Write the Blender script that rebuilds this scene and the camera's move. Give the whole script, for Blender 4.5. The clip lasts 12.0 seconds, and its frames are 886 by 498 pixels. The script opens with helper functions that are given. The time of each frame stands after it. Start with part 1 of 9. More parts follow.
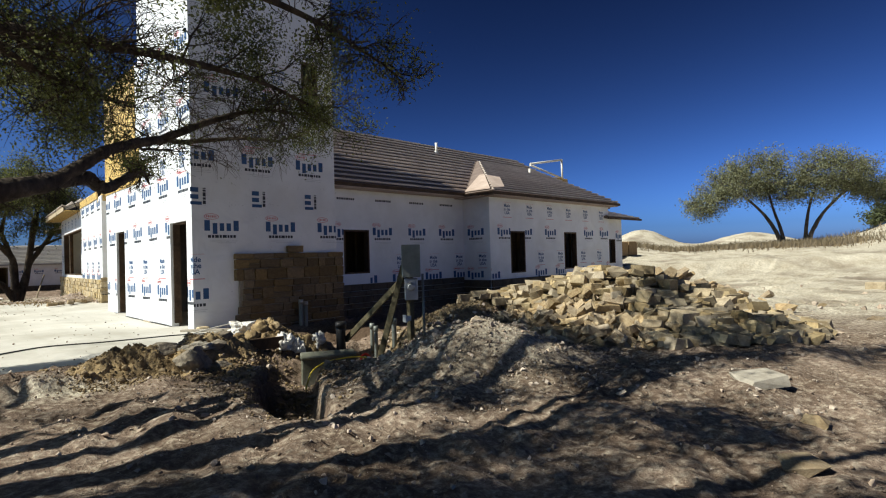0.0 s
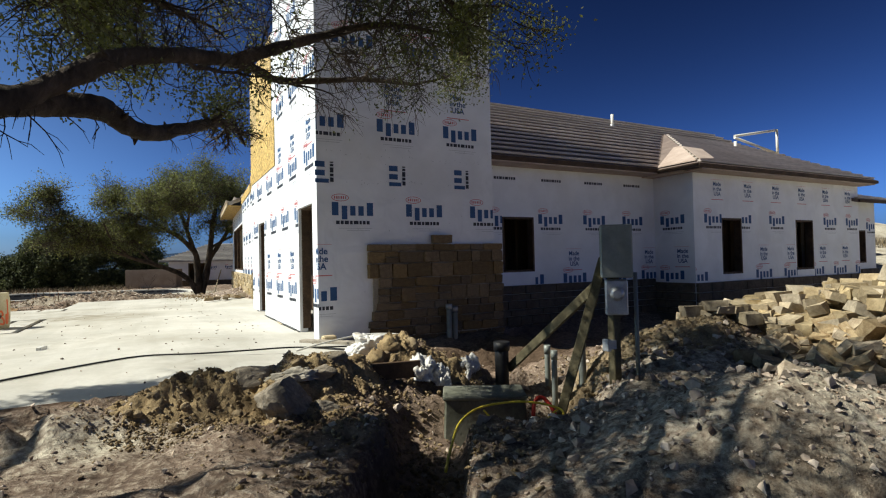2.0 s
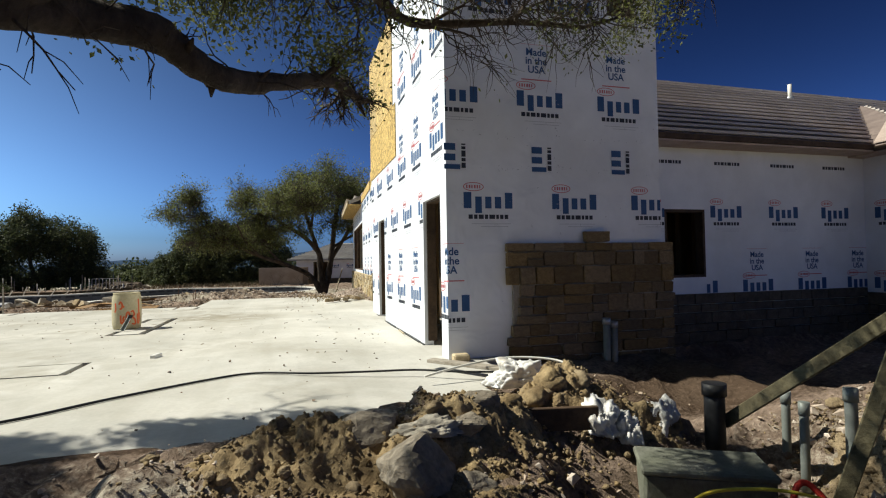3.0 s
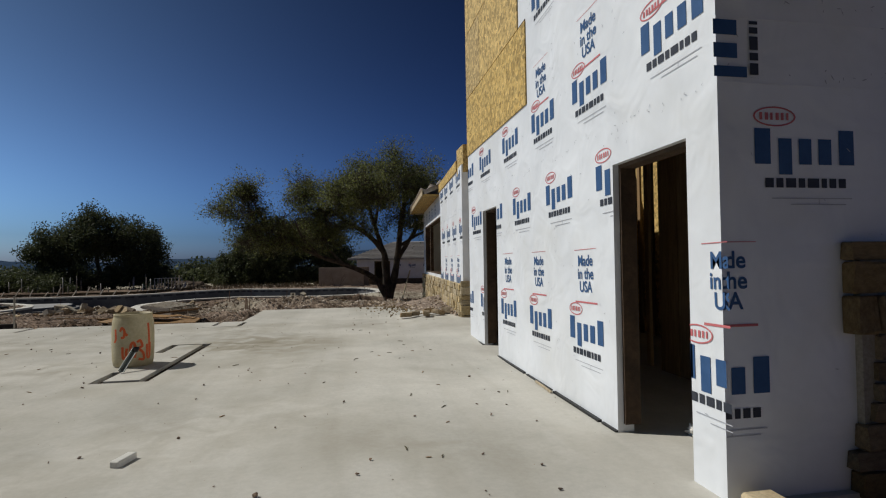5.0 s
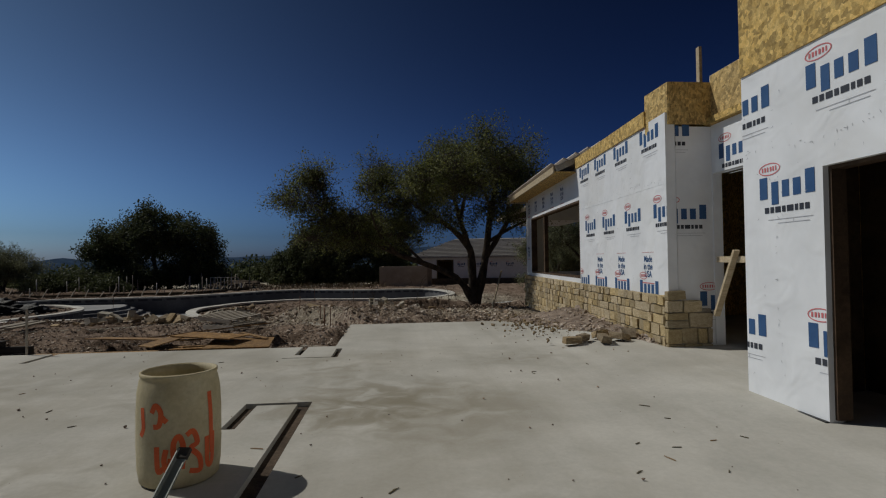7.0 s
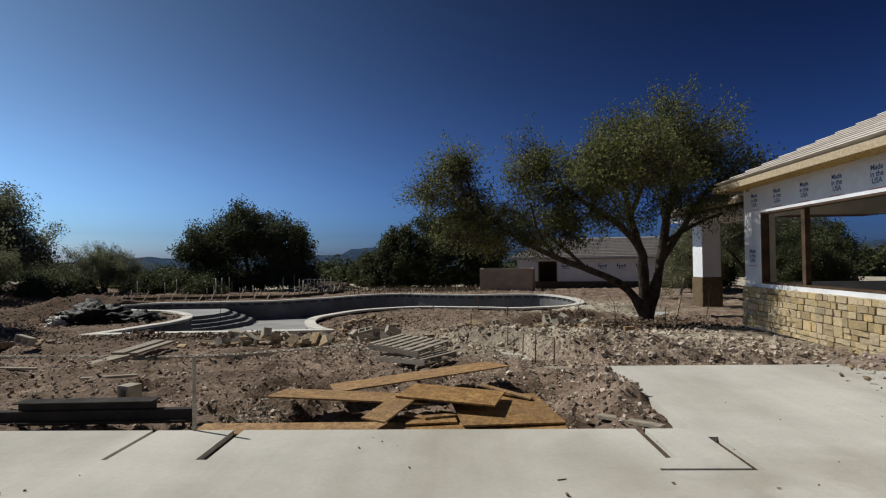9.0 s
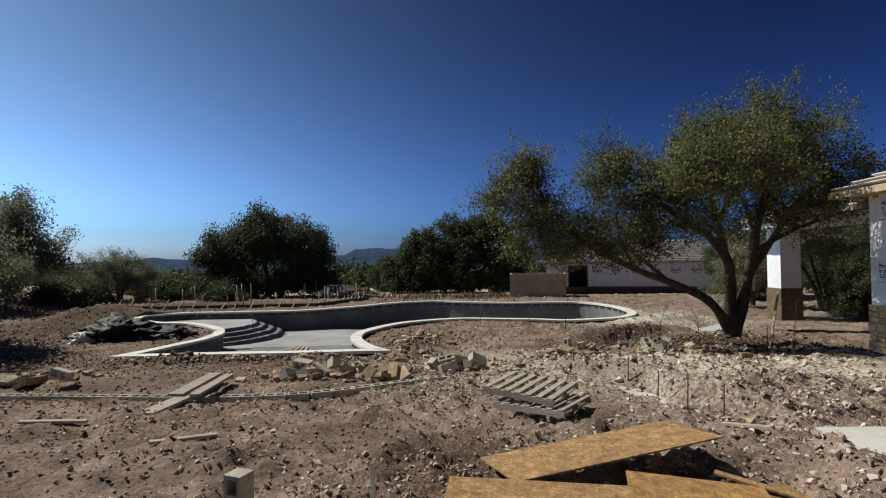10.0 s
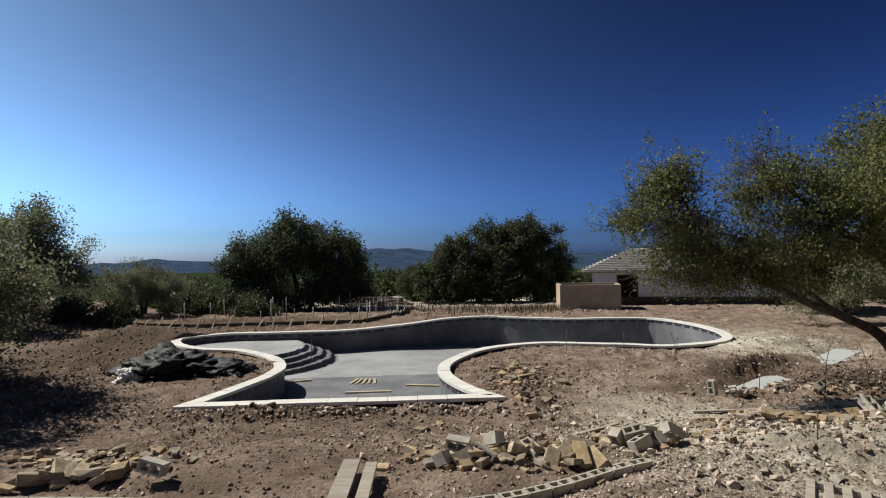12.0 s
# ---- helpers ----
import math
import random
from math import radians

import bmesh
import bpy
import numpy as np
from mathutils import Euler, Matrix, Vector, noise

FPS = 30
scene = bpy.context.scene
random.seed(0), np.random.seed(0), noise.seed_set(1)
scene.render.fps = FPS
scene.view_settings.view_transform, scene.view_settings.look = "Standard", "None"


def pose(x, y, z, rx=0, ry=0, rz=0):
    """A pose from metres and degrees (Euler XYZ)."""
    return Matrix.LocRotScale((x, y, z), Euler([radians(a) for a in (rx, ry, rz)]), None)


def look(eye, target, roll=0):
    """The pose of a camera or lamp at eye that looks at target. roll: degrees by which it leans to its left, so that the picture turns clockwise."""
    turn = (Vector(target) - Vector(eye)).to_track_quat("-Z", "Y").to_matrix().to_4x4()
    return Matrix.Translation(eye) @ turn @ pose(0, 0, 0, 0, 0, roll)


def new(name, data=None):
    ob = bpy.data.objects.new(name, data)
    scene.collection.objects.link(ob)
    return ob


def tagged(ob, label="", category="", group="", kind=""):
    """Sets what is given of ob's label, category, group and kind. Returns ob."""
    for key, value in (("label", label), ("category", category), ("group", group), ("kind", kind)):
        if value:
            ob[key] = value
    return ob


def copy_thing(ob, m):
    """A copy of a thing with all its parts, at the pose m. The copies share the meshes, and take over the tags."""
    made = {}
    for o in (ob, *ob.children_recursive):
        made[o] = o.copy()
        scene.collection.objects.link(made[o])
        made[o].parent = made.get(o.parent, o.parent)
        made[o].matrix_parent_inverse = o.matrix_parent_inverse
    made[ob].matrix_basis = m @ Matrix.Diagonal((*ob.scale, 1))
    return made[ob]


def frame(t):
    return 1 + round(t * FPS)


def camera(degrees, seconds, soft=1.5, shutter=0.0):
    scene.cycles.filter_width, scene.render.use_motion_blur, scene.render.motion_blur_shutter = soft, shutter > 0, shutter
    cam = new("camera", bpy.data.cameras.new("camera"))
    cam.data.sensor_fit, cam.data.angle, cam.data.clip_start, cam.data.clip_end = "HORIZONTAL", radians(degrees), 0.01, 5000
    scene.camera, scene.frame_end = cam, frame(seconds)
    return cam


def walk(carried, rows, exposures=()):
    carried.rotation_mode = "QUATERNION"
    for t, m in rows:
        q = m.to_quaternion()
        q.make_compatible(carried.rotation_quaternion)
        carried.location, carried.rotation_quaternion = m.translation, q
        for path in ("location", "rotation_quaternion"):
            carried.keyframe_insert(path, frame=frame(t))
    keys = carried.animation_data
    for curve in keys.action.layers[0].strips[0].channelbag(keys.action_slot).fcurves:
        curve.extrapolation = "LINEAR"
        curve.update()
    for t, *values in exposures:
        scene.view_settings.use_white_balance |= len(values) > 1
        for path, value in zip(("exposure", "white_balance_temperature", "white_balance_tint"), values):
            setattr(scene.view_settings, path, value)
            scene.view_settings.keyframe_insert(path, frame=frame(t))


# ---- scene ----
cam = camera(80.0, 12.0, soft=1.15)
METRES, EYE, TILT, LEAN, TURN = 26.0, 1.33, 0.0, 0.0, -44.7
ROWS = [
    (0.0, 0.0, 0.0, 0.0, 0.02, 0.8, 1.63),
    (0.5, -0.0039, 0.0221, -0.0, 0.07, 0.76, 1.6),
    (1.0, -0.0086, 0.0518, -0.001, 2.07, 0.77, 1.58),
    (1.5, -0.0139, 0.0873, -0.0031, 8.36, 0.95, 1.48),
    (2.0, -0.0266, 0.1198, -0.0041, 16.61, 1.16, 1.29),
    (2.5, -0.0451, 0.148, -0.0039, 23.92, 1.26, 1.16),
    (3.0, -0.0664, 0.1726, -0.0021, 28.74, 1.34, 0.95),
    (5.0, -0.1814, 0.2776, 0.0039, 34.75, 1.25, 0.84),
    (5.5, -0.2175, 0.3014, 0.006, 35.21, 1.21, 0.84),
    (6.0, -0.257, 0.3229, 0.0056, 35.66, 1.17, 0.82),
    (6.5, -0.3004, 0.341, 0.0051, 36.3, 1.14, 0.86),
    (7.0, -0.3441, 0.3559, 0.0057, 39.55, 1.14, 0.82),
    (7.5, -0.3896, 0.3684, 0.0062, 42.72, 1.18, 0.77),
    (9.5, -0.5958, 0.3682, 0.0221, 46.35, 1.14, 0.73),
    (10.0, -0.6466, 0.3633, 0.0315, 46.51, 1.15, 0.83),
    (10.5, -0.6963, 0.3583, 0.04, 46.54, 1.08, 0.96),
    (11.0, -0.7442, 0.3541, 0.0479, 46.52, 1.1, 0.99),
    (11.5, -0.7863, 0.3489, 0.0566, 46.54, 1.11, 1.08),
    (12.0, -0.8079, 0.3427, 0.0638, 46.64, 1.13, 1.1),
]
EXPOSURES = [(t, stops, 6640 if t < 4 else 6450, 3 if t < 4 else 8) for t, stops in ((0.0, 0.53), (2.5, 0.52), (3.2, 0.36), (5.0, -0.60), (5.5, -0.81), (6.5, -1.30), (7.7, -1.0), (9.3, -0.12), (12.0, 0.25))]
walk(cam, [(t, pose(0, 0, EYE, TILT, LEAN, TURN) @ pose(METRES * x, METRES * y, METRES * z, 90 + pitch, roll, yaw)) for t, x, y, z, yaw, pitch, roll in ROWS],
     exposures=EXPOSURES)

# ---- sun, sky ----
SUN = Vector((-0.645, 0.265, 0.717)).normalized()      # towards the sun
world = bpy.data.worlds.new("sky")
scene.world = world
world.use_nodes = True
_nt = world.node_tree
_sky = _nt.nodes.new("ShaderNodeTexSky")
_sky.sky_type = "NISHITA"
_sky.sun_disc = False
_sky.sun_elevation = math.asin(SUN.z)
_sky.sun_rotation = math.atan2(SUN.x, SUN.y)
_sky.altitude, _sky.air_density, _sky.dust_density, _sky.ozone_density = 300, 1.0, 0.6, 5.0
_bg = _nt.nodes["Background"]
_bg.inputs["Strength"].default_value = 0.1
_tint = _nt.nodes.new("ShaderNodeMix")
_tint.data_type, _tint.blend_type = "RGBA", "MULTIPLY"
_tint.inputs[0].default_value, _tint.inputs[7].default_value = 1.0, (0.1300, 0.140, 0.1525, 1)
_soft = _nt.nodes.new("ShaderNodeHueSaturation")
_soft.inputs["Saturation"].default_value = 0.49
_nt.links.new(_sky.outputs[0], _soft.inputs["Color"])
_nt.links.new(_soft.outputs[0], _tint.inputs[6])
_deep = _nt.nodes.new("ShaderNodeGamma")               # the deep clear blue away from the sun
_deep.inputs["Gamma"].default_value = 3.0
_nt.links.new(_tint.outputs[2], _deep.inputs["Color"])
_lift = _nt.nodes.new("ShaderNodeMix")
_lift.data_type, _lift.blend_type = "RGBA", "MULTIPLY"
_lift.inputs[0].default_value, _lift.inputs[7].default_value = 1.0, (4.6, 4.6, 4.6, 1)
_nt.links.new(_deep.outputs[0], _lift.inputs[6])
# brighter towards the sun, deeper and bluer away from it, pale haze along the horizon
_dir = _nt.nodes.new("ShaderNodeTexCoord").outputs["Generated"]


def sky_math(kind, a, b):
    n = _nt.nodes.new("ShaderNodeMath")
    n.operation = kind
    for v, i in ((a, 0), (b, 1)):
        if isinstance(v, bpy.types.NodeSocket):
            _nt.links.new(v, n.inputs[i])
        else:
            n.inputs[i].default_value = v
    return n.outputs[0]


_dot = _nt.nodes.new("ShaderNodeVectorMath")
_dot.operation, _dot.inputs[1].default_value = "DOT_PRODUCT", SUN
_nt.links.new(_dir, _dot.inputs[0])
_near = sky_math("POWER", sky_math("MAXIMUM", _dot.outputs["Value"], 0.0), 1.7)
_xyz = _nt.nodes.new("ShaderNodeSeparateXYZ")
_nt.links.new(_dir, _xyz.inputs[0])
_haze = sky_math("EXPONENT", sky_math("MULTIPLY", sky_math("MAXIMUM", _xyz.outputs[2], 0.0), -16.0), 0.0)
_gain = _nt.nodes.new("ShaderNodeCombineXYZ")
for _k, (_base, _sunward, _low) in enumerate(((0.46, 1.20, 0.0), (0.62, 0.92, -0.03), (0.90, 0.08, 0.40))):
    _lit = sky_math("ADD", sky_math("MULTIPLY", _near, _sunward), _base)
    _nt.links.new(sky_math("ADD", _lit, sky_math("MULTIPLY", _haze, _low)), _gain.inputs[_k])
_out = _nt.nodes.new("ShaderNodeVectorMath")
_out.operation = "MULTIPLY"
_nt.links.new(_lift.outputs[2], _out.inputs[0])
_nt.links.new(_gain.outputs[0], _out.inputs[1])
_nt.links.new(_out.outputs[0], _bg.inputs["Color"])
sun = new("sun", bpy.data.lights.new("sun", "SUN"))
sun.data.energy, sun.data.angle, sun.data.color = 5.0, radians(0.53), (1.0, 0.95, 0.87)
sun.matrix_world = look(SUN * 50, (0, 0, 0))

# ---- materials ----


def socket(nt, a, b):
    nt.links.new(a, b)


def surf(name, dark, light, scale=3.0, rough=0.85, bump=0.3, bscale=30.0, fine=0.35, metal=0.0, vary=0.0,
         stain=None, stain_scale=0.6, stain_amount=0.5, stretch=(1, 1, 1), attr=None, attr_dark=None, attr_light=None, attr_low=None,
         island=0.0, spec=0.3, through_light=0.0, depth=0.02, spots=(), soft=False, flakes=0.0, streak=0.0):
    """A rough surface: two tones by coarse and fine noise, a stain, bump; vary: tone from piece to piece."""
    m = bpy.data.materials.new(name)
    m.use_nodes = True
    nt = m.node_tree
    N = nt.nodes
    b = N["Principled BSDF"]
    co = N.new("ShaderNodeTexCoord")
    mp = N.new("ShaderNodeMapping")
    mp.inputs["Scale"].default_value = stretch
    geo = N.new("ShaderNodeNewGeometry")
    socket(nt, geo.outputs["Position"], mp.inputs["Vector"]) if vary == 0 and island == 0 else socket(nt, co.outputs["Object"], mp.inputs["Vector"])
    n1 = N.new("ShaderNodeTexNoise")
    n1.inputs["Scale"].default_value, n1.inputs["Detail"].default_value, n1.inputs["Roughness"].default_value = scale, 5, 0.65
    n2 = N.new("ShaderNodeTexNoise")
    n2.inputs["Scale"].default_value, n2.inputs["Detail"].default_value, n2.inputs["Roughness"].default_value = bscale, 6, 0.7
    if soft:
        n2.inputs["Detail"].default_value, n2.inputs["Roughness"].default_value, n2.inputs["Distortion"].default_value = 2.0, 0.45, 0.7
    for n in (n1, n2):
        socket(nt, mp.outputs[0], n.inputs["Vector"])

    def ramp(a, lo, hi):
        r = N.new("ShaderNodeMapRange")
        r.inputs["From Min"].default_value, r.inputs["From Max"].default_value = lo, hi
        socket(nt, a, r.inputs["Value"])
        return r.outputs[0]

    def mix(f, a, c, kind="MIX"):
        x = N.new("ShaderNodeMix")
        x.data_type, x.blend_type = "RGBA", kind
        for v, i in ((f, 0), (a, 6), (c, 7)):
            if isinstance(v, bpy.types.NodeSocket):
                socket(nt, v, x.inputs[i])
            elif i == 0:
                x.inputs[0].default_value = v
            else:
                x.inputs[i].default_value = (*v, 1)
        return x.outputs[2]

    col = mix(ramp(n1.outputs["Fac"], 0.35, 0.65), dark, light)
    if attr:
        at = N.new("ShaderNodeAttribute")
        at.attribute_name = attr
        col2 = mix(ramp(n1.outputs["Fac"], 0.35, 0.65), attr_dark, attr_light)
        ad = N.new("ShaderNodeMath")
        ad.operation = "ADD"
        socket(nt, at.outputs["Fac"], ad.inputs[0])
        socket(nt, ramp(n2.outputs["Fac"], 0.2, 0.8), ad.inputs[1])
        col = mix(ramp(ad.outputs[0], 0.65, 1.25), col, col2)
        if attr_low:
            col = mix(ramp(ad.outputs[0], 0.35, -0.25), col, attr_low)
    lo = tuple(c * (1 - fine) for c in (1, 1, 1))
    col = mix(1.0, col, mix(ramp(n2.outputs["Fac"], 0.3, 0.68), lo, (1, 1, 1)), "MULTIPLY")
    if flakes:                      # pressed strands, each its own tone
        warp = N.new("ShaderNodeTexNoise")
        warp.inputs["Scale"].default_value = 9.0
        socket(nt, mp.outputs[0], warp.inputs["Vector"])
        wm = N.new("ShaderNodeVectorMath")
        wm.operation = "MULTIPLY_ADD"
        wm.inputs[1].default_value = (0.10, 0.10, 0.10)
        socket(nt, warp.outputs["Color"], wm.inputs[0])
        socket(nt, mp.outputs[0], wm.inputs[2])
        st = N.new("ShaderNodeMapping")
        st.inputs["Scale"].default_value, st.inputs["Rotation"].default_value = (1.0, 0.45, 0.45), (0.5, 0.7, 0.4)
        socket(nt, wm.outputs[0], st.inputs["Vector"])
        vo = N.new("ShaderNodeTexVoronoi")
        vo.inputs["Scale"].default_value = 40.0
        socket(nt, st.outputs[0], vo.inputs["Vector"])
        sp = N.new("ShaderNodeSeparateColor")
        socket(nt, vo.outputs["Color"], sp.inputs[0])
        fr = N.new("ShaderNodeMapRange")
        fr.inputs["To Min"].default_value, fr.inputs["To Max"].default_value = 1 - flakes, 1 + 0.5 * flakes
        socket(nt, sp.outputs[0], fr.inputs["Value"])
        vm = N.new("ShaderNodeVectorMath")
        vm.operation = "SCALE"
        socket(nt, col, vm.inputs[0])
        socket(nt, fr.outputs[0], vm.inputs["Scale"])
        col = vm.outputs[0]
    if stain:
        n3 = N.new("ShaderNodeTexNoise")
        n3.inputs["Scale"].default_value, n3.inputs["Detail"].default_value, n3.inputs["Distortion"].default_value = stain_scale, 6, 0.6
        socket(nt, geo.outputs["Position"], n3.inputs["Vector"])
        sm = N.new("ShaderNodeMath")
        sm.operation = "MULTIPLY"
        sm.inputs[1].default_value = stain_amount
        socket(nt, ramp(n3.outputs["Fac"], 0.5, 0.72), sm.inputs[0])
        col = mix(sm.outputs[0], col, stain)
    for k in range(2 if streak else 0):      # dusty wheel and broom streaks along the slab
        sm = N.new("ShaderNodeMapping")
        sm.inputs["Scale"].default_value, sm.inputs["Rotation"].default_value = ((1.9, 0.13, 1), (0.9, 0.10, 1))[k], (0, 0, (0.06, -0.12)[k])
        socket(nt, geo.outputs["Position"], sm.inputs["Vector"])
        sn = N.new("ShaderNodeTexNoise")
        sn.inputs["Scale"].default_value, sn.inputs["Detail"].default_value, sn.inputs["Distortion"].default_value = 1.6, 7, 0.5
        socket(nt, sm.outputs[0], sn.inputs["Vector"])
        mu = N.new("ShaderNodeMath")
        mu.operation = "MULTIPLY"
        mu.inputs[1].default_value = streak
        socket(nt, ramp(sn.outputs["Fac"], 0.48, 0.70), mu.inputs[0])
        col = mix(mu.outputs[0], col, (stain, tuple(min(1, 1.12 * c) for c in light))[k])
    for x, y, r, amount in spots:
        dist = N.new("ShaderNodeVectorMath")
        dist.operation = "DISTANCE"
        dist.inputs[1].default_value = (x, y, 0)
        socket(nt, geo.outputs["Position"], dist.inputs[0])
        sn = N.new("ShaderNodeTexNoise")
        sn.inputs["Scale"].default_value, sn.inputs["Detail"].default_value, sn.inputs["Distortion"].default_value = 2.6, 6, 0.8
        socket(nt, geo.outputs["Position"], sn.inputs["Vector"])
        mu = N.new("ShaderNodeMath")
        mu.operation = "MULTIPLY"
        socket(nt, ramp(dist.outputs["Value"], r, 0.1 * r), mu.inputs[0])
        socket(nt, ramp(sn.outputs["Fac"], 0.36, 0.62), mu.inputs[1])
        m2 = N.new("ShaderNodeMath")
        m2.operation = "MULTIPLY"
        m2.inputs[1].default_value = amount
        socket(nt, mu.outputs[0], m2.inputs[0])
        col = mix(m2.outputs[0], col, stain)
    if vary or island:
        src = N.new("ShaderNodeObjectInfo").outputs["Random"] if vary else geo.outputs["Random Per Island"]
        k = vary or island
        hs = N.new("ShaderNodeHueSaturation")
        vr = N.new("ShaderNodeMapRange")
        vr.inputs["To Min"].default_value, vr.inputs["To Max"].default_value = 1 - k, 1 + k
        socket(nt, src, vr.inputs["Value"])
        wn = N.new("ShaderNodeTexWhiteNoise")
        wn.noise_dimensions = "1D"
        socket(nt, src, wn.inputs["W"])
        sr = N.new("ShaderNodeMapRange")
        sr.inputs["To Min"].default_value, sr.inputs["To Max"].default_value = 1 - k * 0.7, 1 + k * 0.5
        socket(nt, wn.outputs["Value"], sr.inputs["Value"])
        socket(nt, vr.outputs[0], hs.inputs["Value"])
        socket(nt, sr.outputs[0], hs.inputs["Saturation"])
        socket(nt, col, hs.inputs["Color"])
        col = hs.outputs[0]
    socket(nt, col, b.inputs["Base Color"])
    b.inputs["Roughness"].default_value, b.inputs["Metallic"].default_value = rough, metal
    b.inputs["Specular IOR Level"].default_value = spec
    if bump:
        bp = N.new("ShaderNodeBump")
        bp.inputs["Strength"].default_value, bp.inputs["Distance"].default_value = bump, depth
        socket(nt, n2.outputs["Fac"], bp.inputs["Height"])
        socket(nt, bp.outputs[0], b.inputs["Normal"])
    if through_light:
        tr = N.new("ShaderNodeBsdfTranslucent")
        socket(nt, col, tr.inputs["Color"])
        ms = N.new("ShaderNodeMixShader")
        ms.inputs[0].default_value = through_light
        socket(nt, b.outputs[0], ms.inputs[1])
        socket(nt, tr.outputs[0], ms.inputs[2])
        socket(nt, ms.outputs[0], N["Material Output"].inputs["Surface"])
    return m


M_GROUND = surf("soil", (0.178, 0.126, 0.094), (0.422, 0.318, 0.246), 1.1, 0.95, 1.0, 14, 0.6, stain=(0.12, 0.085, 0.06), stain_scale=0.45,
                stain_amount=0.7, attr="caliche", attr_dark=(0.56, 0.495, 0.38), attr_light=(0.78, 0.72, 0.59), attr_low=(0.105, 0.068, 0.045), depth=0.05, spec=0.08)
M_ROCK = surf("limestone_rock", (0.29, 0.21, 0.125), (0.50, 0.40, 0.26), 4, 0.9, 0.6, 25, 0.35, vary=0.35)
M_CLOD = surf("soil_clods", (0.162, 0.114, 0.084), (0.37, 0.28, 0.21), 4, 0.95, 0.5, 30, 0.4, island=0.3)
M_GREYROCK = surf("grey_limestone", (0.215, 0.18, 0.135), (0.37, 0.32, 0.25), 3, 0.95, 0.9, 18, 0.45)
M_REDCLAY = surf("orange_clay_clods", (0.20, 0.140, 0.076), (0.43, 0.325, 0.185), 4, 0.95, 0.9, 40, 0.5, island=0.18)
M_RUBBLE = surf("brown_rubble", (0.22, 0.15, 0.09), (0.48, 0.38, 0.26), 4, 0.95, 0.5, 30, 0.35, island=0.45)
M_HEAP = surf("dumped_building_stone", (0.27, 0.205, 0.12), (0.50, 0.41, 0.265), 4, 0.95, 0.5, 25, 0.4, island=0.4)
M_PEBBLE = surf("pebbles", (0.35, 0.275, 0.215), (0.64, 0.54, 0.44), 4, 0.95, 0.3, 25, 0.3, island=0.35)
M_WRAP = surf("house_wrap", (0.73, 0.75, 0.78), (0.81, 0.83, 0.86), 1.2, 0.5, 0.5, 2.4, 0.04, stain=(0.60, 0.59, 0.55), stain_scale=0.9, stain_amount=0.32, depth=0.06, soft=True)
M_OSB = surf("osb", (0.60, 0.40, 0.135), (0.77, 0.555, 0.225), 14, 0.75, 0.25, 38, 0.40, vary=0.10, stretch=(1, 1, 1), flakes=0.5)
M_OSB_OLD = surf("weathered_osb", (0.28, 0.150, 0.055), (0.50, 0.30, 0.115), 7, 0.8, 0.25, 34, 0.45, vary=0.14, stain=(0.2, 0.12, 0.06), stain_scale=1.5, stain_amount=0.5, flakes=0.35)
M_STONE = surf("ashlar_stone", (0.44, 0.33, 0.175), (0.64, 0.52, 0.32), 5, 0.9, 0.7, 30, 0.35, vary=0.28)
M_FACING = surf("brown_facing_stone", (0.165, 0.112, 0.055), (0.275, 0.20, 0.105), 5, 0.9, 0.7, 30, 0.4, vary=0.3)
# dark plinth stone; on the south footing shade is put into the colour
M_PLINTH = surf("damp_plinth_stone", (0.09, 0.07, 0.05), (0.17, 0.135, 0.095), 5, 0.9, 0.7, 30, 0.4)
M_MORTAR = surf("mortar", (0.30, 0.27, 0.22), (0.40, 0.36, 0.30), 5, 0.95, 0.5, 40, 0.3)
M_CONCRETE = surf("concrete_slab", (0.452, 0.438, 0.396), (0.580, 0.560, 0.510), 0.6, 0.97, 0.2, 22, 0.12, stain=(0.27, 0.245, 0.19), stain_scale=0.45, stain_amount=0.5, depth=0.01, spots=((0.2, 18.3, 1.7, 1.0), (-0.35, 18.4, 1.1, 0.8), (0.6, 13.6, 1.6, 0.35), (2.6, 12.6, 1.2, 0.3), (-0.8, 20.3, 1.6, 0.5), (1.9, 20.6, 1.3, 0.45), (-2.6, 19.0, 1.2, 0.45), (0.9, 16.0, 1.5, 0.3), (-2.3, 16.6, 1.3, 0.5), (-3.2, 14.2, 2.2, 0.45), (-1.2, 12.0, 2.4, 0.4), (2.0, 10.2, 1.5, 0.3), (-4.6, 19.5, 2.0, 0.35)), spec=0.02, streak=0.17)
M_COPING = surf("pool_coping_limestone", (0.60, 0.57, 0.51), (0.72, 0.70, 0.64), 1.5, 0.8, 0.2, 25, 0.12)
M_PLASTER = surf("grey_gunite", (0.27, 0.27, 0.27), (0.38, 0.38, 0.38), 0.6, 0.85, 0.4, 12, 0.2, stain=(0.19, 0.19, 0.19), stain_scale=0.4, stain_amount=0.5)
# the pool walls' shade is put into this gunite; also serves the dark steps
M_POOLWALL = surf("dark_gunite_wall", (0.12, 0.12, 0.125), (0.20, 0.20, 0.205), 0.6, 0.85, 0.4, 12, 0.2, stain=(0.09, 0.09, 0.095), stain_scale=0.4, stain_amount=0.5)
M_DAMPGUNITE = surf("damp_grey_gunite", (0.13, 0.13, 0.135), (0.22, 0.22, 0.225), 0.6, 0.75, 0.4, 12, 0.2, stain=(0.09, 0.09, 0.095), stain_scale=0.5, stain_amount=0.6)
M_TILE = surf("dark_waterline_tile", (0.03, 0.03, 0.04), (0.06, 0.06, 0.07), 6, 0.35, 0.1, 40, 0.2)
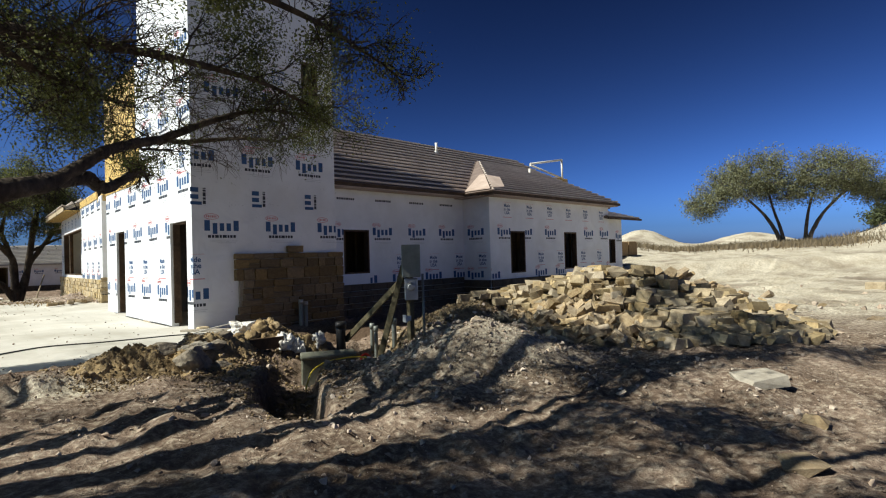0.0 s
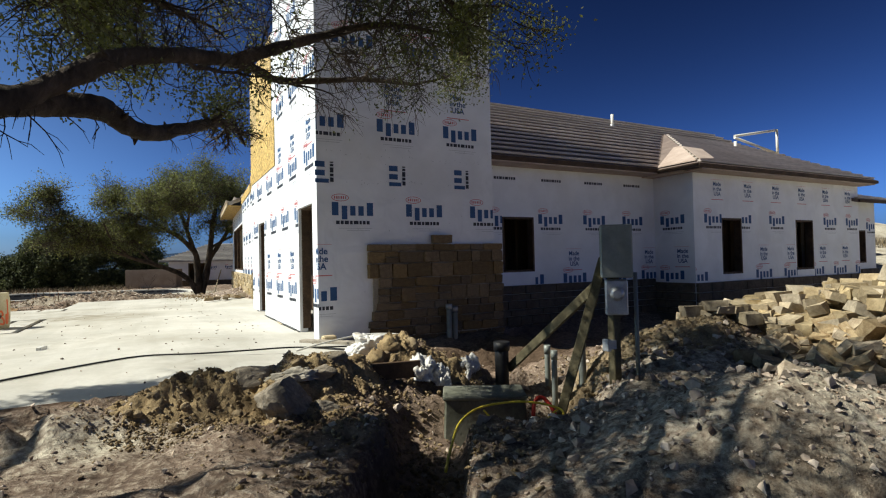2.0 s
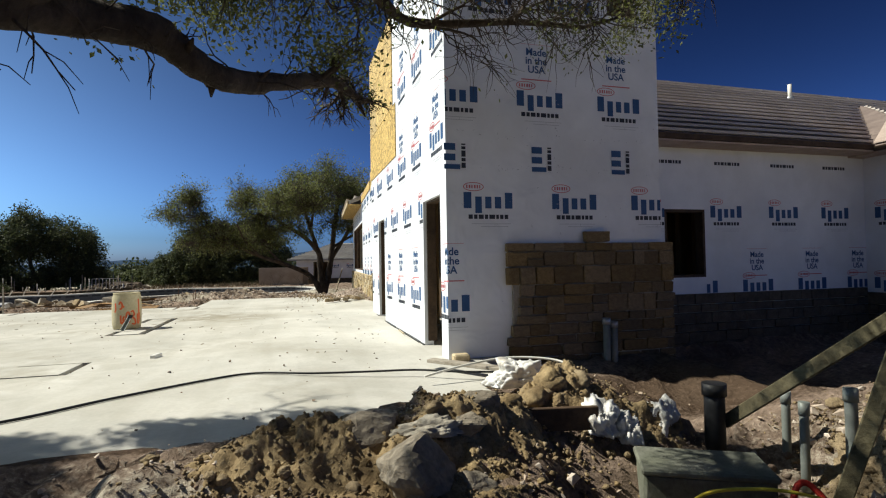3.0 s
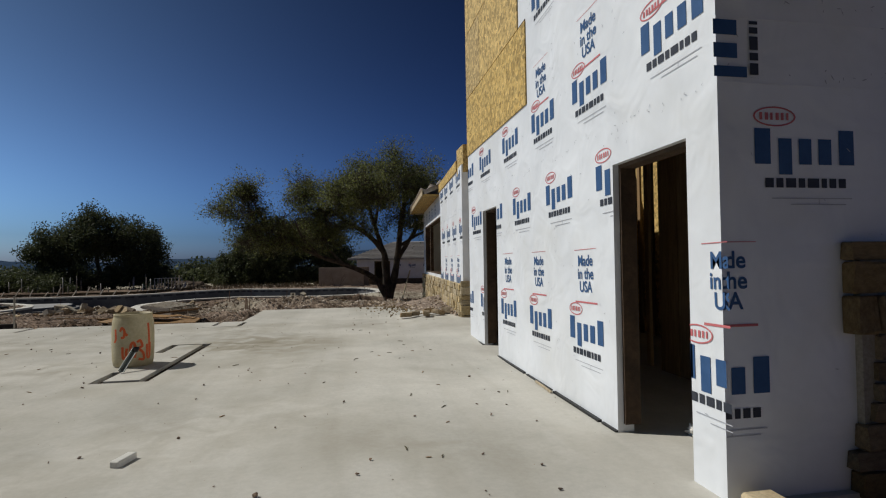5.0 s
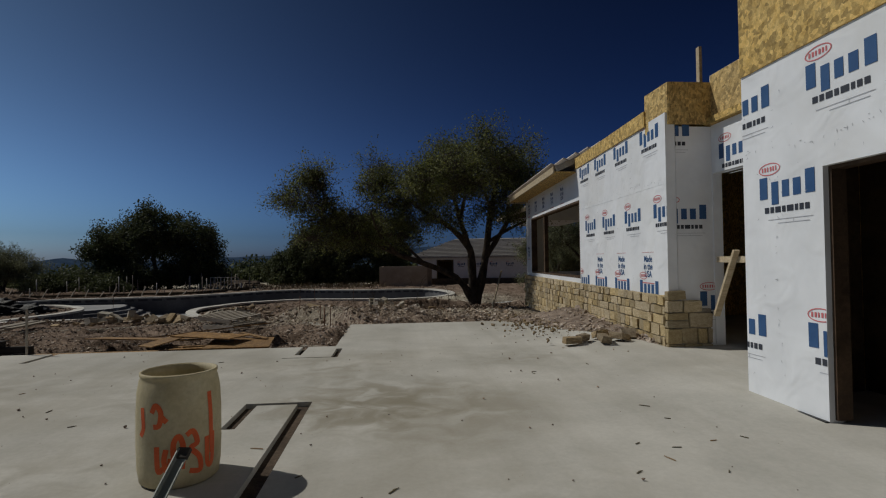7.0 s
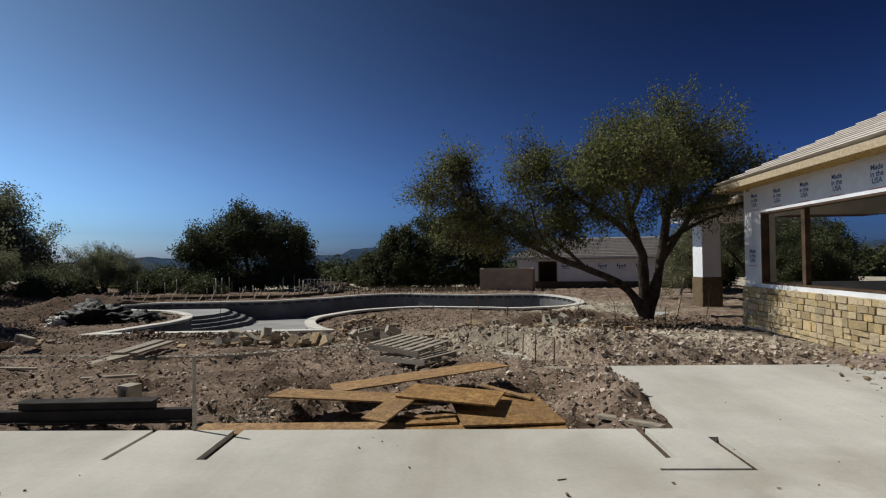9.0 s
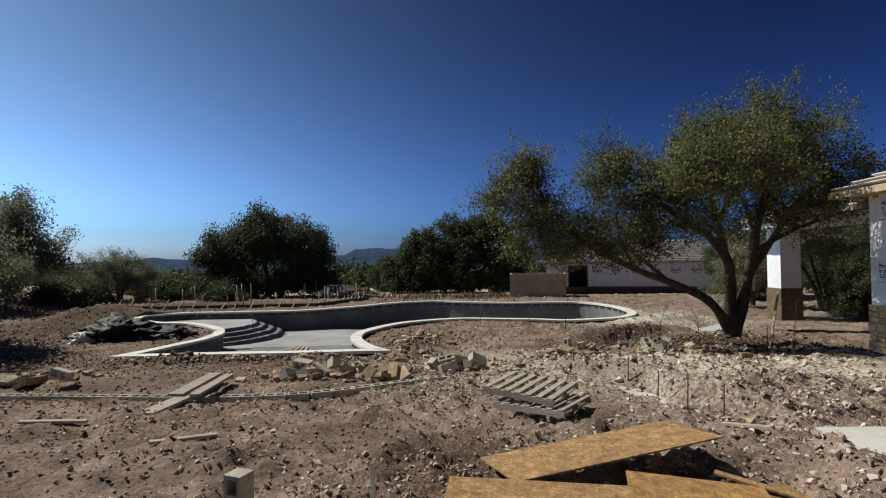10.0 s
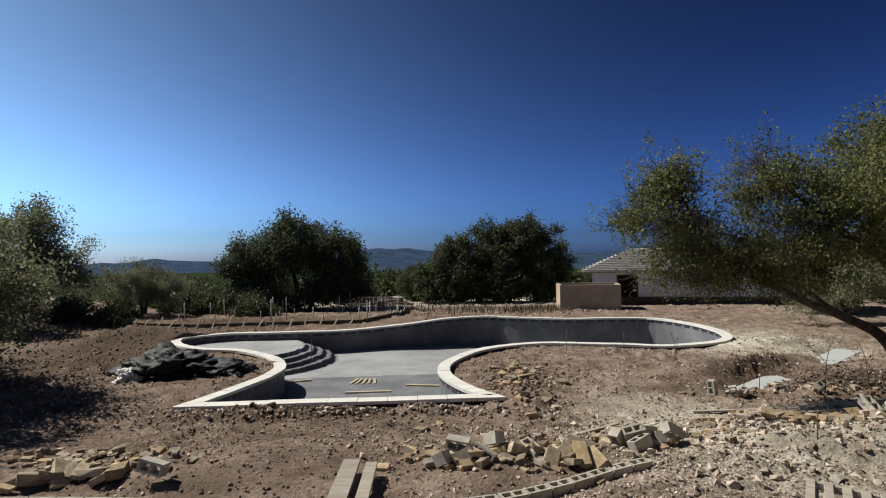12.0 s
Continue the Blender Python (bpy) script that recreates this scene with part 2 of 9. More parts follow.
M_CMU = surf("concrete_block", (0.35, 0.315, 0.255), (0.51, 0.465, 0.385), 4, 0.95, 0.5, 60, 0.25, vary=0.14)
M_WOOD = surf("pale_lumber", (0.42, 0.33, 0.21), (0.60, 0.50, 0.35), 3, 0.75, 0.3, 30, 0.3, vary=0.12, stretch=(0.5, 6, 6))
M_GREYWOOD = surf("weathered_boards", (0.31, 0.265, 0.21), (0.49, 0.435, 0.355), 3, 0.85, 0.35, 30, 0.35, vary=0.15, stretch=(0.6, 6, 6))
M_STUD = surf("framing_lumber", (0.26, 0.165, 0.08), (0.40, 0.27, 0.14), 3, 0.8, 0.3, 25, 0.35, vary=0.15, stretch=(5, 5, 0.5))
M_OLDWOOD = surf("mossy_timber", (0.085, 0.072, 0.042), (0.18, 0.155, 0.09), 4, 0.9, 0.5, 30, 0.4)
M_ROOF = surf("roof_underlay", (0.17, 0.13, 0.115), (0.26, 0.205, 0.18), 2, 0.9, 0.3, 20, 0.3)
M_BATTEN = surf("roof_batten", (0.52, 0.46, 0.41), (0.72, 0.66, 0.60), 3, 0.85, 0.3, 20, 0.3, vary=0.12)
M_SHINGLE = surf("grey_roof_tiles", (0.30, 0.28, 0.26), (0.42, 0.40, 0.37), 3, 0.9, 0.4, 20, 0.3, vary=0.12)
M_GREYMETAL = surf("grey_painted_steel", (0.20, 0.22, 0.20), (0.27, 0.29, 0.27), 3, 0.5, 0.1, 40, 0.15, metal=0.2)
M_VAULT = surf("mossy_concrete_vault", (0.13, 0.135, 0.11), (0.24, 0.24, 0.20), 4, 0.9, 0.4, 30, 0.3, stain=(0.10, 0.11, 0.07), stain_scale=3.0, stain_amount=0.5)
M_GALV = surf("galvanised_steel", (0.36, 0.37, 0.38), (0.50, 0.51, 0.52), 6, 0.45, 0.1, 50, 0.2, metal=0.6)
M_BLACKSTEEL = surf("dark_steel", (0.040, 0.037, 0.034), (0.080, 0.072, 0.065), 3, 0.9, 0.2, 30, 0.3, spec=0.08)
M_RUST = surf("rusty_rebar", (0.10, 0.05, 0.03), (0.20, 0.10, 0.06), 20, 0.9, 0.3, 60, 0.3)
M_PVC = surf("white_pvc", (0.58, 0.56, 0.50), (0.72, 0.70, 0.64), 3, 0.4, 0.05, 40, 0.08)
M_BLACKPLASTIC = surf("black_plastic_sheet", (0.008, 0.008, 0.008), (0.024, 0.023, 0.023), 3, 0.55, 0.8, 9, 0.2, spec=0.2, depth=0.05)
M_WHITEPLASTIC = surf("white_plastic_sheet", (0.60, 0.58, 0.54), (0.80, 0.79, 0.76), 4, 0.45, 0.5, 14, 0.15, spec=0.4, stain=(0.42, 0.34, 0.24), stain_scale=6.0, stain_amount=0.5)
M_DRUM = surf("dusty_white_drum", (0.52, 0.44, 0.26), (0.66, 0.59, 0.40), 2.5, 0.6, 0.1, 25, 0.2, stain=(0.34, 0.26, 0.14), stain_scale=2.2, stain_amount=0.75, through_light=0.15)
M_ORANGE = surf("orange_spray_paint", (0.62, 0.10, 0.03), (0.72, 0.14, 0.04), 5, 0.6, 0.1, 40, 0.15)
M_YELLOW = surf("yellow_caution_tape", (0.62, 0.50, 0.05), (0.75, 0.62, 0.08), 5, 0.5, 0.1, 40, 0.15)
M_RED = surf("red_plastic", (0.45, 0.03, 0.02), (0.55, 0.05, 0.03), 5, 0.5, 0.1, 40, 0.15)
M_CABLE = surf("black_rubber", (0.012, 0.012, 0.013), (0.025, 0.025, 0.026), 8, 0.5, 0.1, 60, 0.2)
M_LOGO = surf("blue_print", (0.03, 0.085, 0.21), (0.045, 0.11, 0.25), 3, 0.6, 0, 30, 0.1)
M_INK = surf("dark_print", (0.03, 0.035, 0.05), (0.05, 0.055, 0.07), 3, 0.6, 0, 30, 0.1)
M_GREYINK = surf("pale_print", (0.42, 0.43, 0.47), (0.50, 0.51, 0.54), 3, 0.6, 0, 30, 0.1)
M_REDINK = surf("red_print", (0.55, 0.14, 0.15), (0.62, 0.18, 0.19), 3, 0.6, 0, 30, 0.1)
M_BARK = surf("oak_bark", (0.055, 0.042, 0.032), (0.15, 0.115, 0.085), 5, 0.95, 1.0, 22, 0.5, stretch=(1, 1, 0.5), depth=0.04)
M_LEAF = surf("live_oak_leaves", (0.128, 0.142, 0.050), (0.235, 0.250, 0.094), 0.6, 0.55, 0, 8, 0.35, island=0.45, spec=0.12, through_light=0.52)
M_LEAF_DARK = surf("dense_oak_leaves", (0.066, 0.080, 0.036), (0.125, 0.142, 0.066), 0.5, 0.6, 0, 8, 0.35, island=0.35, spec=0.12, through_light=0.3)
M_LEAF_GREY = surf("mesquite_leaves", (0.17, 0.18, 0.10), (0.29, 0.30, 0.17), 0.6, 0.6, 0, 8, 0.3, island=0.3, spec=0.12, through_light=0.35)
# distance haze is put into the hills' base colour as blue
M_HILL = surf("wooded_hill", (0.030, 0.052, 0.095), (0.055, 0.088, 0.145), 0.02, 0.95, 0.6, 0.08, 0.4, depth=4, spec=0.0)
M_DRYBRUSH = surf("dry_brush", (0.13, 0.10, 0.06), (0.24, 0.19, 0.12), 3, 0.95, 0, 8, 0.3, island=0.3)
M_GREENBOX = surf("green_enamel", (0.02, 0.07, 0.05), (0.03, 0.09, 0.07), 3, 0.5, 0.1, 40, 0.1)
M_BLOCKWALL = surf("beige_rendered_wall", (0.38, 0.31, 0.22), (0.50, 0.42, 0.31), 0.8, 0.9, 0.3, 20, 0.2, stain=(0.22, 0.15, 0.09), stain_scale=0.6, stain_amount=0.5)
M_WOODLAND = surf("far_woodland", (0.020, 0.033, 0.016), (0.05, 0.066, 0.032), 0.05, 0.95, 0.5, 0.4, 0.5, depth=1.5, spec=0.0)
# dark lumber; also puts shade into the doorway boards and the porch underside
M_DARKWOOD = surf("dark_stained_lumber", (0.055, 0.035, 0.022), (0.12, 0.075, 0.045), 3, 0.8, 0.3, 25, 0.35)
M_PLY = surf("pink_grey_sheathing", (0.42, 0.33, 0.28), (0.55, 0.45, 0.39), 2, 0.8, 0.2, 25, 0.2)
M_CUTSOIL = surf("damp_cut_soil", (0.07, 0.05, 0.035), (0.14, 0.10, 0.07), 3, 0.95, 0.8, 20, 0.5)
M_WATER = surf("grey_puddle_slab", (0.42, 0.43, 0.41), (0.50, 0.51, 0.48), 1, 0.5, 0.05, 20, 0.1)

# ---- building blocks ----


def mesh_ob(name, verts, faces, material, parent=None, label="", smooth=False):
    me = bpy.data.meshes.new(name)
    me.from_pydata([tuple(v) for v in verts], [], [tuple(f) for f in faces])
    me.materials.append(material)
    if smooth:
        me.shade_smooth()
    ob = new(name, me)
    if parent:
        ob.parent = parent
    if label:
        ob["label"] = label
    return ob


def big_mesh(name, co, faces, material, smooth=False):
    """A mesh from arrays: co (n, 3), faces (m, k) of one size."""
    me = bpy.data.meshes.new(name)
    co, faces = np.asarray(co, dtype=np.float32), np.asarray(faces, dtype=np.int32)
    m, k = faces.shape
    me.vertices.add(len(co))
    me.vertices.foreach_set("co", co.ravel())
    me.loops.add(m * k)
    me.loops.foreach_set("vertex_index", faces.ravel())
    me.polygons.add(m)
    me.polygons.foreach_set("loop_start", np.arange(m, dtype=np.int32) * k)
    me.update(calc_edges=True)
    me.materials.append(material)
    if smooth:
        me.shade_smooth()
    else:
        me.shade_flat()
    return me


def part(name, bm, material, parent, label=""):
    me = bpy.data.meshes.new(name)
    bm.to_mesh(me)
    bm.free()
    for mm in material if isinstance(material, (list, tuple)) else (material,):
        me.materials.append(mm)
    ob = new(name, me)
    ob.parent = parent
    if label:
        ob["label"] = label
    return ob


def empty(name, m=None, **tags):
    ob = new(name)
    if m is not None:
        ob.matrix_world = m
        ob.matrix_basis = m
    return tagged(ob, **tags)


def bm_box(bm, c, s, m=None, bevel=0.0):
    """A box of size s round c, laid by m, with its edges cut by bevel."""
    r = bmesh.ops.create_cube(bm, size=1.0)
    vs = r["verts"]
    bmesh.ops.scale(bm, vec=s, verts=vs)
    if bevel:
        es = list({e for v in vs for e in v.link_edges})
        r2 = bmesh.ops.bevel(bm, geom=es, offset=bevel, segments=1, affect="EDGES")
        vs = list({v for f in r2["faces"] for v in f.verts} | {v for v in vs if v.is_valid})
    t = Matrix.Translation(c)
    bmesh.ops.transform(bm, matrix=(m @ t) if m is not None else t, verts=vs)


def boxes(items, bevel=0.0):
    bm = bmesh.new()
    for it in items:
        bm_box(bm, it[0], it[1], it[2] if len(it) > 2 else None, bevel)
    return bm


def each(name, items, material, parent, label="", bevel=0.0):
    """Boxes as parts of their own."""
    return [part(name, boxes([it], bevel), material, parent, label) for it in items]


def between(a, b):
    """A pose whose x axis runs from a to b, and the length."""
    a, b = Vector(a), Vector(b)
    d = b - a
    q = d.to_track_quat("X", "Z")
    return Matrix.Translation((a + b) / 2) @ q.to_matrix().to_4x4(), d.length


def bm_tube(bm, pts, r, n=8, cap=True):
    """A round tube along points; r is one radius or one a point."""
    pts = [Vector(p) for p in pts]
    rs = r if isinstance(r, (list, tuple)) else [r] * len(pts)
    rings = []
    up = Vector((0.13, 0.07, 1)).normalized()
    for i, p in enumerate(pts):
        d = (pts[min(i + 1, len(pts) - 1)] - pts[max(i - 1, 0)]).normalized()
        a = d.cross(up)
        if a.length < 0.05:
            a = d.cross(Vector((1, 0.1, 0)))
        a.normalize()
        c = d.cross(a)
        rings.append([bm.verts.new(p + rs[i] * (math.cos(2 * math.pi * k / n) * a + math.sin(2 * math.pi * k / n) * c)) for k in range(n)])
    for i in range(len(rings) - 1):
        for k in range(n):
            f = bm.faces.new((rings[i][k], rings[i][(k + 1) % n], rings[i + 1][(k + 1) % n], rings[i + 1][k]))
            f.smooth = True
    if cap:
        bm.faces.new(rings[0][::-1])
        bm.faces.new(rings[-1])
    return bm


def spline(pts, n=8):
    """Catmull-Rom through pts (open)."""
    P = [Vector(p) for p in pts]
    P = [2 * P[0] - P[1]] + P + [2 * P[-1] - P[-2]]
    out = []
    for i in range(1, len(P) - 2):
        for k in range(n):
            t = k / n
            out.append(0.5 * (2 * P[i] + (P[i + 1] - P[i - 1]) * t + (2 * P[i - 1] - 5 * P[i] + 4 * P[i + 1] - P[i + 2]) * t * t
                              + (3 * P[i] - P[i - 1] - 3 * P[i + 1] + P[i + 2]) * t ** 3))
    out.append(P[-2])
    return out


def grid_solid(us, vs, full, w0, w1, lay):
    """A solid plate between w0 and w1 made of the cells of a grid for which full(i, j) holds; lay(u, v, w) gives the place."""
    V, F, at = [], [], {}

    def vert(i, j, w):
        k = (i, j, w)
        if k not in at:
            at[k] = len(V)
            V.append(lay(us[i], vs[j], (w0, w1)[w]))
        return at[k]
    nu, nv = len(us) - 1, len(vs) - 1
    ok = [[bool(full(i, j)) for j in range(nv)] for i in range(nu)]
    for i in range(nu):
        for j in range(nv):
            if not ok[i][j]:
                continue
            F.append((vert(i, j, 1), vert(i + 1, j, 1), vert(i + 1, j + 1, 1), vert(i, j + 1, 1)))
            F.append((vert(i, j, 0), vert(i, j + 1, 0), vert(i + 1, j + 1, 0), vert(i + 1, j, 0)))
            for di, dj, a, b in ((-1, 0, (i, j + 1), (i, j)), (1, 0, (i + 1, j), (i + 1, j + 1)), (0, -1, (i, j), (i + 1, j)), (0, 1, (i + 1, j + 1), (i, j + 1))):
                p, q = i + di, j + dj
                if not (0 <= p < nu and 0 <= q < nv and ok[p][q]):
                    F.append((vert(*a, 0), vert(*b, 0), vert(*b, 1), vert(*a, 1)))
    return V, F


def wall(name, a, b, z0, z1, thick, openings, material, parent, label=""):
    """A wall whose outer face runs from a to b (seen from outside, left to right); it is thick towards the inside.
    openings: (u0, u1, z0, z1) along it."""
    a, b = Vector((*a, 0)), Vector((*b, 0))
    L = (b - a).length
    u = (b - a) / L
    inn = Vector((-u.y, u.x, 0))
    us = sorted({0.0, L, *[v for o in openings for v in o[:2]]})
    zs = sorted({z0, z1, *[v for o in openings for v in o[2:4]]})

    def full(i, j):
        cu, cz = (us[i] + us[i + 1]) / 2, (zs[j] + zs[j + 1]) / 2
        return not any(o[0] < cu < o[1] and o[2] < cz < o[3] for o in openings)
    V, F = grid_solid(us, zs, full, thick, 0.0, lambda p, q, w: a + u * p + inn * w + Vector((0, 0, q)))
    ob = mesh_ob(name, V, F, material, parent, label)
    frame_m = Matrix(((u.x, 0, -inn.x, a.x), (u.y, 0, -inn.y, a.y), (0, 1, 0, 0), (0, 0, 0, 1)))
    return ob, frame_m, L     # frame_m: (u, z, out) to the world


# ---- noise for the land ----
_rng = np.random.default_rng(7)
_tab = _rng.random((256, 256))


def vnoise(x, y):
    xi, yi = np.floor(x).astype(int), np.floor(y).astype(int)
    fx, fy = x - xi, y - yi
    fx, fy = fx * fx * (3 - 2 * fx), fy * fy * (3 - 2 * fy)
    g = lambda i, j: _tab[i & 255, j & 255]
    return (g(xi, yi) * (1 - fx) + g(xi + 1, yi) * fx) * (1 - fy) + (g(xi, yi + 1) * (1 - fx) + g(xi + 1, yi + 1) * fx) * fy


def fbm(x, y, f, n=4):
    s = np.zeros_like(x)
    a = 0.5
    for k in range(n):
        s = s + a * (vnoise(x * f + 17.3 * k, y * f + 9.1 * k) - 0.5)
        f, a = f * 2.1, a * 0.5
    return s


def step(a, b, x):
    t = np.clip((x - a) / (b - a), 0, 1)
    return t * t * (3 - 2 * t)


def blob(x, y, cx, cy, rx, ry, turn=0.0):
    c, s = math.cos(radians(turn)), math.sin(radians(turn))
    u, v = (x - cx) * c + (y - cy) * s, -(x - cx) * s + (y - cy) * c
    return np.exp(-((u / rx) ** 2 + (v / ry) ** 2))


POOL_Z = -0.8
POOL = [(-15.6, 36.9), (-15.3, 38.5), (-15.4, 39.8), (-16.3, 41.5), (-18.2, 43.2), (-20.4, 43.9), (-22.2, 45.4), (-23.0, 47.4), (-21.3, 49.0), (-18.3, 49.3),
        (-15.2, 49.7), (-12.5, 51.6), (-10.0, 54.4), (-7.4, 55.6), (-5.0, 54.6), (-2.5, 53.6), (0.0, 53.6), (2.5, 53.2), (3.8, 50.7), (4.0, 47.3),
        (3.2, 44.8), (1.6, 43.5), (-0.4, 43.0), (-2.4, 43.6), (-5.2, 44.1), (-7.4, 43.1), (-8.8, 40.8), (-9.1, 38.8), (-8.5, 36.8), (-7.5, 35.3)]
POOL_LINE = [Vector((-16.25, 34.65, 0))] + spline([(-16.25, 34.65, 0)] + [(*p, 0) for p in POOL], 4)[1:]


def inside_pool(x, y, line):
    ins = np.zeros(x.shape, dtype=bool)
    n = len(line)
    for i in range(n):
        x1, y1, x2, y2 = line[i].x, line[i].y, line[(i + 1) % n].x, line[(i + 1) % n].y
        if y1 == y2:
            continue
        c = ((y1 > y) != (y2 > y)) & (x < (x2 - x1) * (y - y1) / (y2 - y1) + x1)
        ins ^= c
    return ins


def offset_line(line, d):
    """The closed line moved inwards by d."""
    n = len(line)
    out = []
    for i in range(n):
        a, b, c = line[i - 1], line[i], line[(i + 1) % n]
        e1, e2 = (b - a).normalized(), (c - b).normalized()
        n1, n2 = Vector((e1.y, -e1.x, 0)), Vector((e2.y, -e2.x, 0))
        nn = (n1 + n2)
        k = max(0.35, 1 + n1.dot(n2))
        out.append(b + nn * (d / k))
    return out


POOL_MID = offset_line(POOL_LINE, 0.22)


def slab_z(x, y):
    """The slab falls a little towards the tower's foot and rises to the wing's."""
    x, y = np.asarray(x, float), np.asarray(y, float)
    return -0.07 * step(1.5, 3.7, x) * (1 - step(15.5, 18.5, y)) + 0.09 * step(2.6, 4.2, x) * step(19.2, 20.6, y)


def slab_end(y):
    """Where the slab and the level ground stop on the east side."""
    return np.interp(y, (8.2, 9.2, 9.4, 9.8, 10.0, 11.2, 11.4), (2.75, 2.8, 3.3, 3.8, 4.3, 4.4, 7.7))


def land(x, y):
    """The height of the ground without its finest lumps, and how white (caliche) it is."""
    x, y = np.asarray(x, float), np.asarray(y, float)
    h = -0.16 - 0.14 * step(24, 29, y) - 0.55 * step(29, 36, y) - 0.35 * step(56, 75, y) + 0 * x
    h = h - 7 * step(80, 220, y) - 12 * step(200, 600, y)
    # the east side: white spoil, rising
    e = step(16, 55, x) * (1 - step(30, 60, y))
    bank = step(26.0, 27.6, 0.703 * x + 0.711 * y + 3.0 * fbm(x, y, 0.12, 3)) * step(16, 20, x) * (1 - step(20, 28, y))
    h = h + e * 0.95 + 0.55 * bank - 0.25 * step(12, 20, x) * (1 - step(24, 32, x)) * (1 - step(9, 14, y))
    h = h + 1.9 * blob(x, y, 62, 34, 16, 5, 20) + 1.7 * blob(x, y, 64, 17, 7, 4) + 4.4 * blob(x, y, 60, -1, 10, 7) + 0.8 * blob(x, y, 40, 22, 6, 3) + 2.3 * blob(x, y, 55, 25, 5, 3)
    # mound, spoil heaps and the utility pit by the tower
    h = h + 0.62 * blob(x, y, 5.2, 4.6, 1.1, 0.8, -25) + 0.12 * blob(x, y, 6.0, 6.1, 0.7, 0.6, 0) + 0.48 * blob(x, y, 7.7, 7.1, 1.5, 0.75, 8) + 0.16 * blob(x, y, 6.6, 2.2, 1.6, 0.8, -30)
    h = h + 0.32 * blob(x, y, 3.15, 8.35, 0.75, 0.5, -25) + 0.25 * blob(x, y, 2.0, 8.25, 0.9, 0.35, 0) + 0.18 * blob(x, y, 4.9, 9.9, 0.9, 0.5, -20)
    h = h - 0.70 * blob(x, y, 4.65, 7.35, 0.95, 0.55, -28) - 0.30 * blob(x, y, 5.7, 7.7, 0.6, 0.5, -25)
    h = h + 0.40 * blob(x, y, 4.3, 8.85, 0.42, 0.42) - 0.22 * blob(x, y, 5.7, 8.9, 0.6, 0.45) - 0.35 * blob(x, y, 6.3, 9.7, 1.0, 0.8) - 0.28 * blob(x, y, 5.75, 7.5, 0.5, 0.4)
    h = h + 0.75 * blob(x, y, 10.3, 5.7, 1.5, 2.3, -20) + 0.4 * blob(x, y, 15.5, 5.5, 3.0, 1.6, 10)
    h = h - 0.38 * step(7.2, 8.2, x) * step(8.4, 9.6, y) * (1 - step(12.4, 12.6, y)) * (1 - step(22, 25, x))
    # rubble along the north wing, furrows towards the pool
    h = h + 0.30 * blob(x, y, -1.15, 24.0, 0.45, 1.5) + 0.20 * blob(x, y, 3.0, 27.8, 1.6, 1.5) + 0.16 * blob(x, y, 0.4, 27.6, 1.8, 1.0) + 0.30 * blob(x, y, 2.5, 33.0, 3.2, 2.4)
    h = h + 0.35 * blob(x, y, 5.2, 36.0, 1.5, 3.0) + 0.22 * blob(x, y, -1.2, 31.2, 1.6, 0.7) + 0.38 * blob(x, y, -3.0, 31.8, 0.8, 0.5)
    h = h + 0.25 * blob(x, y, -7.2, 38.8, 0.9, 1.5)  + 0.35 * blob(x, y, -20.5, 36.5, 5, 1.5, 15)
    h = h + 0.16 * blob(x, y, -12.2, 34.2, 3.5, 0.35)
    h = h + 0.9 * step(-30, -42, x) * step(20, 40, y)
    r = fbm(x, y, 0.25, 4) * 0.30 + fbm(x + 50, y, 1.3, 3) * 0.16
    cal = np.clip(step(13, 22, x) * (1 - step(20, 32, y)) + 0.32 * blob(x, y, 7, 6.3, 3, 1.6) + 0.25 * step(9, 14, x) + 0.20 * (1 - step(7.6, 9.0, y)) + 0.3 * blob(x, y, 5.15, 4.3, 1.4, 0.95, -25) + 0.45 * blob(x, y, 1.2, 7.6, 0.6, 0.35)
                  + 0.75 * blob(x, y, -1.0, 30.5, 4.5, 2.5) + 0.45 * blob(x, y, -4, 34.0, 3, 3.5) + 0.4 * blob(x, y, 2, 30, 4, 4) + 0.5 * blob(x, y, 3.2, 47, 4, 5) + 0.5 * blob(x, y, 4, 43.5, 4, 2.5)
                  + 0.9 * step(62, 72, y) * (1 - step(120, 160, y)), 0, 1)
    # darker brown topsoil: round the pool, under the oak, in the pit
    # the last blob is shade before the tower's plinth, put into the soil colour
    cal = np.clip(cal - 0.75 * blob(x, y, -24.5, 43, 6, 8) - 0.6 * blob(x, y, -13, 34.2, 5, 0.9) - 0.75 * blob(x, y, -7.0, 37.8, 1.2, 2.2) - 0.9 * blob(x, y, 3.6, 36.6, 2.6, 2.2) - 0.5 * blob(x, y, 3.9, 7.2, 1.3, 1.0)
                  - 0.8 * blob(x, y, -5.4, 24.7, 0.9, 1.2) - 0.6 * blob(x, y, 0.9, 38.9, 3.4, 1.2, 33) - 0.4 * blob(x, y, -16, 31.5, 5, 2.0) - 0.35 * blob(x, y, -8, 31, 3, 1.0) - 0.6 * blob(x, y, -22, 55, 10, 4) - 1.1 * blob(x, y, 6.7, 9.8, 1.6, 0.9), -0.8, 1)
    # level ground under the slab and the house
    flat = np.maximum.reduce([step(-20.5, -20.0, x) * (1 - step(-0.1, 0.2, x - slab_end(y))) * step(0, 0.25 + 0.2 * step(0.9, 2.4, x), y - 8.24 - 0.5 * step(0.9, 2.4, x)) * (1 - step(21.7, 22.15, y)),
                              step(-1.0, -0.6, x) * (1 - step(5.4, 5.8, x)) * step(20.5, 21, y) * (1 - step(25.1, 25.45, y)),
                              step(4.6, 5.2, x) * (1 - step(24, 25, x)) * step(12.4, 12.9, y) * (1 - step(31.5, 32, y))])
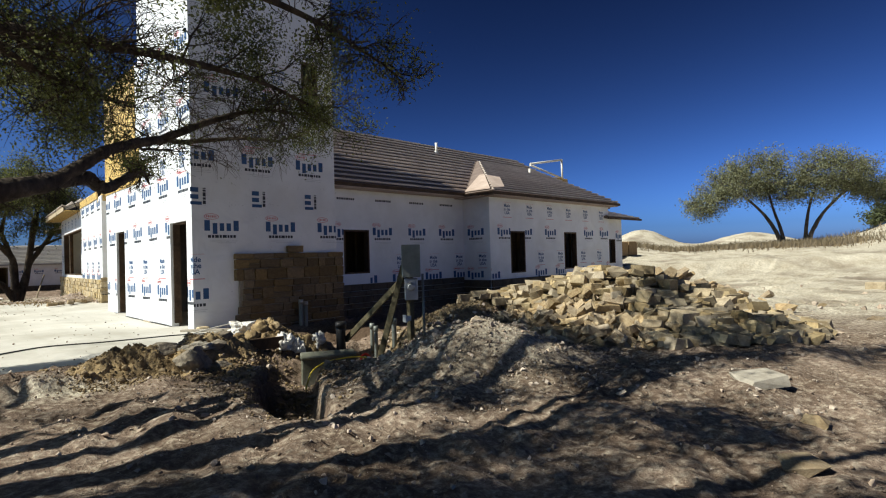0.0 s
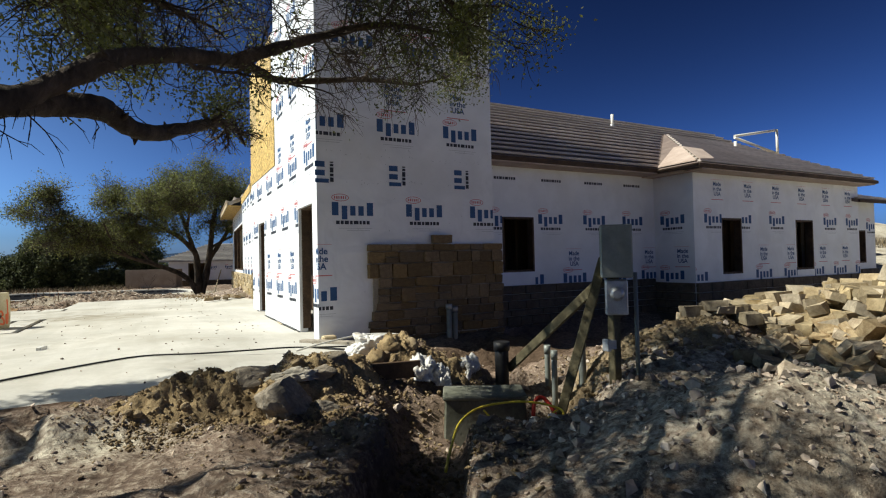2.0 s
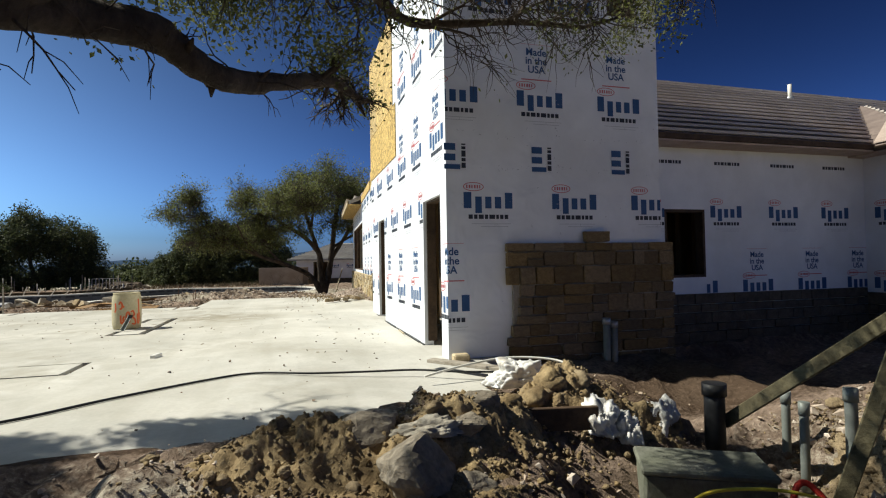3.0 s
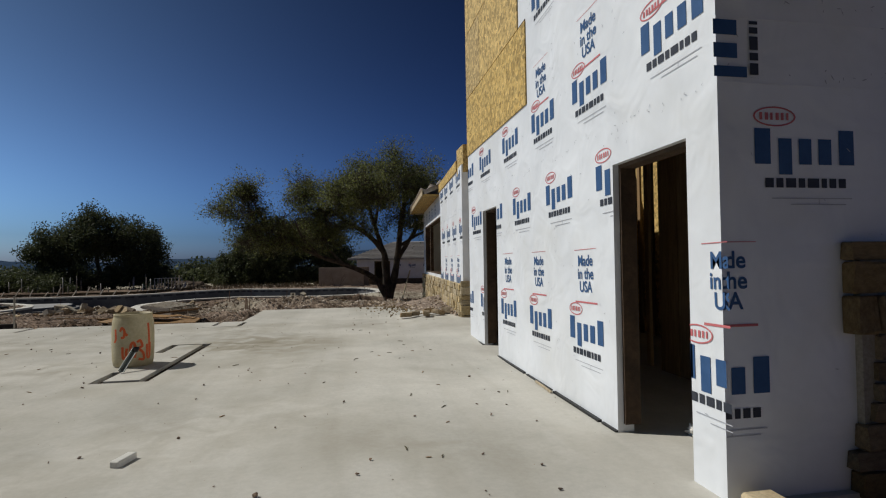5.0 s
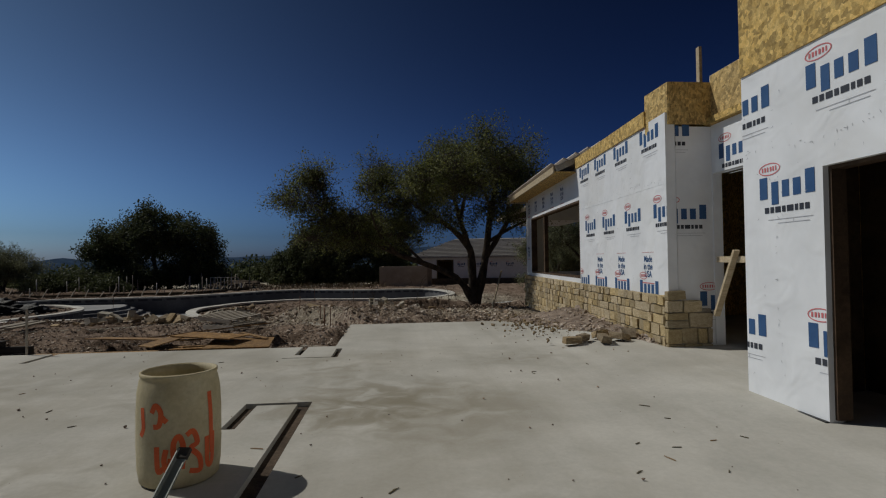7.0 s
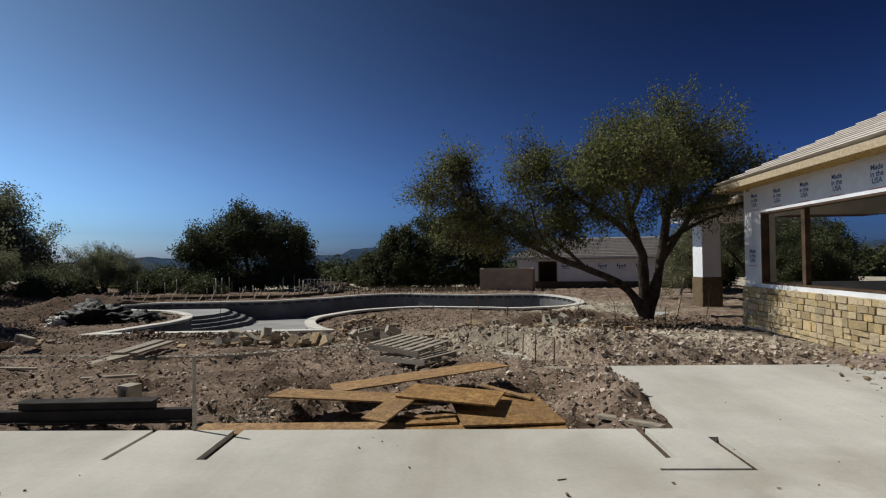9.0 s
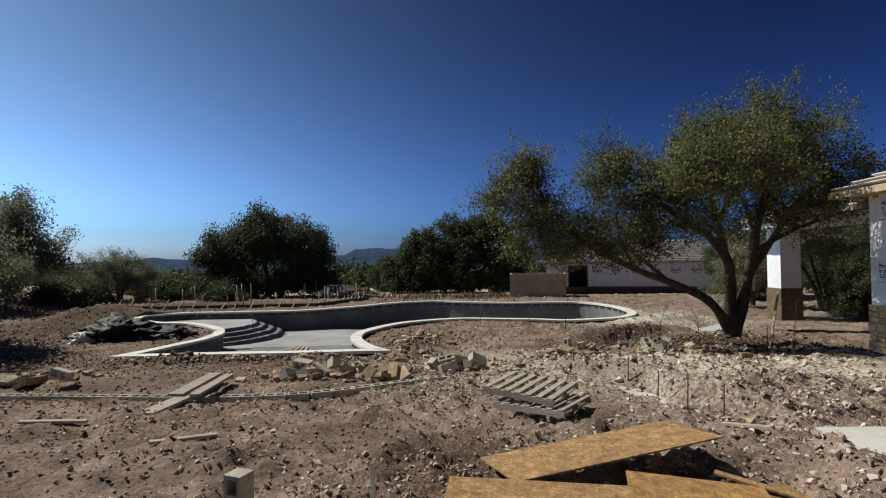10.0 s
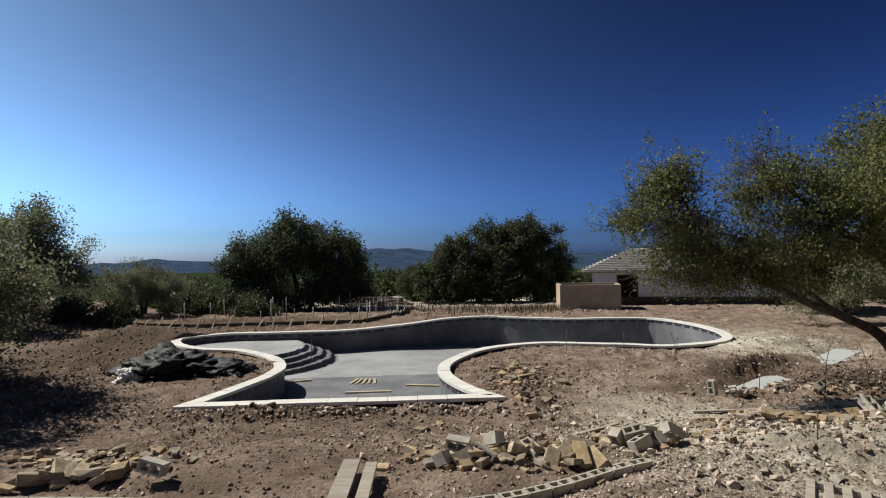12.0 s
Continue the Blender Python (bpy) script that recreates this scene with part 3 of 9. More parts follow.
    cal = np.where(flat > 0.5, -0.8, cal)
    near = (1 - step(60, 90, np.abs(x - 2))) * (1 - step(70, 110, np.abs(y - 25)))
    h = (h + r * (0.35 + 0.65 * near)) * (1 - flat) + (-0.22) * flat
    # the floor of the pool's hole and its level rim
    rim = np.exp(-(((x + 8.5) / 17) ** 8 + ((y - 45.2) / 12.5) ** 8))
    h = h * (1 - 0.75 * rim) + (POOL_Z - 0.06 + r * 0.5) * 0.75 * rim
    # trenches, banks and heaps round the pool
    h = h - 0.46 * blob(x, y, 0.6, 38.0, 2.4, 0.75, 41) - 0.36 * blob(x, y, 5.6, 42.0, 3.0, 0.8, 42) + 0.34 * blob(x, y, 1.4, 40.0, 3.4, 0.4, 25) + 0.16 * blob(x, y, 0.2, 36.6, 1.6, 0.5, 30)
    h = h + 0.75 * blob(x, y, -25.2, 47.5, 2.6, 1.6, 20) + 0.4 * blob(x, y, -22.5, 41.5, 1.8, 1.0, 20) + 0.16 * blob(x, y, -13.2, 34.1, 1.6, 0.35) + 0.2 * blob(x, y, -9.6, 34.2, 0.8, 0.4) + 0.25 * blob(x, y, -7.0, 36.2, 0.9, 1.6) + 0.2 * blob(x, y, 4, 44, 2.5, 1.0, 30)
    # soil drawn up to the slab's south edge
    h = h + (-0.05 - h) * step(7.2, 8.0, y) * (1 - step(8.24, 8.36, y)) * (1 - step(1.0, 1.4, x)) * step(-22, -20, x) * 0.9
    edge = np.interp(x, (-20, -1.0, 0.9, 1.1, 1.6, 2.5, 2.8, 3.3), (8.40, 8.50, 8.52, 8.5, 8.55, 8.62, 9.0, 9.3)) + 0.22 * fbm(x, y, 1.6, 3)
    h = h + np.maximum(0.035 - h, 0) * step(7.7, 8.2, y) * (1 - step(-0.03, 0.10, y - edge)) * step(-20, -19, x) * (1 - step(3.0, 3.4, x))
    # the cut bank behind the footing strip
    xb = np.interp(y, (26.3, 27.25, 28.7, 30.2, 31.2), (-0.7, -1.35, -1.85, -3.2, -4.2))
    h = h + 0.26 * step(-0.10, 0.12, x - xb) * (1 - step(0.8, 3.5, x - xb)) * step(25.9, 26.6, y) * (1 - step(30.2, 31.2, y)) - 0.08 * np.exp(-((x - xb + 0.35) / 0.35) ** 2) * step(25.9, 26.3, y) * (1 - step(29.0, 29.8, y))
    # the service trench from the vault towards the south-west, with steep sides
    u, v = (x - 3.35) * 0.441 + (y - 6.2) * 0.897, -(x - 3.35) * 0.897 + (y - 6.2) * 0.441
    k = 1 - step(0.72, 1.12, (np.abs(u / 1.75) ** 4 + np.abs((v + 0.08 * np.sin(2.3 * u)) / 0.36) ** 4) ** 0.25)
    h = h * (1 - k) + (-0.62 + 0.9 * r) * k
    # trodden level along the low row of blocks
    k = block_row(x, y)
    h = h * (1 - k) + (-0.48 + 0.09 * step(-0.12, 0.12, y - row_line(x))) * k
    return h, cal


def row_line(x):
    return np.interp(x, (-16, -13.5, -11.0, -9.4, -8.3, -7.3, -6.3, -5.6), (28.55, 28.5, 28.36, 28.36, 28.55, 29.0, 29.6, 29.95))


def block_row(x, y):
    return np.exp(-((y - row_line(x)) / 0.45) ** 2) * step(-16.5, -16, x) * (1 - step(-5.8, -5.3, x))


def ground_at(x, y):
    return float(land(np.array([x]), np.array([y]))[0][0])


# ---- rock shapes ----
def rock_mesh(name, seed, box=False, n=11, least=0.55):
    """An angular lump: the hull of a jittered box or of a few stray points."""
    rg = random.Random(seed)
    bm = bmesh.new()
    if box:
        sx, sy, sz = rg.uniform(0.9, 1.3), rg.uniform(0.6, 0.9), rg.uniform(0.35, 0.65)
        for i in (-1, 1):
            for j in (-1, 1):
                for k in (-1, 1):
                    bm.verts.new((0.5 * i * sx * rg.uniform(0.65, 1.05), 0.5 * j * sy * rg.uniform(0.65, 1.05), 0.5 * k * sz * rg.uniform(0.7, 1.1)))
        for k in range(2):
            bm.verts.new((rg.uniform(-0.6, 0.6) * sx, rg.uniform(-0.5, 0.5) * sy, rg.choice((-1, 1)) * 0.5 * sz))
    else:
        for k in range(n):
            v = Vector((rg.gauss(0, 1), rg.gauss(0, 1), rg.gauss(0, 1))).normalized() * rg.uniform(least, 1.15)
            bm.verts.new((v.x * 0.55, v.y * 0.45, v.z * (0.34 if least < 0.7 else 0.42)))
    bmesh.ops.convex_hull(bm, input=bm.verts)
    loose = [v for v in bm.verts if not v.link_faces]
    bmesh.ops.delete(bm, geom=loose, context="VERTS")
    bmesh.ops.triangulate(bm, faces=bm.faces)
    me = bpy.data.meshes.new(name)
    bm.to_mesh(me)
    bm.free()
    return me


def arrays(me):
    co = np.empty(len(me.vertices) * 3, dtype=np.float32)
    me.vertices.foreach_get("co", co)
    fa = np.array([p.vertices[:] for p in me.polygons], dtype=np.int32)
    return co.reshape(-1, 3), fa


ROCKS = [rock_mesh("rock", 10 + k) for k in range(10)]
BLOCKS = [rock_mesh("stone", 40 + k, True) for k in range(10)]
CRUMBS = [rock_mesh("crumb", 80 + k, n=8, least=0.85) for k in range(10)]


def lump_mesh(seed):
    """A soft crumbling lump of clay."""
    bm = bmesh.new()
    bmesh.ops.create_icosphere(bm, subdivisions=3, radius=0.5)
    for v in bm.verts:
        p = v.co.normalized()
        q = 1 + 0.35 * noise.noise(p * 1.6 + Vector((seed, 0, 0))) + 0.22 * noise.noise(p * 3.7 + Vector((0, seed, 0))) - 0.12 * abs(noise.noise(p * 7 + Vector((0, 0, seed))))
        v.co = Vector((p.x * q * 0.5, p.y * q * 0.45, p.z * q * 0.36))
    me = bpy.data.meshes.new("clay_lump")
    bm.to_mesh(me)
    bm.free()
    return me


LUMPS = [lump_mesh(3.7 * k) for k in range(6)]
for _m in ROCKS + BLOCKS:
    _m.materials.append(M_ROCK)


def scatter(name, shapes, pos, size, material, seed=1, sink=0.25):
    """Many small stones in one mesh."""
    rg = np.random.default_rng(seed)
    cos, fas, base = [], [], 0
    shp = [arrays(s) for s in shapes]
    pick = rg.integers(0, len(shp), len(pos))
    for k, (co, fa) in enumerate(shp):
        idx = np.where(pick == k)[0]
        if not len(idx):
            continue
        a, t = rg.random(len(idx)) * 6.283, (rg.random(len(idx)) - 0.5) * 0.9
        s = size[idx][:, None] * (0.75 + 0.5 * rg.random((len(idx), 3)))
        ca, sa, ct, st = np.cos(a), np.sin(a), np.cos(t), np.sin(t)
        p = co[None] * s[:, None]
        x, y, z = p[..., 0], p[..., 1], p[..., 2]
        y, z = y * ct[:, None] - z * st[:, None], y * st[:, None] + z * ct[:, None]
        x, y = x * ca[:, None] - y * sa[:, None], x * sa[:, None] + y * ca[:, None]
        q = np.stack([x, y, z], -1) + pos[idx][:, None]
        q[..., 2] += (0.5 - sink) * 0.6 * size[idx][:, None]
        cos.append(q.reshape(-1, 3))
        fas.append((fa[None] + (np.arange(len(idx)) * len(co))[:, None, None]).reshape(-1, 3) + base)
        base += len(idx) * len(co)
    me = big_mesh(name, np.concatenate(cos), np.concatenate(fas), material)
    return new(name, me)

# ---- the land ----
def lumps(x, y):
    """Clods and ruts, gathered in patches."""
    patch = step(-0.10, 0.14, fbm(x + 90, y + 40, 0.5, 3))
    worn = 1 - 0.9 * block_row(x, y)
    clod = np.abs(fbm(x, y, 1.9, 2)) * 0.36 + np.abs(fbm(x + 13, y + 57, 4.6, 2)) * 0.28 + fbm(x + 31, y + 7, 9.0, 2) * 0.10
    return (clod - 0.06) * (0.50 + 0.85 * patch) * worn * (1 - 0.52 * (1 - step(7.0, 8.0, y)))


def axis(bands):
    """Coordinates with the spacing of each band (from, to, step)."""
    out = []
    for a, b, s in bands:
        n = max(1, round((b - a) / s))
        out += [a + (b - a) * k / n for k in range(n)]
    return np.array(out + [bands[-1][1]])


_gx = axis([(-3000, -400, 200), (-400, -80, 12), (-80, -40, 1.5), (-40, -26, 0.25), (-26, -8, 0.15), (-8, 9, 0.085), (9, 24, 0.16), (24, 70, 0.8), (70, 120, 4), (120, 500, 20), (500, 3000, 250)])
_gy = axis([(-3000, -400, 250), (-400, -40, 20), (-40, -8, 2), (-8, 0, 0.4), (0, 10, 0.085), (10, 22, 0.25), (22, 34, 0.09), (34, 60, 0.16), (60, 100, 0.6), (100, 220, 4), (220, 700, 20), (700, 4000, 200)])
_X, _Y = np.meshgrid(_gx, _gy)
_H, _C = land(_X, _Y)
_fine = (1 - step(30, 60, np.abs(_X - 0))) * (1 - step(40, 60, np.abs(_Y - 25)))
_lump = lumps(_X, _Y)
_onslab = step(-20.5, -20.0, _X) * (1 - step(-0.1, 0.2, _X - slab_end(_Y))) * step(0, 0.2, _Y - 8.22 - 0.6 * step(0.9, 2.4, _X)) * (1 - step(21.7, 22.1, _Y))
_onslab = np.maximum(_onslab, step(-0.9, -0.6, _X) * (1 - step(5.4, 5.8, _X)) * step(20.5, 21, _Y) * (1 - step(25.0, 25.4, _Y)))
_path = blob(_X, _Y, -4.5, 33.5, 1.2, 4, 25)
_H = _H + _lump * _fine * (1 - 0.95 * _onslab) * (1 - 0.6 * _path)
_H[inside_pool(_X, _Y, POOL_MID)] = -3.6
_ny, _nx = _X.shape
_i = np.arange(_nx - 1)[None, :] + (np.arange(_ny - 1) * _nx)[:, None]
_faces = np.stack([_i, _i + 1, _i + 1 + _nx, _i + _nx], -1).reshape(-1, 4)
_me = big_mesh("ground", np.stack([_X, _Y, _H], -1).reshape(-1, 3), _faces, M_GROUND, smooth=True)
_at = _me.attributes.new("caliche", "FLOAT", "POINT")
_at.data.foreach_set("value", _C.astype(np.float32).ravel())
_wood = (_X > 130) | (_X < -70) | (_Y > 112) | (_Y < -60)
_wood = (_wood[:-1, :-1] & _wood[1:, 1:]).ravel()
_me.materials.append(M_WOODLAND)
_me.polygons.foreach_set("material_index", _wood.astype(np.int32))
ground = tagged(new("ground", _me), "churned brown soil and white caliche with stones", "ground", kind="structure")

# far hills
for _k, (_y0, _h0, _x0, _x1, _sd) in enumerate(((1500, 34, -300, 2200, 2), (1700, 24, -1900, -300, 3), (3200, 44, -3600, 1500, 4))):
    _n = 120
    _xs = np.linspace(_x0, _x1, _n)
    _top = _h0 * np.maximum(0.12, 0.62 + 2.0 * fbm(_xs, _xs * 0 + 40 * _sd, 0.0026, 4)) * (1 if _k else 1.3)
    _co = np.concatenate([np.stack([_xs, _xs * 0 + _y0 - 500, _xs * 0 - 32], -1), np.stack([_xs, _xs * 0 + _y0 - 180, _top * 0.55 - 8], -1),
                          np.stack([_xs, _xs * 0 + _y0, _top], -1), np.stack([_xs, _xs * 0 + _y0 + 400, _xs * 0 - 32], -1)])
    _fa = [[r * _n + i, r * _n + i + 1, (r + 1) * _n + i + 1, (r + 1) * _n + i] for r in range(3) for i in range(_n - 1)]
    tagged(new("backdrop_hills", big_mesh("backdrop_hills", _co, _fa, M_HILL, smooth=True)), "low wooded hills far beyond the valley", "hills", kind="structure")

# ---- concrete slab ----
CUTS = [(-0.88, -0.74, 15.5, 18.57), (-1.42, -0.88, 18.49, 18.57), (-1.42, -1.29, 17.73, 18.49), (-1.42, -0.88, 15.5, 15.62), (-1.42, -1.30, 15.62, 16.2),
        (-0.86, -0.76, 21.15, 21.95), (-1.60, -0.86, 21.15, 21.19), (-6.36, -6.31, 21.4, 22.2), (-5.52, -5.42, 21.4, 22.2),
        (-0.76, -0.66, 11.69, 12.54), (-2.1, -0.76, 11.69, 11.76), (-1.5, -0.76, 12.51, 12.54), (-1.46, -1.36, 21.42, 22.2)]
_us = sorted({-20.0, 7.5, 2.9, 3.9, -0.9, 4.4, 1.5, 1.9, 2.25, 2.6, 3.2, 3.5, 3.7, 4.2, *[v for c in CUTS for v in c[:2]]} | {float(v) for v in range(-18, 7, 4)})
_vs = sorted({8.24, 9.35, 9.9, 11.3, 22.2, 25.3, 16.3, 17.0, 17.8, 19.2, 19.6, 20.0, 20.4, 20.7, *[v for c in CUTS for v in c[2:]]})


def _slab(i, j):
    u, v = (_us[i] + _us[i + 1]) / 2, (_vs[j] + _vs[j + 1]) / 2
    if any(c[0] < u < c[1] and c[2] < v < c[3] for c in CUTS):
        return False
    if v < 9.9:
        return u < (2.9 if v < 9.35 else 3.9)
    if v < 11.3:
        return u < 4.4
    return v < 22.2 or (-0.9 < u < 4.4)


slab = mesh_ob("floor_slab", *grid_solid(_us, _vs, _slab, -0.24, 0.0, lambda u, v, w: (u, v, w + float(slab_z(u, v)))), M_CONCRETE)
tagged(slab, "pale dusty concrete terrace slab with cut channels", "slab", kind="structure")
for _c in CUTS:      # soil showing in the cut channels
    _o = part("channel_soil", boxes([(((_c[0] + _c[1]) / 2, (_c[2] + _c[3]) / 2, -0.11), (_c[1] - _c[0], _c[3] - _c[2], 0.12))]), M_CUTSOIL, slab, "dark soil in a cut channel")
inner = mesh_ob("floor_inside", *grid_solid([5.0, 23.5], [18.4, 25.3, 31.9], lambda i, j: True, -0.2, -0.006, lambda u, v, w: (u, v, w)), M_CONCRETE)
tagged(inner, "bare concrete floor inside the shell", "floor", kind="structure")
inner2 = mesh_ob("floor_south_rooms", *grid_solid([7.6, 23.4], [12.7, 18.4], lambda i, j: True, -0.2, -0.006, lambda u, v, w: (u, v, w)), M_CONCRETE)
tagged(inner2, "bare concrete floor inside the shell", "floor", kind="structure")

# ---- the building ----
house = empty("house", label="clubhouse shell under construction, clad in white house wrap", category="building")
D1, D2 = (5.65, 6.67, -0.12, 2.24), (1.08, 1.93, -0.12, 2.27)
W = {}
W["tw_n"] = wall("wall", (3.98, 18.35), (3.98, 14.92), -0.12, 6.5, 0.15, [(D2[0], D2[1], D2[2], D2[3])], M_WRAP, house)
W["tw_s"] = wall("wall", (3.98, 14.92), (3.98, 11.51), -0.12, 9.6, 0.15, [(D1[0] - 3.43, D1[1] - 3.43, D1[2], D1[3])], M_WRAP, house)
W["ts"] = wall("wall", (3.98, 11.36), (7.45, 11.36), -0.12, 9.6, 0.15, [(2.60, 3.05, 4.98, 6.15)], M_WRAP, house)
W["te"] = wall("wall", (7.45, 11.51), (7.45, 14.92), -0.9, 9.6, 0.15, [], M_WRAP, house)
W["tn"] = wall("wall", (7.3, 14.92), (4.13, 14.92), 6.4, 9.6, 0.15, [], M_WRAP, house)
W["tn2"] = wall("wall", (5.1, 18.35), (4.13, 18.35), -0.02, 6.5, 0.15, [], M_WRAP, house)
W["tbase"] = wall("wall", (3.98, 11.38), (7.45, 11.38), -1.0, -0.12, 0.3, [], M_MORTAR, house, "concrete footing")
W["ms"] = wall("wall", (7.45, 12.6), (13.5, 12.6), -0.9, 3.5, 0.15, [(1.07, 1.97, 0.9, 2.17)], M_WRAP, house)
W["ret"] = wall("wall", (13.5, 12.6), (13.5, 11.55), -0.9, 3.5, 0.15, [], M_WRAP, house)
W["bs"] = wall("wall", (13.5, 11.4), (21.6, 11.4), -0.9, 3.5, 0.15, [(1.1, 1.95, 0.68, 2.15), (4.5, 5.42, 0.7, 2.15)], M_WRAP, house)
W["se"] = wall("wall", (21.6, 11.8), (23.6, 11.8), -0.9, 2.9, 0.15, [(0.75, 1.35, 0.8, 1.9)], M_WRAP, house)
W["see"] = wall("wall", (23.6, 11.95), (23.6, 32.0), -0.9, 2.9, 0.15, [], M_WRAP, house)
W["rec"] = wall("wall", (5.1, 20.7), (5.1, 18.35), -0.02, 4.3, 0.15, [(0.02, 1.6, -0.02, 2.76)], M_WRAP, house)
W["ws"] = wall("wall", (4.51, 20.7), (5.1, 20.7), -0.02, 3.5, 0.15, [], M_WRAP, house)
W["ww"] = wall("wall", (5.02, 32.15), (4.35, 20.7), -0.3, 3.72, 0.15, [(0.9, 6.82, 0.97, 2.88)], M_WRAP, house)
W["wn"] = wall("wall", (14.0, 32.15), (5.18, 32.15), -0.3, 3.72, 0.15, [(1.0, 4.2, 0.97, 2.88), (4.7, 8.2, 0.97, 2.88)], M_WRAP, house)
W["wn2"] = wall("wall", (23.6, 32.0), (14.0, 32.0), -0.9, 3.72, 0.15, [], M_WRAP, house)


def roof_face(name, pts, thick, material, label=""):
    """A roof plane with thickness."""
    p = [Vector(q) for q in pts]
    n = (p[1] - p[0]).cross(p[2] - p[0]).normalized()
    if n.z < 0:
        p.reverse()
        n = -n
    k = len(p)
    V = p + [q - n * thick for q in p]
    F = [tuple(range(k)), tuple(range(2 * k - 1, k - 1, -1))] + [(i, i + k, (i + 1) % k + k, (i + 1) % k) for i in range(k)]
    return mesh_ob(name, V, F, material, house, label)


RZ, RY = 6.28, 17.0
roof_face("roof", [(7.47, 12.1, 3.45), (23.2, 12.1, 3.45), (22.4, RY, RZ), (7.47, RY, RZ)], 0.12, M_ROOF, "south slope in dark underlay with tile battens")
roof_face("roof", [(7.47, RY, RZ), (22.4, RY, RZ), (23.2, 22.0, 3.45), (7.55, 22.0, 3.45)], 0.12, M_ROOF)
roof_face("roof", [(23.2, 12.1, 3.45), (23.2, 22.0, 3.45), (22.4, RY, RZ)], 0.12, M_ROOF)
roof_face("roof", [(13.05, 10.9, 3.42), (21.7, 10.9, 3.42), (22.0, 15.8, 5.62), (18.05, 15.87, 5.66)], 0.12, M_ROOF)
roof_face("roof", [(13.05, 10.9, 3.42), (18.05, 15.87, 5.66), (13.05, 12.05, 3.42)], 0.12, M_ROOF)
roof_face("roof", [(21.2, 11.2, 2.85), (24.4, 11.2, 2.85), (24.4, 15.5, 4.0), (21.2, 15.5, 4.0)], 0.10, M_ROOF)
# decks out of view, added to keep the rooms and the tower dark inside
roof_face("roof", [(5.0, 18.4, 3.62), (23.5, 18.4, 3.62), (23.5, 32.0, 3.62), (5.0, 32.0, 3.62)], 0.10, M_OSB, "unseen flat deck added to keep light out of the rooms")
roof_face("roof", [(4.1, 11.45, 9.6), (7.4, 11.45, 9.6), (7.4, 14.9, 9.6), (4.1, 14.9, 9.6)], 0.10, M_OSB)
roof_face("roof", [(4.1, 14.9, 6.45), (7.5, 14.9, 6.45), (7.5, 18.3, 6.45), (4.1, 18.3, 6.45)], 0.10, M_OSB)
_e = 3.74
roof_face("roof", [(4.50, 32.8, _e), (4.10, 25.6, _e), (8.0, 25.6, _e + 1.72), (8.0, 29.0, _e + 1.72)], 0.14, M_SHINGLE, "pale roof tiles over the wing")
roof_face("roof", [(4.50, 32.8, _e), (8.0, 29.0, _e + 1.72), (14.0, 29.0, _e + 1.72), (17, 32.8, _e)], 0.14, M_SHINGLE)
roof_face("roof", [(5.2, 38.5, 3.45), (5.2, 32.6, 3.45), (8.4, 32.6, 4.7), (8.4, 35.6, 4.7)], 0.14, M_SHINGLE)
roof_face("roof", [(5.2, 38.5, 3.45), (8.4, 35.6, 4.7), (14, 35.6, 4.7), (14, 38.5, 3.45)], 0.14, M_SHINGLE)
roof_face("eave", [(4.1, 25.6, 3.62), (4.5, 32.8, 3.62), (5.05, 32.2, 3.62), (4.7, 25.6, 3.62)], 0.03, M_OSB, "raw board soffit")
# fascia boards
for _a, _b, _h in (((4.08, 25.6, 3.66), (4.48, 32.8, 3.66), 0.16), ((4.48, 32.82, 3.66), (14, 32.82, 3.66), 0.16), ((5.18, 32.6, 3.38), (5.18, 38.5, 3.38), 0.14),
                   ((7.6, 12.08, 3.40), (13.1, 12.08, 3.40), 0.09), ((13.05, 10.88, 3.36), (21.7, 10.88, 3.36), 0.09), ((13.03, 10.9, 3.36), (13.03, 12.05, 3.36), 0.09),
                   ((21.2, 11.18, 2.79), (24.4, 11.18, 2.79), 0.08), ((21.72, 10.9, 3.36), (21.72, 12.0, 3.36), 0.09)):
    _m, _l = between(_a, _b)
    part("fascia", boxes([((0, 0, 0), (_l, 0.035, _h), _m)]), M_WOOD if _h > 0.12 else M_DARKWOOD, house)
# soffits of the south eaves
each("soffit", [((10.4, 12.34, 3.33), (5.7, 0.5, 0.03)), ((17.4, 11.14, 3.29), (8.4, 0.46, 0.03)), ((13.28, 12.0, 3.30), (0.42, 1.2, 0.03))], M_PLY, house, "bare sheathing soffit")

# battens on the south slopes, and rows of tiles
_bat = boxes([((0, 0, 0), (1, 0.10, 0.05))]) 
_bme = bpy.data.meshes.new("batten")
_bat.to_mesh(_bme)
_bat.free()
_bme.materials.append(M_BATTEN)


def batten(a, b, name="batten", me=None):
    m, l = between(a, b)
    ob = new(name, me or _bme)
    ob.parent = house
    ob.matrix_basis = m @ Matrix.Diagonal((l, 1, 1, 1))
    return ob


_s = (RZ - 3.45) / (RY - 12.1)
for _k in range(15):
    _y = 12.2 + 0.33 * _k
    _z = 3.45 + _s * (_y - 12.1) + 0.03
    _x1 = 23.1 - 0.8 * (_y - 12.1) / 4.9
    _v = 13.05 + (_z - 3.42) / 0.448
    if _y < 15.8:
        batten((7.6, _y, _z), (max(8, _v - 0.15), _y, _z))
    else:
        batten((7.6, _y, _z), (_x1, _y, _z))
for _k in range(15):
    _y = 11.02 + 0.32 * _k
    _z = 3.42 + 0.448 * (_y - 10.9) + 0.03
    batten((13.15 + (_y - 10.9) * 1.006, _y, _z), (21.7 + 0.06 * (_y - 10.9), _y, _z))
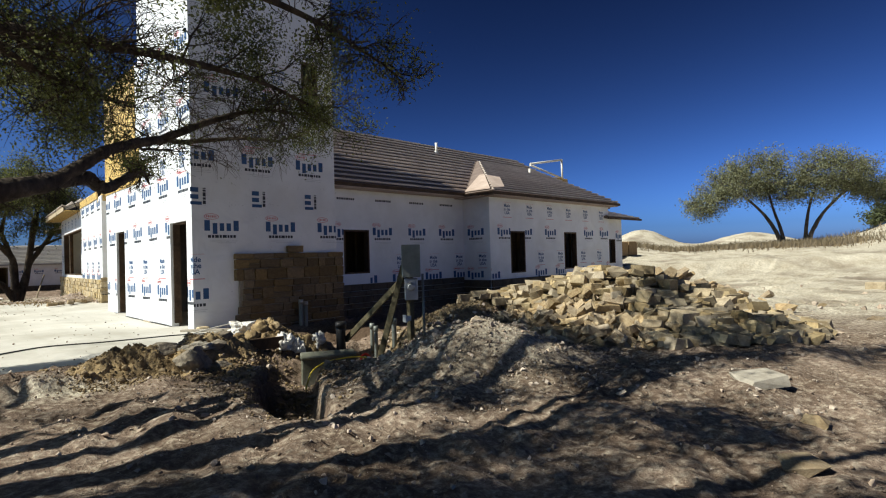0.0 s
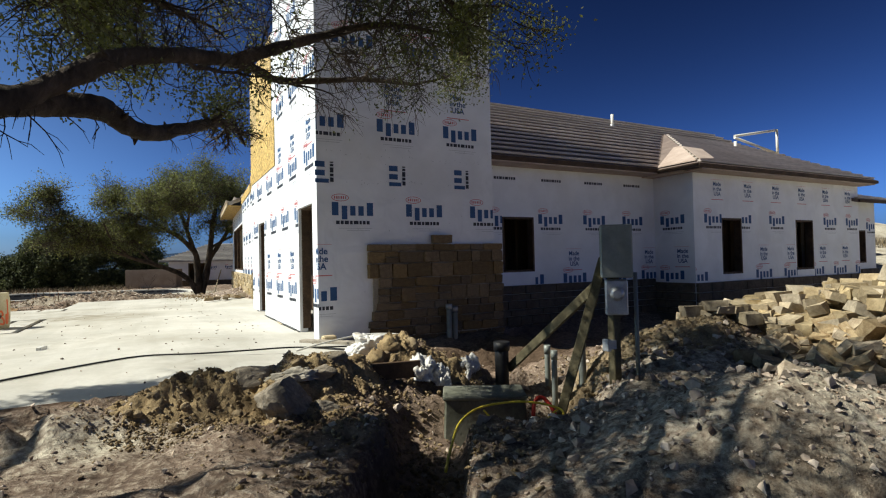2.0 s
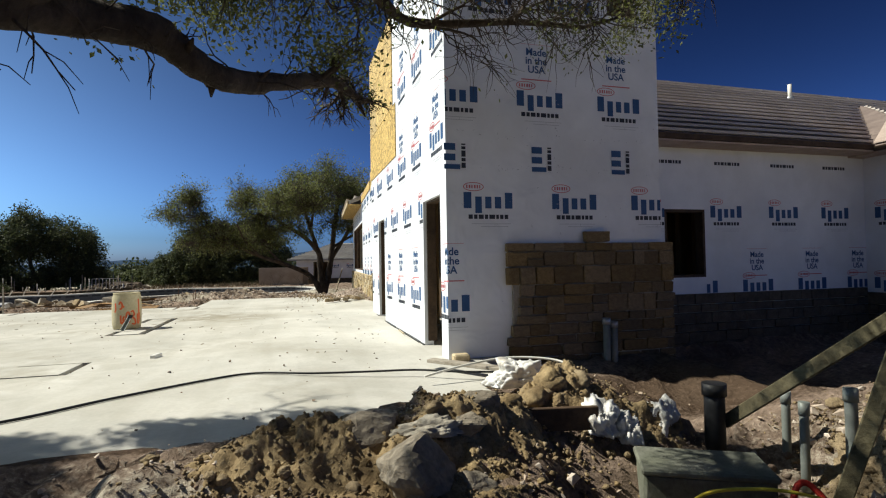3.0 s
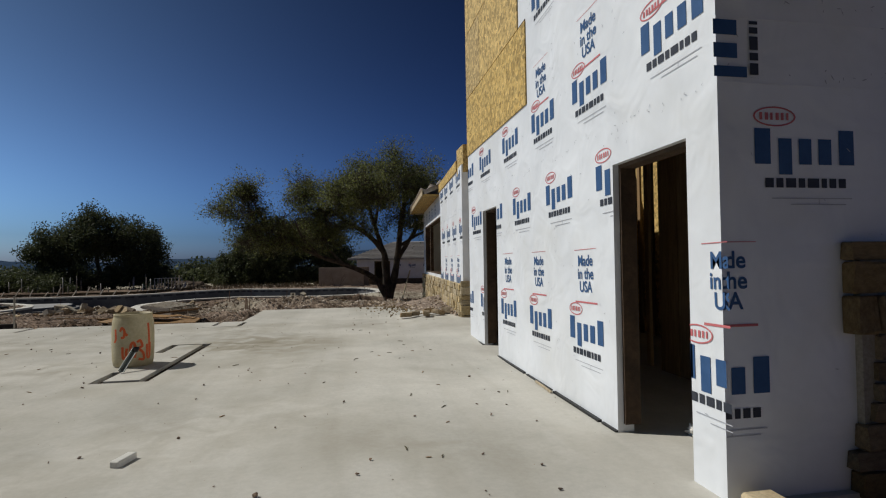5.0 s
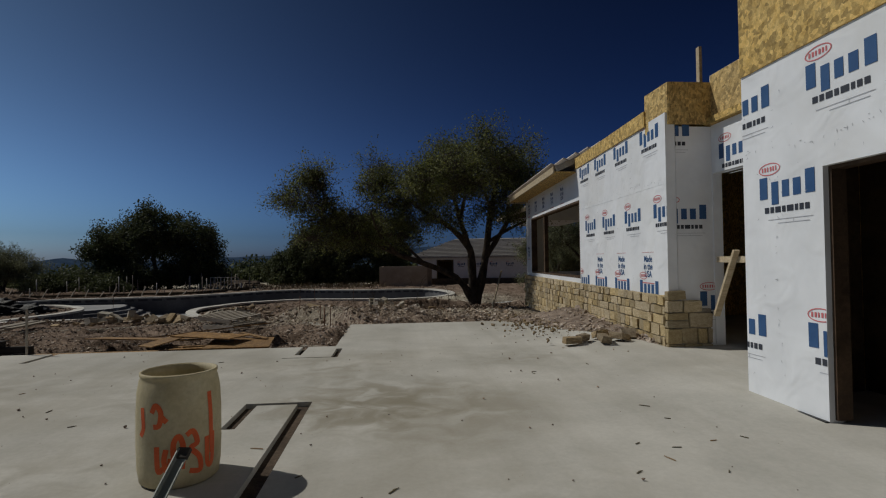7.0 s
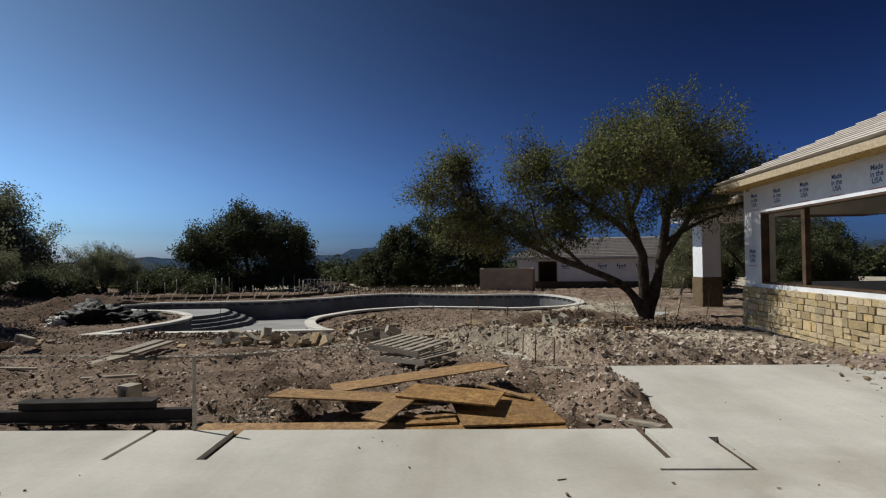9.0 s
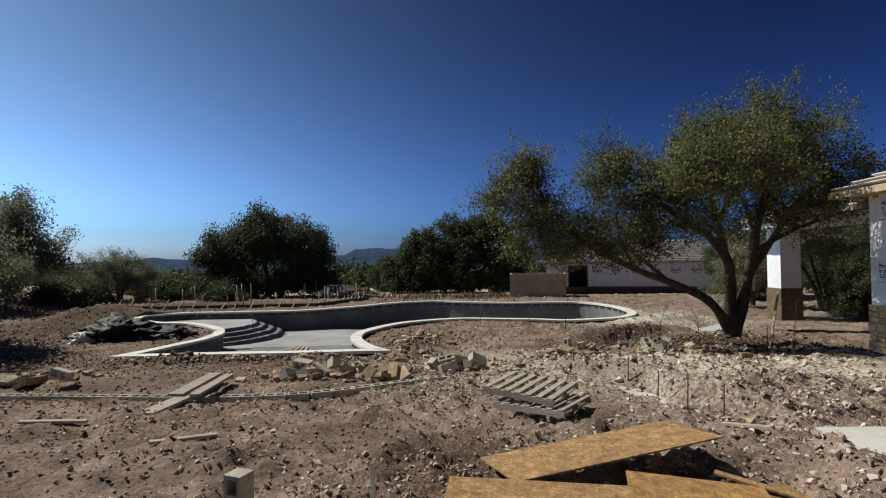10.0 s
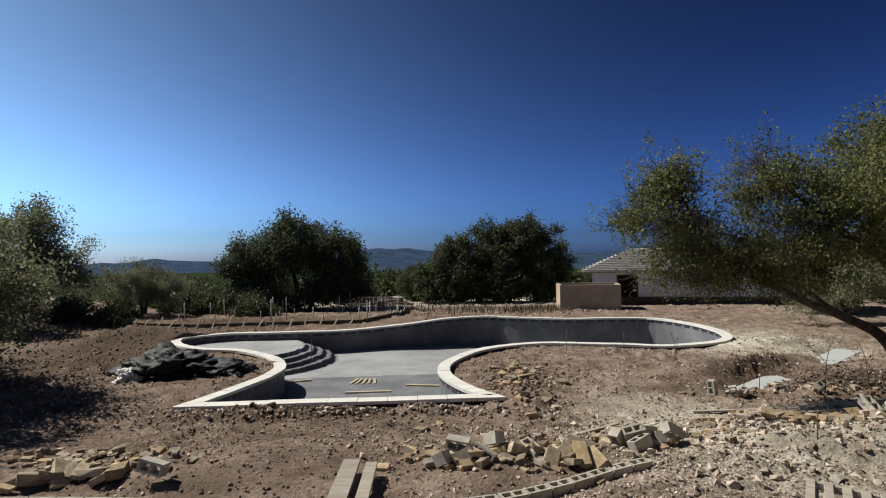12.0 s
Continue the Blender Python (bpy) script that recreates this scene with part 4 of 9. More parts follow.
for _k in range(9):
    _y = 11.3 + 0.3 * _k
    batten((21.25, _y, 2.88 + 0.267 * (_y - 11.2)), (24.35, _y, 2.88 + 0.267 * (_y - 11.2)))
for _k in range(12):      # tile courses of the wing's west slope
    _t = (_k + 0.2) / 12.2
    _a, _b = Vector((4.10, 25.6, _e)).lerp(Vector((8.0, 25.6, _e + 1.72)), _t), Vector((4.50, 32.8, _e)).lerp(Vector((8.0, 29.0, _e + 1.72)), _t)
    _o = batten(_a + Vector((0, 0.1, 0.02)), _b + Vector((0, -0.1, 0.02)), "tile_course")
    _o.matrix_basis = _o.matrix_basis @ pose(0, 0, 0, 20) @ Matrix.Diagonal((1, 2.6, 0.5, 1))
    _a, _b = Vector((4.50, 32.8, _e)).lerp(Vector((8.0, 29.0, _e + 1.72)), _t), Vector((17, 32.8, _e)).lerp(Vector((14.0, 29.0, _e + 1.72)), _t)
    batten(_a + Vector((0.1, 0, 0.02)), _b + Vector((-0.1, 0, 0.02)), "tile_course")
    _a, _b = Vector((5.2, 32.6, 3.45)).lerp(Vector((8.4, 32.6, 4.7)), _t), Vector((5.2, 38.5, 3.45)).lerp(Vector((8.4, 35.6, 4.7)), _t)
    batten(_a + Vector((0, 0.1, 0.02)), _b + Vector((0, -0.1, 0.02)), "tile_course")

# unroofed cricket of bare board where the bay's hip starts
_wf = lambda x, y: Vector((x, y, 3.42 + 0.448 * (x - 13.05) + 0.07))
_sf = lambda x, y: Vector((x, y, 3.42 + 0.448 * (y - 10.9) + 0.09))
for _pl in ([_wf(13.1, 11.0), _wf(15.0, 12.85), _wf(15.0, 13.1), _wf(13.1, 12.1)], [_sf(13.2, 10.95), _sf(14.1, 11.2), _sf(15.6, 12.6), _sf(14.9, 12.7)]):
    mesh_ob("cricket", _pl + [q - Vector((0, 0, 0.03)) for q in _pl], [(0, 1, 2, 3), (7, 6, 5, 4), (0, 4, 5, 1), (1, 5, 6, 2), (2, 6, 7, 3), (3, 7, 4, 0)], M_PLY, house, "bare sheathing on the hip")

# boards over the tower's flank and the parapet
_pn = [((14.89, 18.35), (3.42, 4.51)), ((15.19, 17.28), (4.51, 5.73)), ((17.28, 18.35), (4.51, 5.73)), ((15.19, 16.1), (5.73, 6.5)), ((16.1, 18.35), (5.73, 6.5))]
for (_a, _b), (_c, _d) in _pn:
    part("osb_panel", boxes([((3.970, (_a + _b) / 2, (_c + _d) / 2), (0.018, _b - _a - 0.014, _d - _c - 0.016))]), M_OSB, house)
# dark strips showing in the joints between the boards
each("joint_felt", [((3.9755, 16.6, 4.51), (0.005, 3.4, 0.05)), ((3.9755, 17.28, 5.1), (0.005, 0.05, 1.10)), ((3.9755, 16.77, 5.73), (0.005, 3.1, 0.05))], M_DARKWOOD, house)
part("osb_panel", boxes([((4.535, 18.358, 5.0), (1.1, 0.016, 2.9))]), M_OSB, house)
part("osb_panel", boxes([((5.092, 19.52, 3.9), (0.016, 2.3, 0.78))]), M_OSB, house)
# the short column above the wing's south end
each("osb_panel", [((4.40, 21.05, 3.86), (0.03, 0.75, 0.66)), ((4.76, 20.68, 3.86), (0.72, 0.03, 0.66)), ((5.10, 21.05, 3.86), (0.03, 0.75, 0.66)), ((4.76, 21.42, 3.86), (0.72, 0.03, 0.66)),
                         ((4.76, 21.05, 4.17), (0.72, 0.76, 0.03))], M_OSB, house, "raw board of the chimney stub")
_m, _l = between((4.37, 21.4, 3.80), (4.63, 25.6, 3.80))
part("osb_panel", boxes([((0, 0, 0), (_l, 0.03, 0.26), _m)]), M_OSB, house, "board upstand above the wrap")
part("post", boxes([((5.3, 21.3, 4.35), (0.05, 0.09, 1.3))]), M_WOOD, house, "upright lumber stud")

# framing seen through the openings
_studs = [(4.3, 18.1, 0, 2.6)] + [(5.3, 18.9 + 0.41 * k, 0, 3.4) for k in range(4)] + [(7.2, 11.6 + 0.41 * k, 0, 6.0) for k in range(16)]
_studs += [(4.4 + 0.41 * k, 14.9, 0, 3.4) for k in range(7)] + [(8.0 + 0.41 * k, 13.6, -0.2, 3.4) for k in range(38)]
_studs += [(6.6, 25.5 + 0.6 * k, 0, 3.4) for k in range(3)]
_sbm = boxes([((0, 0, 0.5), (0.04, 0.09, 1.0))])
_sme = bpy.data.meshes.new("stud")
_sbm.to_mesh(_sme)
_sbm.free()
_sme.materials.append(M_STUD)
for _x, _y, _z0, _z1 in _studs:
    _o = new("stud", _sme)
    _o.parent = house
    _o.matrix_basis = Matrix.LocRotScale((_x, _y, _z0), None, (1, 1, _z1 - _z0))
# door bucks and window frames of raw lumber


def buck(fm, o, d=0.15, w=0.045, sill=False):
    u0, u1, z0, z1 = o
    it = [((u0 + w / 2, (z0 + z1) / 2, -d / 2), (w, z1 - z0, d - 0.006), fm), ((u1 - w / 2, (z0 + z1) / 2, -d / 2), (w, z1 - z0, d - 0.006), fm),
          (((u0 + u1) / 2, z1 - w / 2, -d / 2), (u1 - u0 - 2 * w, w, d - 0.006), fm)]
    if sill:
        it.append((((u0 + u1) / 2, z0 + w / 2, -d / 2), (u1 - u0 - 2 * w, w, d - 0.006), fm))
    return boxes(it)


for _w, _o in (("tw_s", (D1[0] - 3.43, D1[1] - 3.43, 0, D1[3])), ("tw_n", (D2[0], D2[1], 0, D2[3]))):
    part("door_frame", buck(W[_w][1] @ Matrix.Translation((0, 0, -0.052)), _o, 0.15, 0.032), M_DARKWOOD, house, "raw lumber door buck")
for _w, _o in (("ms", (1.07, 1.97, 0.9, 2.17)), ("bs", (1.1, 1.95, 0.68, 2.15)), ("bs", (4.5, 5.42, 0.7, 2.15)), ("se", (0.75, 1.35, 0.8, 1.9)), ("ww", (0.9, 6.82, 0.97, 2.88)), ("ts", (2.60, 3.05, 4.98, 6.15))):
    part("window_frame", buck(W[_w][1], _o, 0.2, 0.05, True), M_DARKWOOD, house, "raw lumber window buck")
part("window_post", boxes([((2.75, 1.92, -0.1), (0.14, 1.9, 0.12), W["ww"][1])]), M_DARKWOOD, house)
# partitions added inside so that the openings look into dark rooms
each("partition", [((9.6, 18.45, 1.7), (8.9, 0.1, 3.5)), ((7.45, 16.6, 3.2), (0.1, 3.4, 6.5))], M_OSB, house, "board partition added to close off a room")
each("partition", [((15.5, 14.9, 1.6), (15.8, 0.08, 3.6))], M_STUD, house, "board partition added to close off a room")
each("partition", [((9.8, 25.3, 1.8), (9.4, 0.1, 3.6))], M_OSB, house, "board partition added to close off a room")

# dark boards added behind the doorway: the room's shade put into their colour
each("partition", [((5.25, 16.7, 1.7), (0.06, 3.0, 3.4)), ((4.66, 18.16, 1.7), (1.0, 0.03, 3.4))], M_DARKWOOD, house, "dark board added to keep the room behind the doorway dark")
each("partition", [((5.75, 11.75 + 0.41 * _k, 1.6), (0.03, 0.385, 3.3)) for _k in range(8)], M_STUD, house, "rough brown board lining inside the tower")
# cross pieces nailed over the recess opening
each("cross_piece", [((5.04, 19.75, 1.42), (0.05, 1.5, 0.09)), ((0, 0, 0), (1.1, 0.09, 0.04), between((4.98, 20.45, 0.62), (4.98, 20.0, 1.5))[0])], M_WOOD, house)
# porch column north of the wing
porch = empty("porch_column", label="wrapped porch column on a stone base beside the wing", category="column")
part("shaft", boxes([((7.65, 40.1, 2.1), (0.78, 0.9, 2.54))]), M_WRAP, porch)
part("base", boxes([((7.65, 40.1, 0.2), (0.86, 0.98, 1.26))], 0.02), M_FACING, porch)
part("beam", boxes([((7.6, 36.4, 3.3), (2.6, 8.4, 0.22))]), M_WRAP, porch)
# slab added to shade the ground behind; its underside is darkened by colour
part("porch_roof", boxes([((10.6, 36.6, 3.50), (9.0, 9.0, 0.12))]), M_DARKWOOD, porch, "porch roof slab added for shade, its underside coloured dark")

# pipes and the white frame on the roof
for _x, _y in ((15.7, 16.1), (20.3, 14.6)):
    _z = 3.45 + _s * (_y - 12.1)
    _v = tagged(new("vent_pipe"), "white plastic vent pipe standing on the roof", "vent pipe")
    part("pipe", bm_tube(bmesh.new(), [(_x, _y, _z - 0.1), (_x, _y, _z + 0.42)], 0.055, 10), M_PVC, _v)
    part("collar", bm_tube(bmesh.new(), [(_x, _y, _z - 0.06), (_x, _y, _z + 0.07)], 0.10, 10), M_GALV, _v)
rf = tagged(new("guard_frame"), "white pipe frame on the roof ridge", "frame")
for _a, _b in (((24.0, 15.2, 5.1), (24.0, 15.2, 6.25)), ((24.0, 15.2, 6.22), (21.2, 15.2, 5.72)), ((24.0, 15.2, 5.25), (21.2, 15.2, 5.66))):
    part("rail", bm_tube(bmesh.new(), [_a, _b], 0.05, 8), M_PVC, rf)
part("foot_box", boxes([((23.6, 15.3, 4.95), (1.2, 0.6, 0.5))], 0.01), M_OSB, rf)

# ---- prints on the wrap ----
def logo_mesh(which):
    """The maker's mark as plain shapes: an oval ring with a bar, five bold blocks on a thin base line, a comb of small ones over two rules; 0.75 m wide."""
    bm = bmesh.new()

    def cells(xs, ys, full, mi=0):
        used = [(i, j) for i in range(len(xs) - 1) for j in range(len(ys) - 1) if full(i, j)]
        grid = {}
        for i, j in used:
            for k in ((i, j), (i + 1, j), (i + 1, j + 1), (i, j + 1)):
                if k not in grid:
                    grid[k] = bm.verts.new((xs[k[0]], ys[k[1]], 0))
            bm.faces.new((grid[i, j], grid[i + 1, j], grid[i + 1, j + 1], grid[i, j + 1])).material_index = mi
    if which == "name":
        xs, ys = [0.0], [-0.06, 0.0, 0.022, 0.15, 0.205]
        for w, g in ((0.10, 0.05), (0.085, 0.045), (0.082, 0.045), (0.085, 0.05), (0.10, 0.0)):
            xs += [xs[-1] + w, xs[-1] + w + g]
        cells(xs[:-1], ys, lambda i, j: i % 2 == 0 and (1 <= j <= (3 if i in (0, 8) else 2) or (i == 2 and j == 0)))
    elif which == "small":
        xs = [0.06]
        for w in (0.055, 0.045, 0.065, 0.042, 0.075, 0.035, 0.045, 0.048):
            xs += [xs[-1] + w, xs[-1] + w + 0.016]
        cells(xs[:-1], [-0.135, -0.08], lambda i, j: i % 2 == 0)
    elif which == "rules":
        cells([0.10, 0.22, 0.40, 0.404, 0.58, 0.62], [-0.235, -0.229, -0.20, -0.194], lambda i, j: (j == 2) or (j == 0 and 1 <= i <= 3) or (j == 1 and i == 2))
    else:
        n = 20
        ring = [[bm.verts.new((0.13 + math.cos(6.2832 * k / n) * rx, 0.275 + math.sin(6.2832 * k / n) * ry, 0)) for k in range(n)] for rx, ry in ((0.135, 0.058), (0.124, 0.049))]
        for k in range(n):
            bm.faces.new((ring[0][k], ring[0][(k + 1) % n], ring[1][(k + 1) % n], ring[1][k]))
        for k, w in enumerate((0.030, 0.034, 0.026, 0.034, 0.030, 0.024)):
            x = 0.035 + 0.034 * k
            bm.faces.new([bm.verts.new(p) for p in ((x, 0.255, 0), (x + 0.6 * w, 0.255, 0), (x + 0.6 * w, 0.297, 0), (x, 0.297, 0))])
    bmesh.ops.scale(bm, vec=(1.14, 1.1, 1), verts=bm.verts)
    me = bpy.data.meshes.new({"name": "name_mark", "small": "small_print", "rules": "fine_print", "oval": "oval_mark"}[which])
    bm.to_mesh(me)
    bm.free()
    me.materials.append({"name": M_LOGO, "small": M_INK, "rules": M_GREYINK, "oval": M_REDINK}[which])
    return me


def words_mesh():
    cu = bpy.data.curves.new("words", "FONT")
    cu.body, cu.size, cu.align_x, cu.space_line, cu.offset = "Made\nin the\nUSA", 0.15, "CENTER", 0.85, 0.003
    ob = new("words", cu)
    me = bpy.data.meshes.new_from_object(ob.evaluated_get(bpy.context.evaluated_depsgraph_get()))
    bpy.data.objects.remove(ob)
    me.materials.clear()
    me.materials.append(M_LOGO)
    me.materials.append(M_REDINK)
    bm = bmesh.new()
    bm.from_mesh(me)
    for y, w in ((0.158, 0.005), (-0.365, 0.016)):
        f = bm.faces.new([bm.verts.new(p) for p in ((-0.24, y, 0), (0.24, y, 0), (0.24, y + w, 0), (-0.24, y + w, 0))])
        f.material_index = 1
    me2 = bpy.data.meshes.new("origin_print")
    bm.to_mesh(me2)
    bm.free()
    me2.materials.append(M_LOGO)
    me2.materials.append(M_REDINK)
    return me2


bpy.context.view_layer.update()
MARKS = [logo_mesh(w) for w in ("name", "small", "rules", "oval")]
WORDS = words_mesh()


_clips = {}


def clipped(me, x0, x1):
    """The part of a print between x0 and x1."""
    key = (me.name, round(x0, 2), round(x1, 2))
    if key not in _clips:
        bm = bmesh.new()
        bm.from_mesh(me)
        for x, n in ((key[1], -1), (key[2], 1)):
            bmesh.ops.bisect_plane(bm, geom=bm.verts[:] + bm.edges[:] + bm.faces[:], plane_co=(x, 0, 0), plane_no=(n, 0, 0), clear_outer=True)
        out = bpy.data.meshes.new(me.name)
        bm.to_mesh(out)
        bm.free()
        for m in me.materials:
            out.materials.append(m)
        _clips[key] = out
    return _clips[key]


def prints(key, rows, skip=(), lean=0.0, span=None):
    """rows: (z, kind, places along the wall); skip: (u0, u1, z0, z1) where nothing is printed; prints are cut at the wall's ends."""
    ob, fm, L = W[key]
    lo, hi = span or (0.0, L)
    rg = random.Random(key)
    for z, kind, us in rows:
        name, me, w0, w1 = ("", None, -0.02, 0.84) if kind in ("maker", "small") else ("origin_print", WORDS, -0.25, 0.25)
        for a in us:
            x0, x1 = max(w0, lo + 0.004 - a), min(w1, hi - 0.004 - a)
            for s in skip:
                if z + 0.33 > s[2] and z - 0.24 < s[3] and a + x1 > s[0] and a + x0 < s[1]:
                    if s[0] - (a + x0) > (a + x1) - s[1]:
                        x1 = s[0] - 0.004 - a
                    else:
                        x0 = s[1] + 0.004 - a
            if x1 - x0 < 0.1:
                continue
            m = fm @ pose(a, z, 0.004, 0, 0, lean * rg.uniform(0.3, 1.3))
            for me in (MARKS if kind == "maker" else MARKS[1:2] if kind == "small" else [WORDS]):
                cut = me if (x0, x1) == (w0, w1) else clipped(me, x0, x1)
                if len(cut.polygons):
                    p = new(me.name, cut)
                    p.parent = ob
                    p.matrix_basis = m


def run(first, gap, n):
    return [first + gap * k for k in range(n)]


prints("tw_n", [(0.62, "maker", [-0.43, 0.87, 2.14, 3.44, 4.69, 5.96, 6.6]), (1.36, "words", [2.52, 3.78, 5.07, 7.05]), (2.05, "maker", [0.26, 1.53, 2.80, 4.07, 5.34]), (3.0, "maker", [2.33, 3.62, 4.85, 6.15]),
                (3.0, "maker", [-0.3, 0.92]), (3.64, "words", [3.96, 5.23, 6.5]), (4.5, "maker", run(3.7, 1.27, 3)), (5.2, "words", run(4.1, 1.27, 3)), (6.0, "maker", run(3.65, 1.27, 3))],
       [(1.08, 1.93, 0, 2.27), (5.65, 6.67, 0, 2.24)], 1.0, (0, 7.05))
prints("ts", [(2.01, "maker", [0.25, 1.61, 2.95]), (0.58, "maker", [-0.42]), (1.36, "words", [0.0]), (3.5, "maker", [-0.25, 1.08, 2.40]), (4.25, "words", [1.4, 2.73]), (4.95, "maker", [0.3, 1.6]), (5.7, "words", [0.7, 2.0])], [(2.55, 3.1, 4.9, 6.2)])
for _u in (0.12, 1.44, 2.76):      # a band of wrap hung sideways
    for _me in MARKS[:2]:
        _o = new(_me.name, clipped(_me, 0.2, 0.56))
        _o.parent = W["ts"][0]
        _o.matrix_basis = W["ts"][1] @ pose(_u + 0.02, 2.55 - 0.2, 0.009, 0, 0, 90)
prints("ms", [(2.02, "maker", [0.7, 2.1, 3.5, 4.85]), (1.26, "words", [1.8, 3.17, 4.56, 5.8]), (0.60, "maker", [1.49, 2.82, 4.19, 5.5]), (3.17, "small", [0.8, 2.15, 3.5, 4.85])], [(1.07, 1.97, 0.9, 2.17)])
prints("ret", [(2.02, "maker", [0.2]), (1.26, "words", [0.85]), (0.58, "maker", [0.15])])
prints("bs", [(2.02, "maker", [0.40, 1.64, 3.2, 4.5, 6.0, 7.3]), (1.27, "words", [2.9, 4.2, 5.9, 7.2]), (0.54, "maker", [-0.26, 1.09, 2.52, 3.85, 5.2, 6.5, 7.8]), (2.98, "words", run(0.95, 1.3, 6))], [(1.1, 1.95, 0.68, 2.15), (4.5, 5.42, 0.7, 2.15)])
prints("se", [(1.95, "maker", [0.0, 1.4]), (0.5, "maker", [0.4])], [(0.75, 1.35, 0.8, 1.9)])
prints("rec", [(2.95, "maker", [0.2, 1.5])])
prints("ws", [(2.05, "maker", [-0.25]), (3.35, "maker", [-0.5]), (0.7, "maker", [0.35])])
prints("ww", [(3.40, "maker", [6.9, 8.02, 9.22, 10.5]), (2.1, "maker", [7.29, 8.49, 9.74, 11.0]), (1.39, "words", [8.29, 9.53, 10.74]), (0.85, "maker", [6.78, 7.96, 9.17, 10.39]), (3.32, "words", [0.6, 1.75, 2.9, 4.05, 5.2]), (1.8, "words", [0.45])], [(0.9, 6.86, 0.97, 2.88)])

# loose wrap flaps lapped as a seam
for _key, _z, _u0, _u1 in (("ts", 2.52, 0.0, 3.57), ("ts", 2.93, 0.0, 3.57), ("ww", 2.62, 6.9, 11.4)):
    part("wrap_lap", boxes([(((_u0 + _u1) / 2, _z, 0.003), (_u1 - _u0, 0.010, 0.0015), W[_key][1])]), M_WRAP, W[_key][0])

# staple dents and torn flecks on the wrap, along its laps and strewn
_rg = np.random.default_rng(8)
for _key, _L, _rows, _cols, _top in (("tw_s", 3.43, (2.55, 4.6), (0.9, 2.3), 5.0), ("tw_n", 3.43, (2.55,), (0.5, 2.8), 3.4), ("ww", 11.4, (2.7,), (8.2, 10.1), 3.6), ("ts", 3.5, (2.6, 3.05), (1.7,), 6.0)):
    _pu, _pz = [_rg.uniform(0, _L, 60)], [_rg.uniform(0.1, _top, 60)]
    for _z in _rows:
        _u = _rg.uniform(0, _L, int(_L * 11))
        _pu.append(_u)
        _pz.append(_z + 0.03 * np.sin(_u * 5) + _rg.normal(0, 0.018, len(_u)))
    for _c in _cols:
        _z = _rg.uniform(0.2, _top, int(_top * 7))
        _pu.append(_c + 0.03 * np.sin(_z * 4) + _rg.normal(0, 0.02, len(_z)))
        _pz.append(_z)
    _pu, _pz = np.concatenate(_pu), np.concatenate(_pz)
    if _key in ("tw_s", "tw_n"):
        _o0, _o1 = (D1[0] - 3.43, D1[1] - 3.43) if _key == "tw_s" else D2[:2]
        _in = (_pu > _o0 - 0.03) & (_pu < _o1 + 0.03) & (_pz < 2.3) | ((_pz > 3.4) & (_key == "tw_n"))
        _pu, _pz = _pu[~_in], _pz[~_in]
    if _key == "ww":
        _in = (_pu < 7.0) | (_pz < 0.95)
        _pu, _pz = _pu[~_in], _pz[~_in]
    _a, _l, _w = _rg.uniform(0, 6.28, len(_pu)), _rg.uniform(0.006, 0.026, len(_pu)), _rg.uniform(0.002, 0.005, len(_pu))
    _dx, _dy = np.cos(_a) * _l, np.sin(_a) * _l
    _ex, _ey = -np.sin(_a) * _w, np.cos(_a) * _w
    _q = np.stack([np.stack([_pu + i * _dx + j * _ex, _pz + i * _dy + j * _ey, _pu * 0 + 0.005], -1) for i, j in ((-1, 0), (0, -1), (1, 0), (0, 1))], 1).reshape(-1, 3)
    _R = np.array(W[_key][1])
    _o = new("staple_marks", big_mesh("staple_marks", _q @ _R[:3, :3].T + _R[:3, 3], np.arange(len(_q)).reshape(-1, 4), M_GREYINK))
    _o.parent = W[_key][0]
    _o["kind"] = "stuff"

# ---- stone facing ----
STONES, BROWN = [], []
for _k in range(8):
    _rg = random.Random(300 + _k)
    _bm = bmesh.new()
    bm_box(_bm, (0, 0, 0), (1, 1, 1), None, 0.06)
    for _v in _bm.verts:
        _v.co += Vector((_rg.uniform(-0.03, 0.03), _rg.uniform(-0.04, 0.04), _rg.uniform(-0.12, 0.12) if _v.co.z > 0 else 0))
    _me = bpy.data.meshes.new("stone")
    _bm.to_mesh(_me)
    _bm.free()
    _me.materials.append(M_STONE)
    STONES.append(_me)
    _m2 = _me.copy()
    _m2.materials.clear()
    _m2.materials.append(M_FACING)
    BROWN.append(_m2)


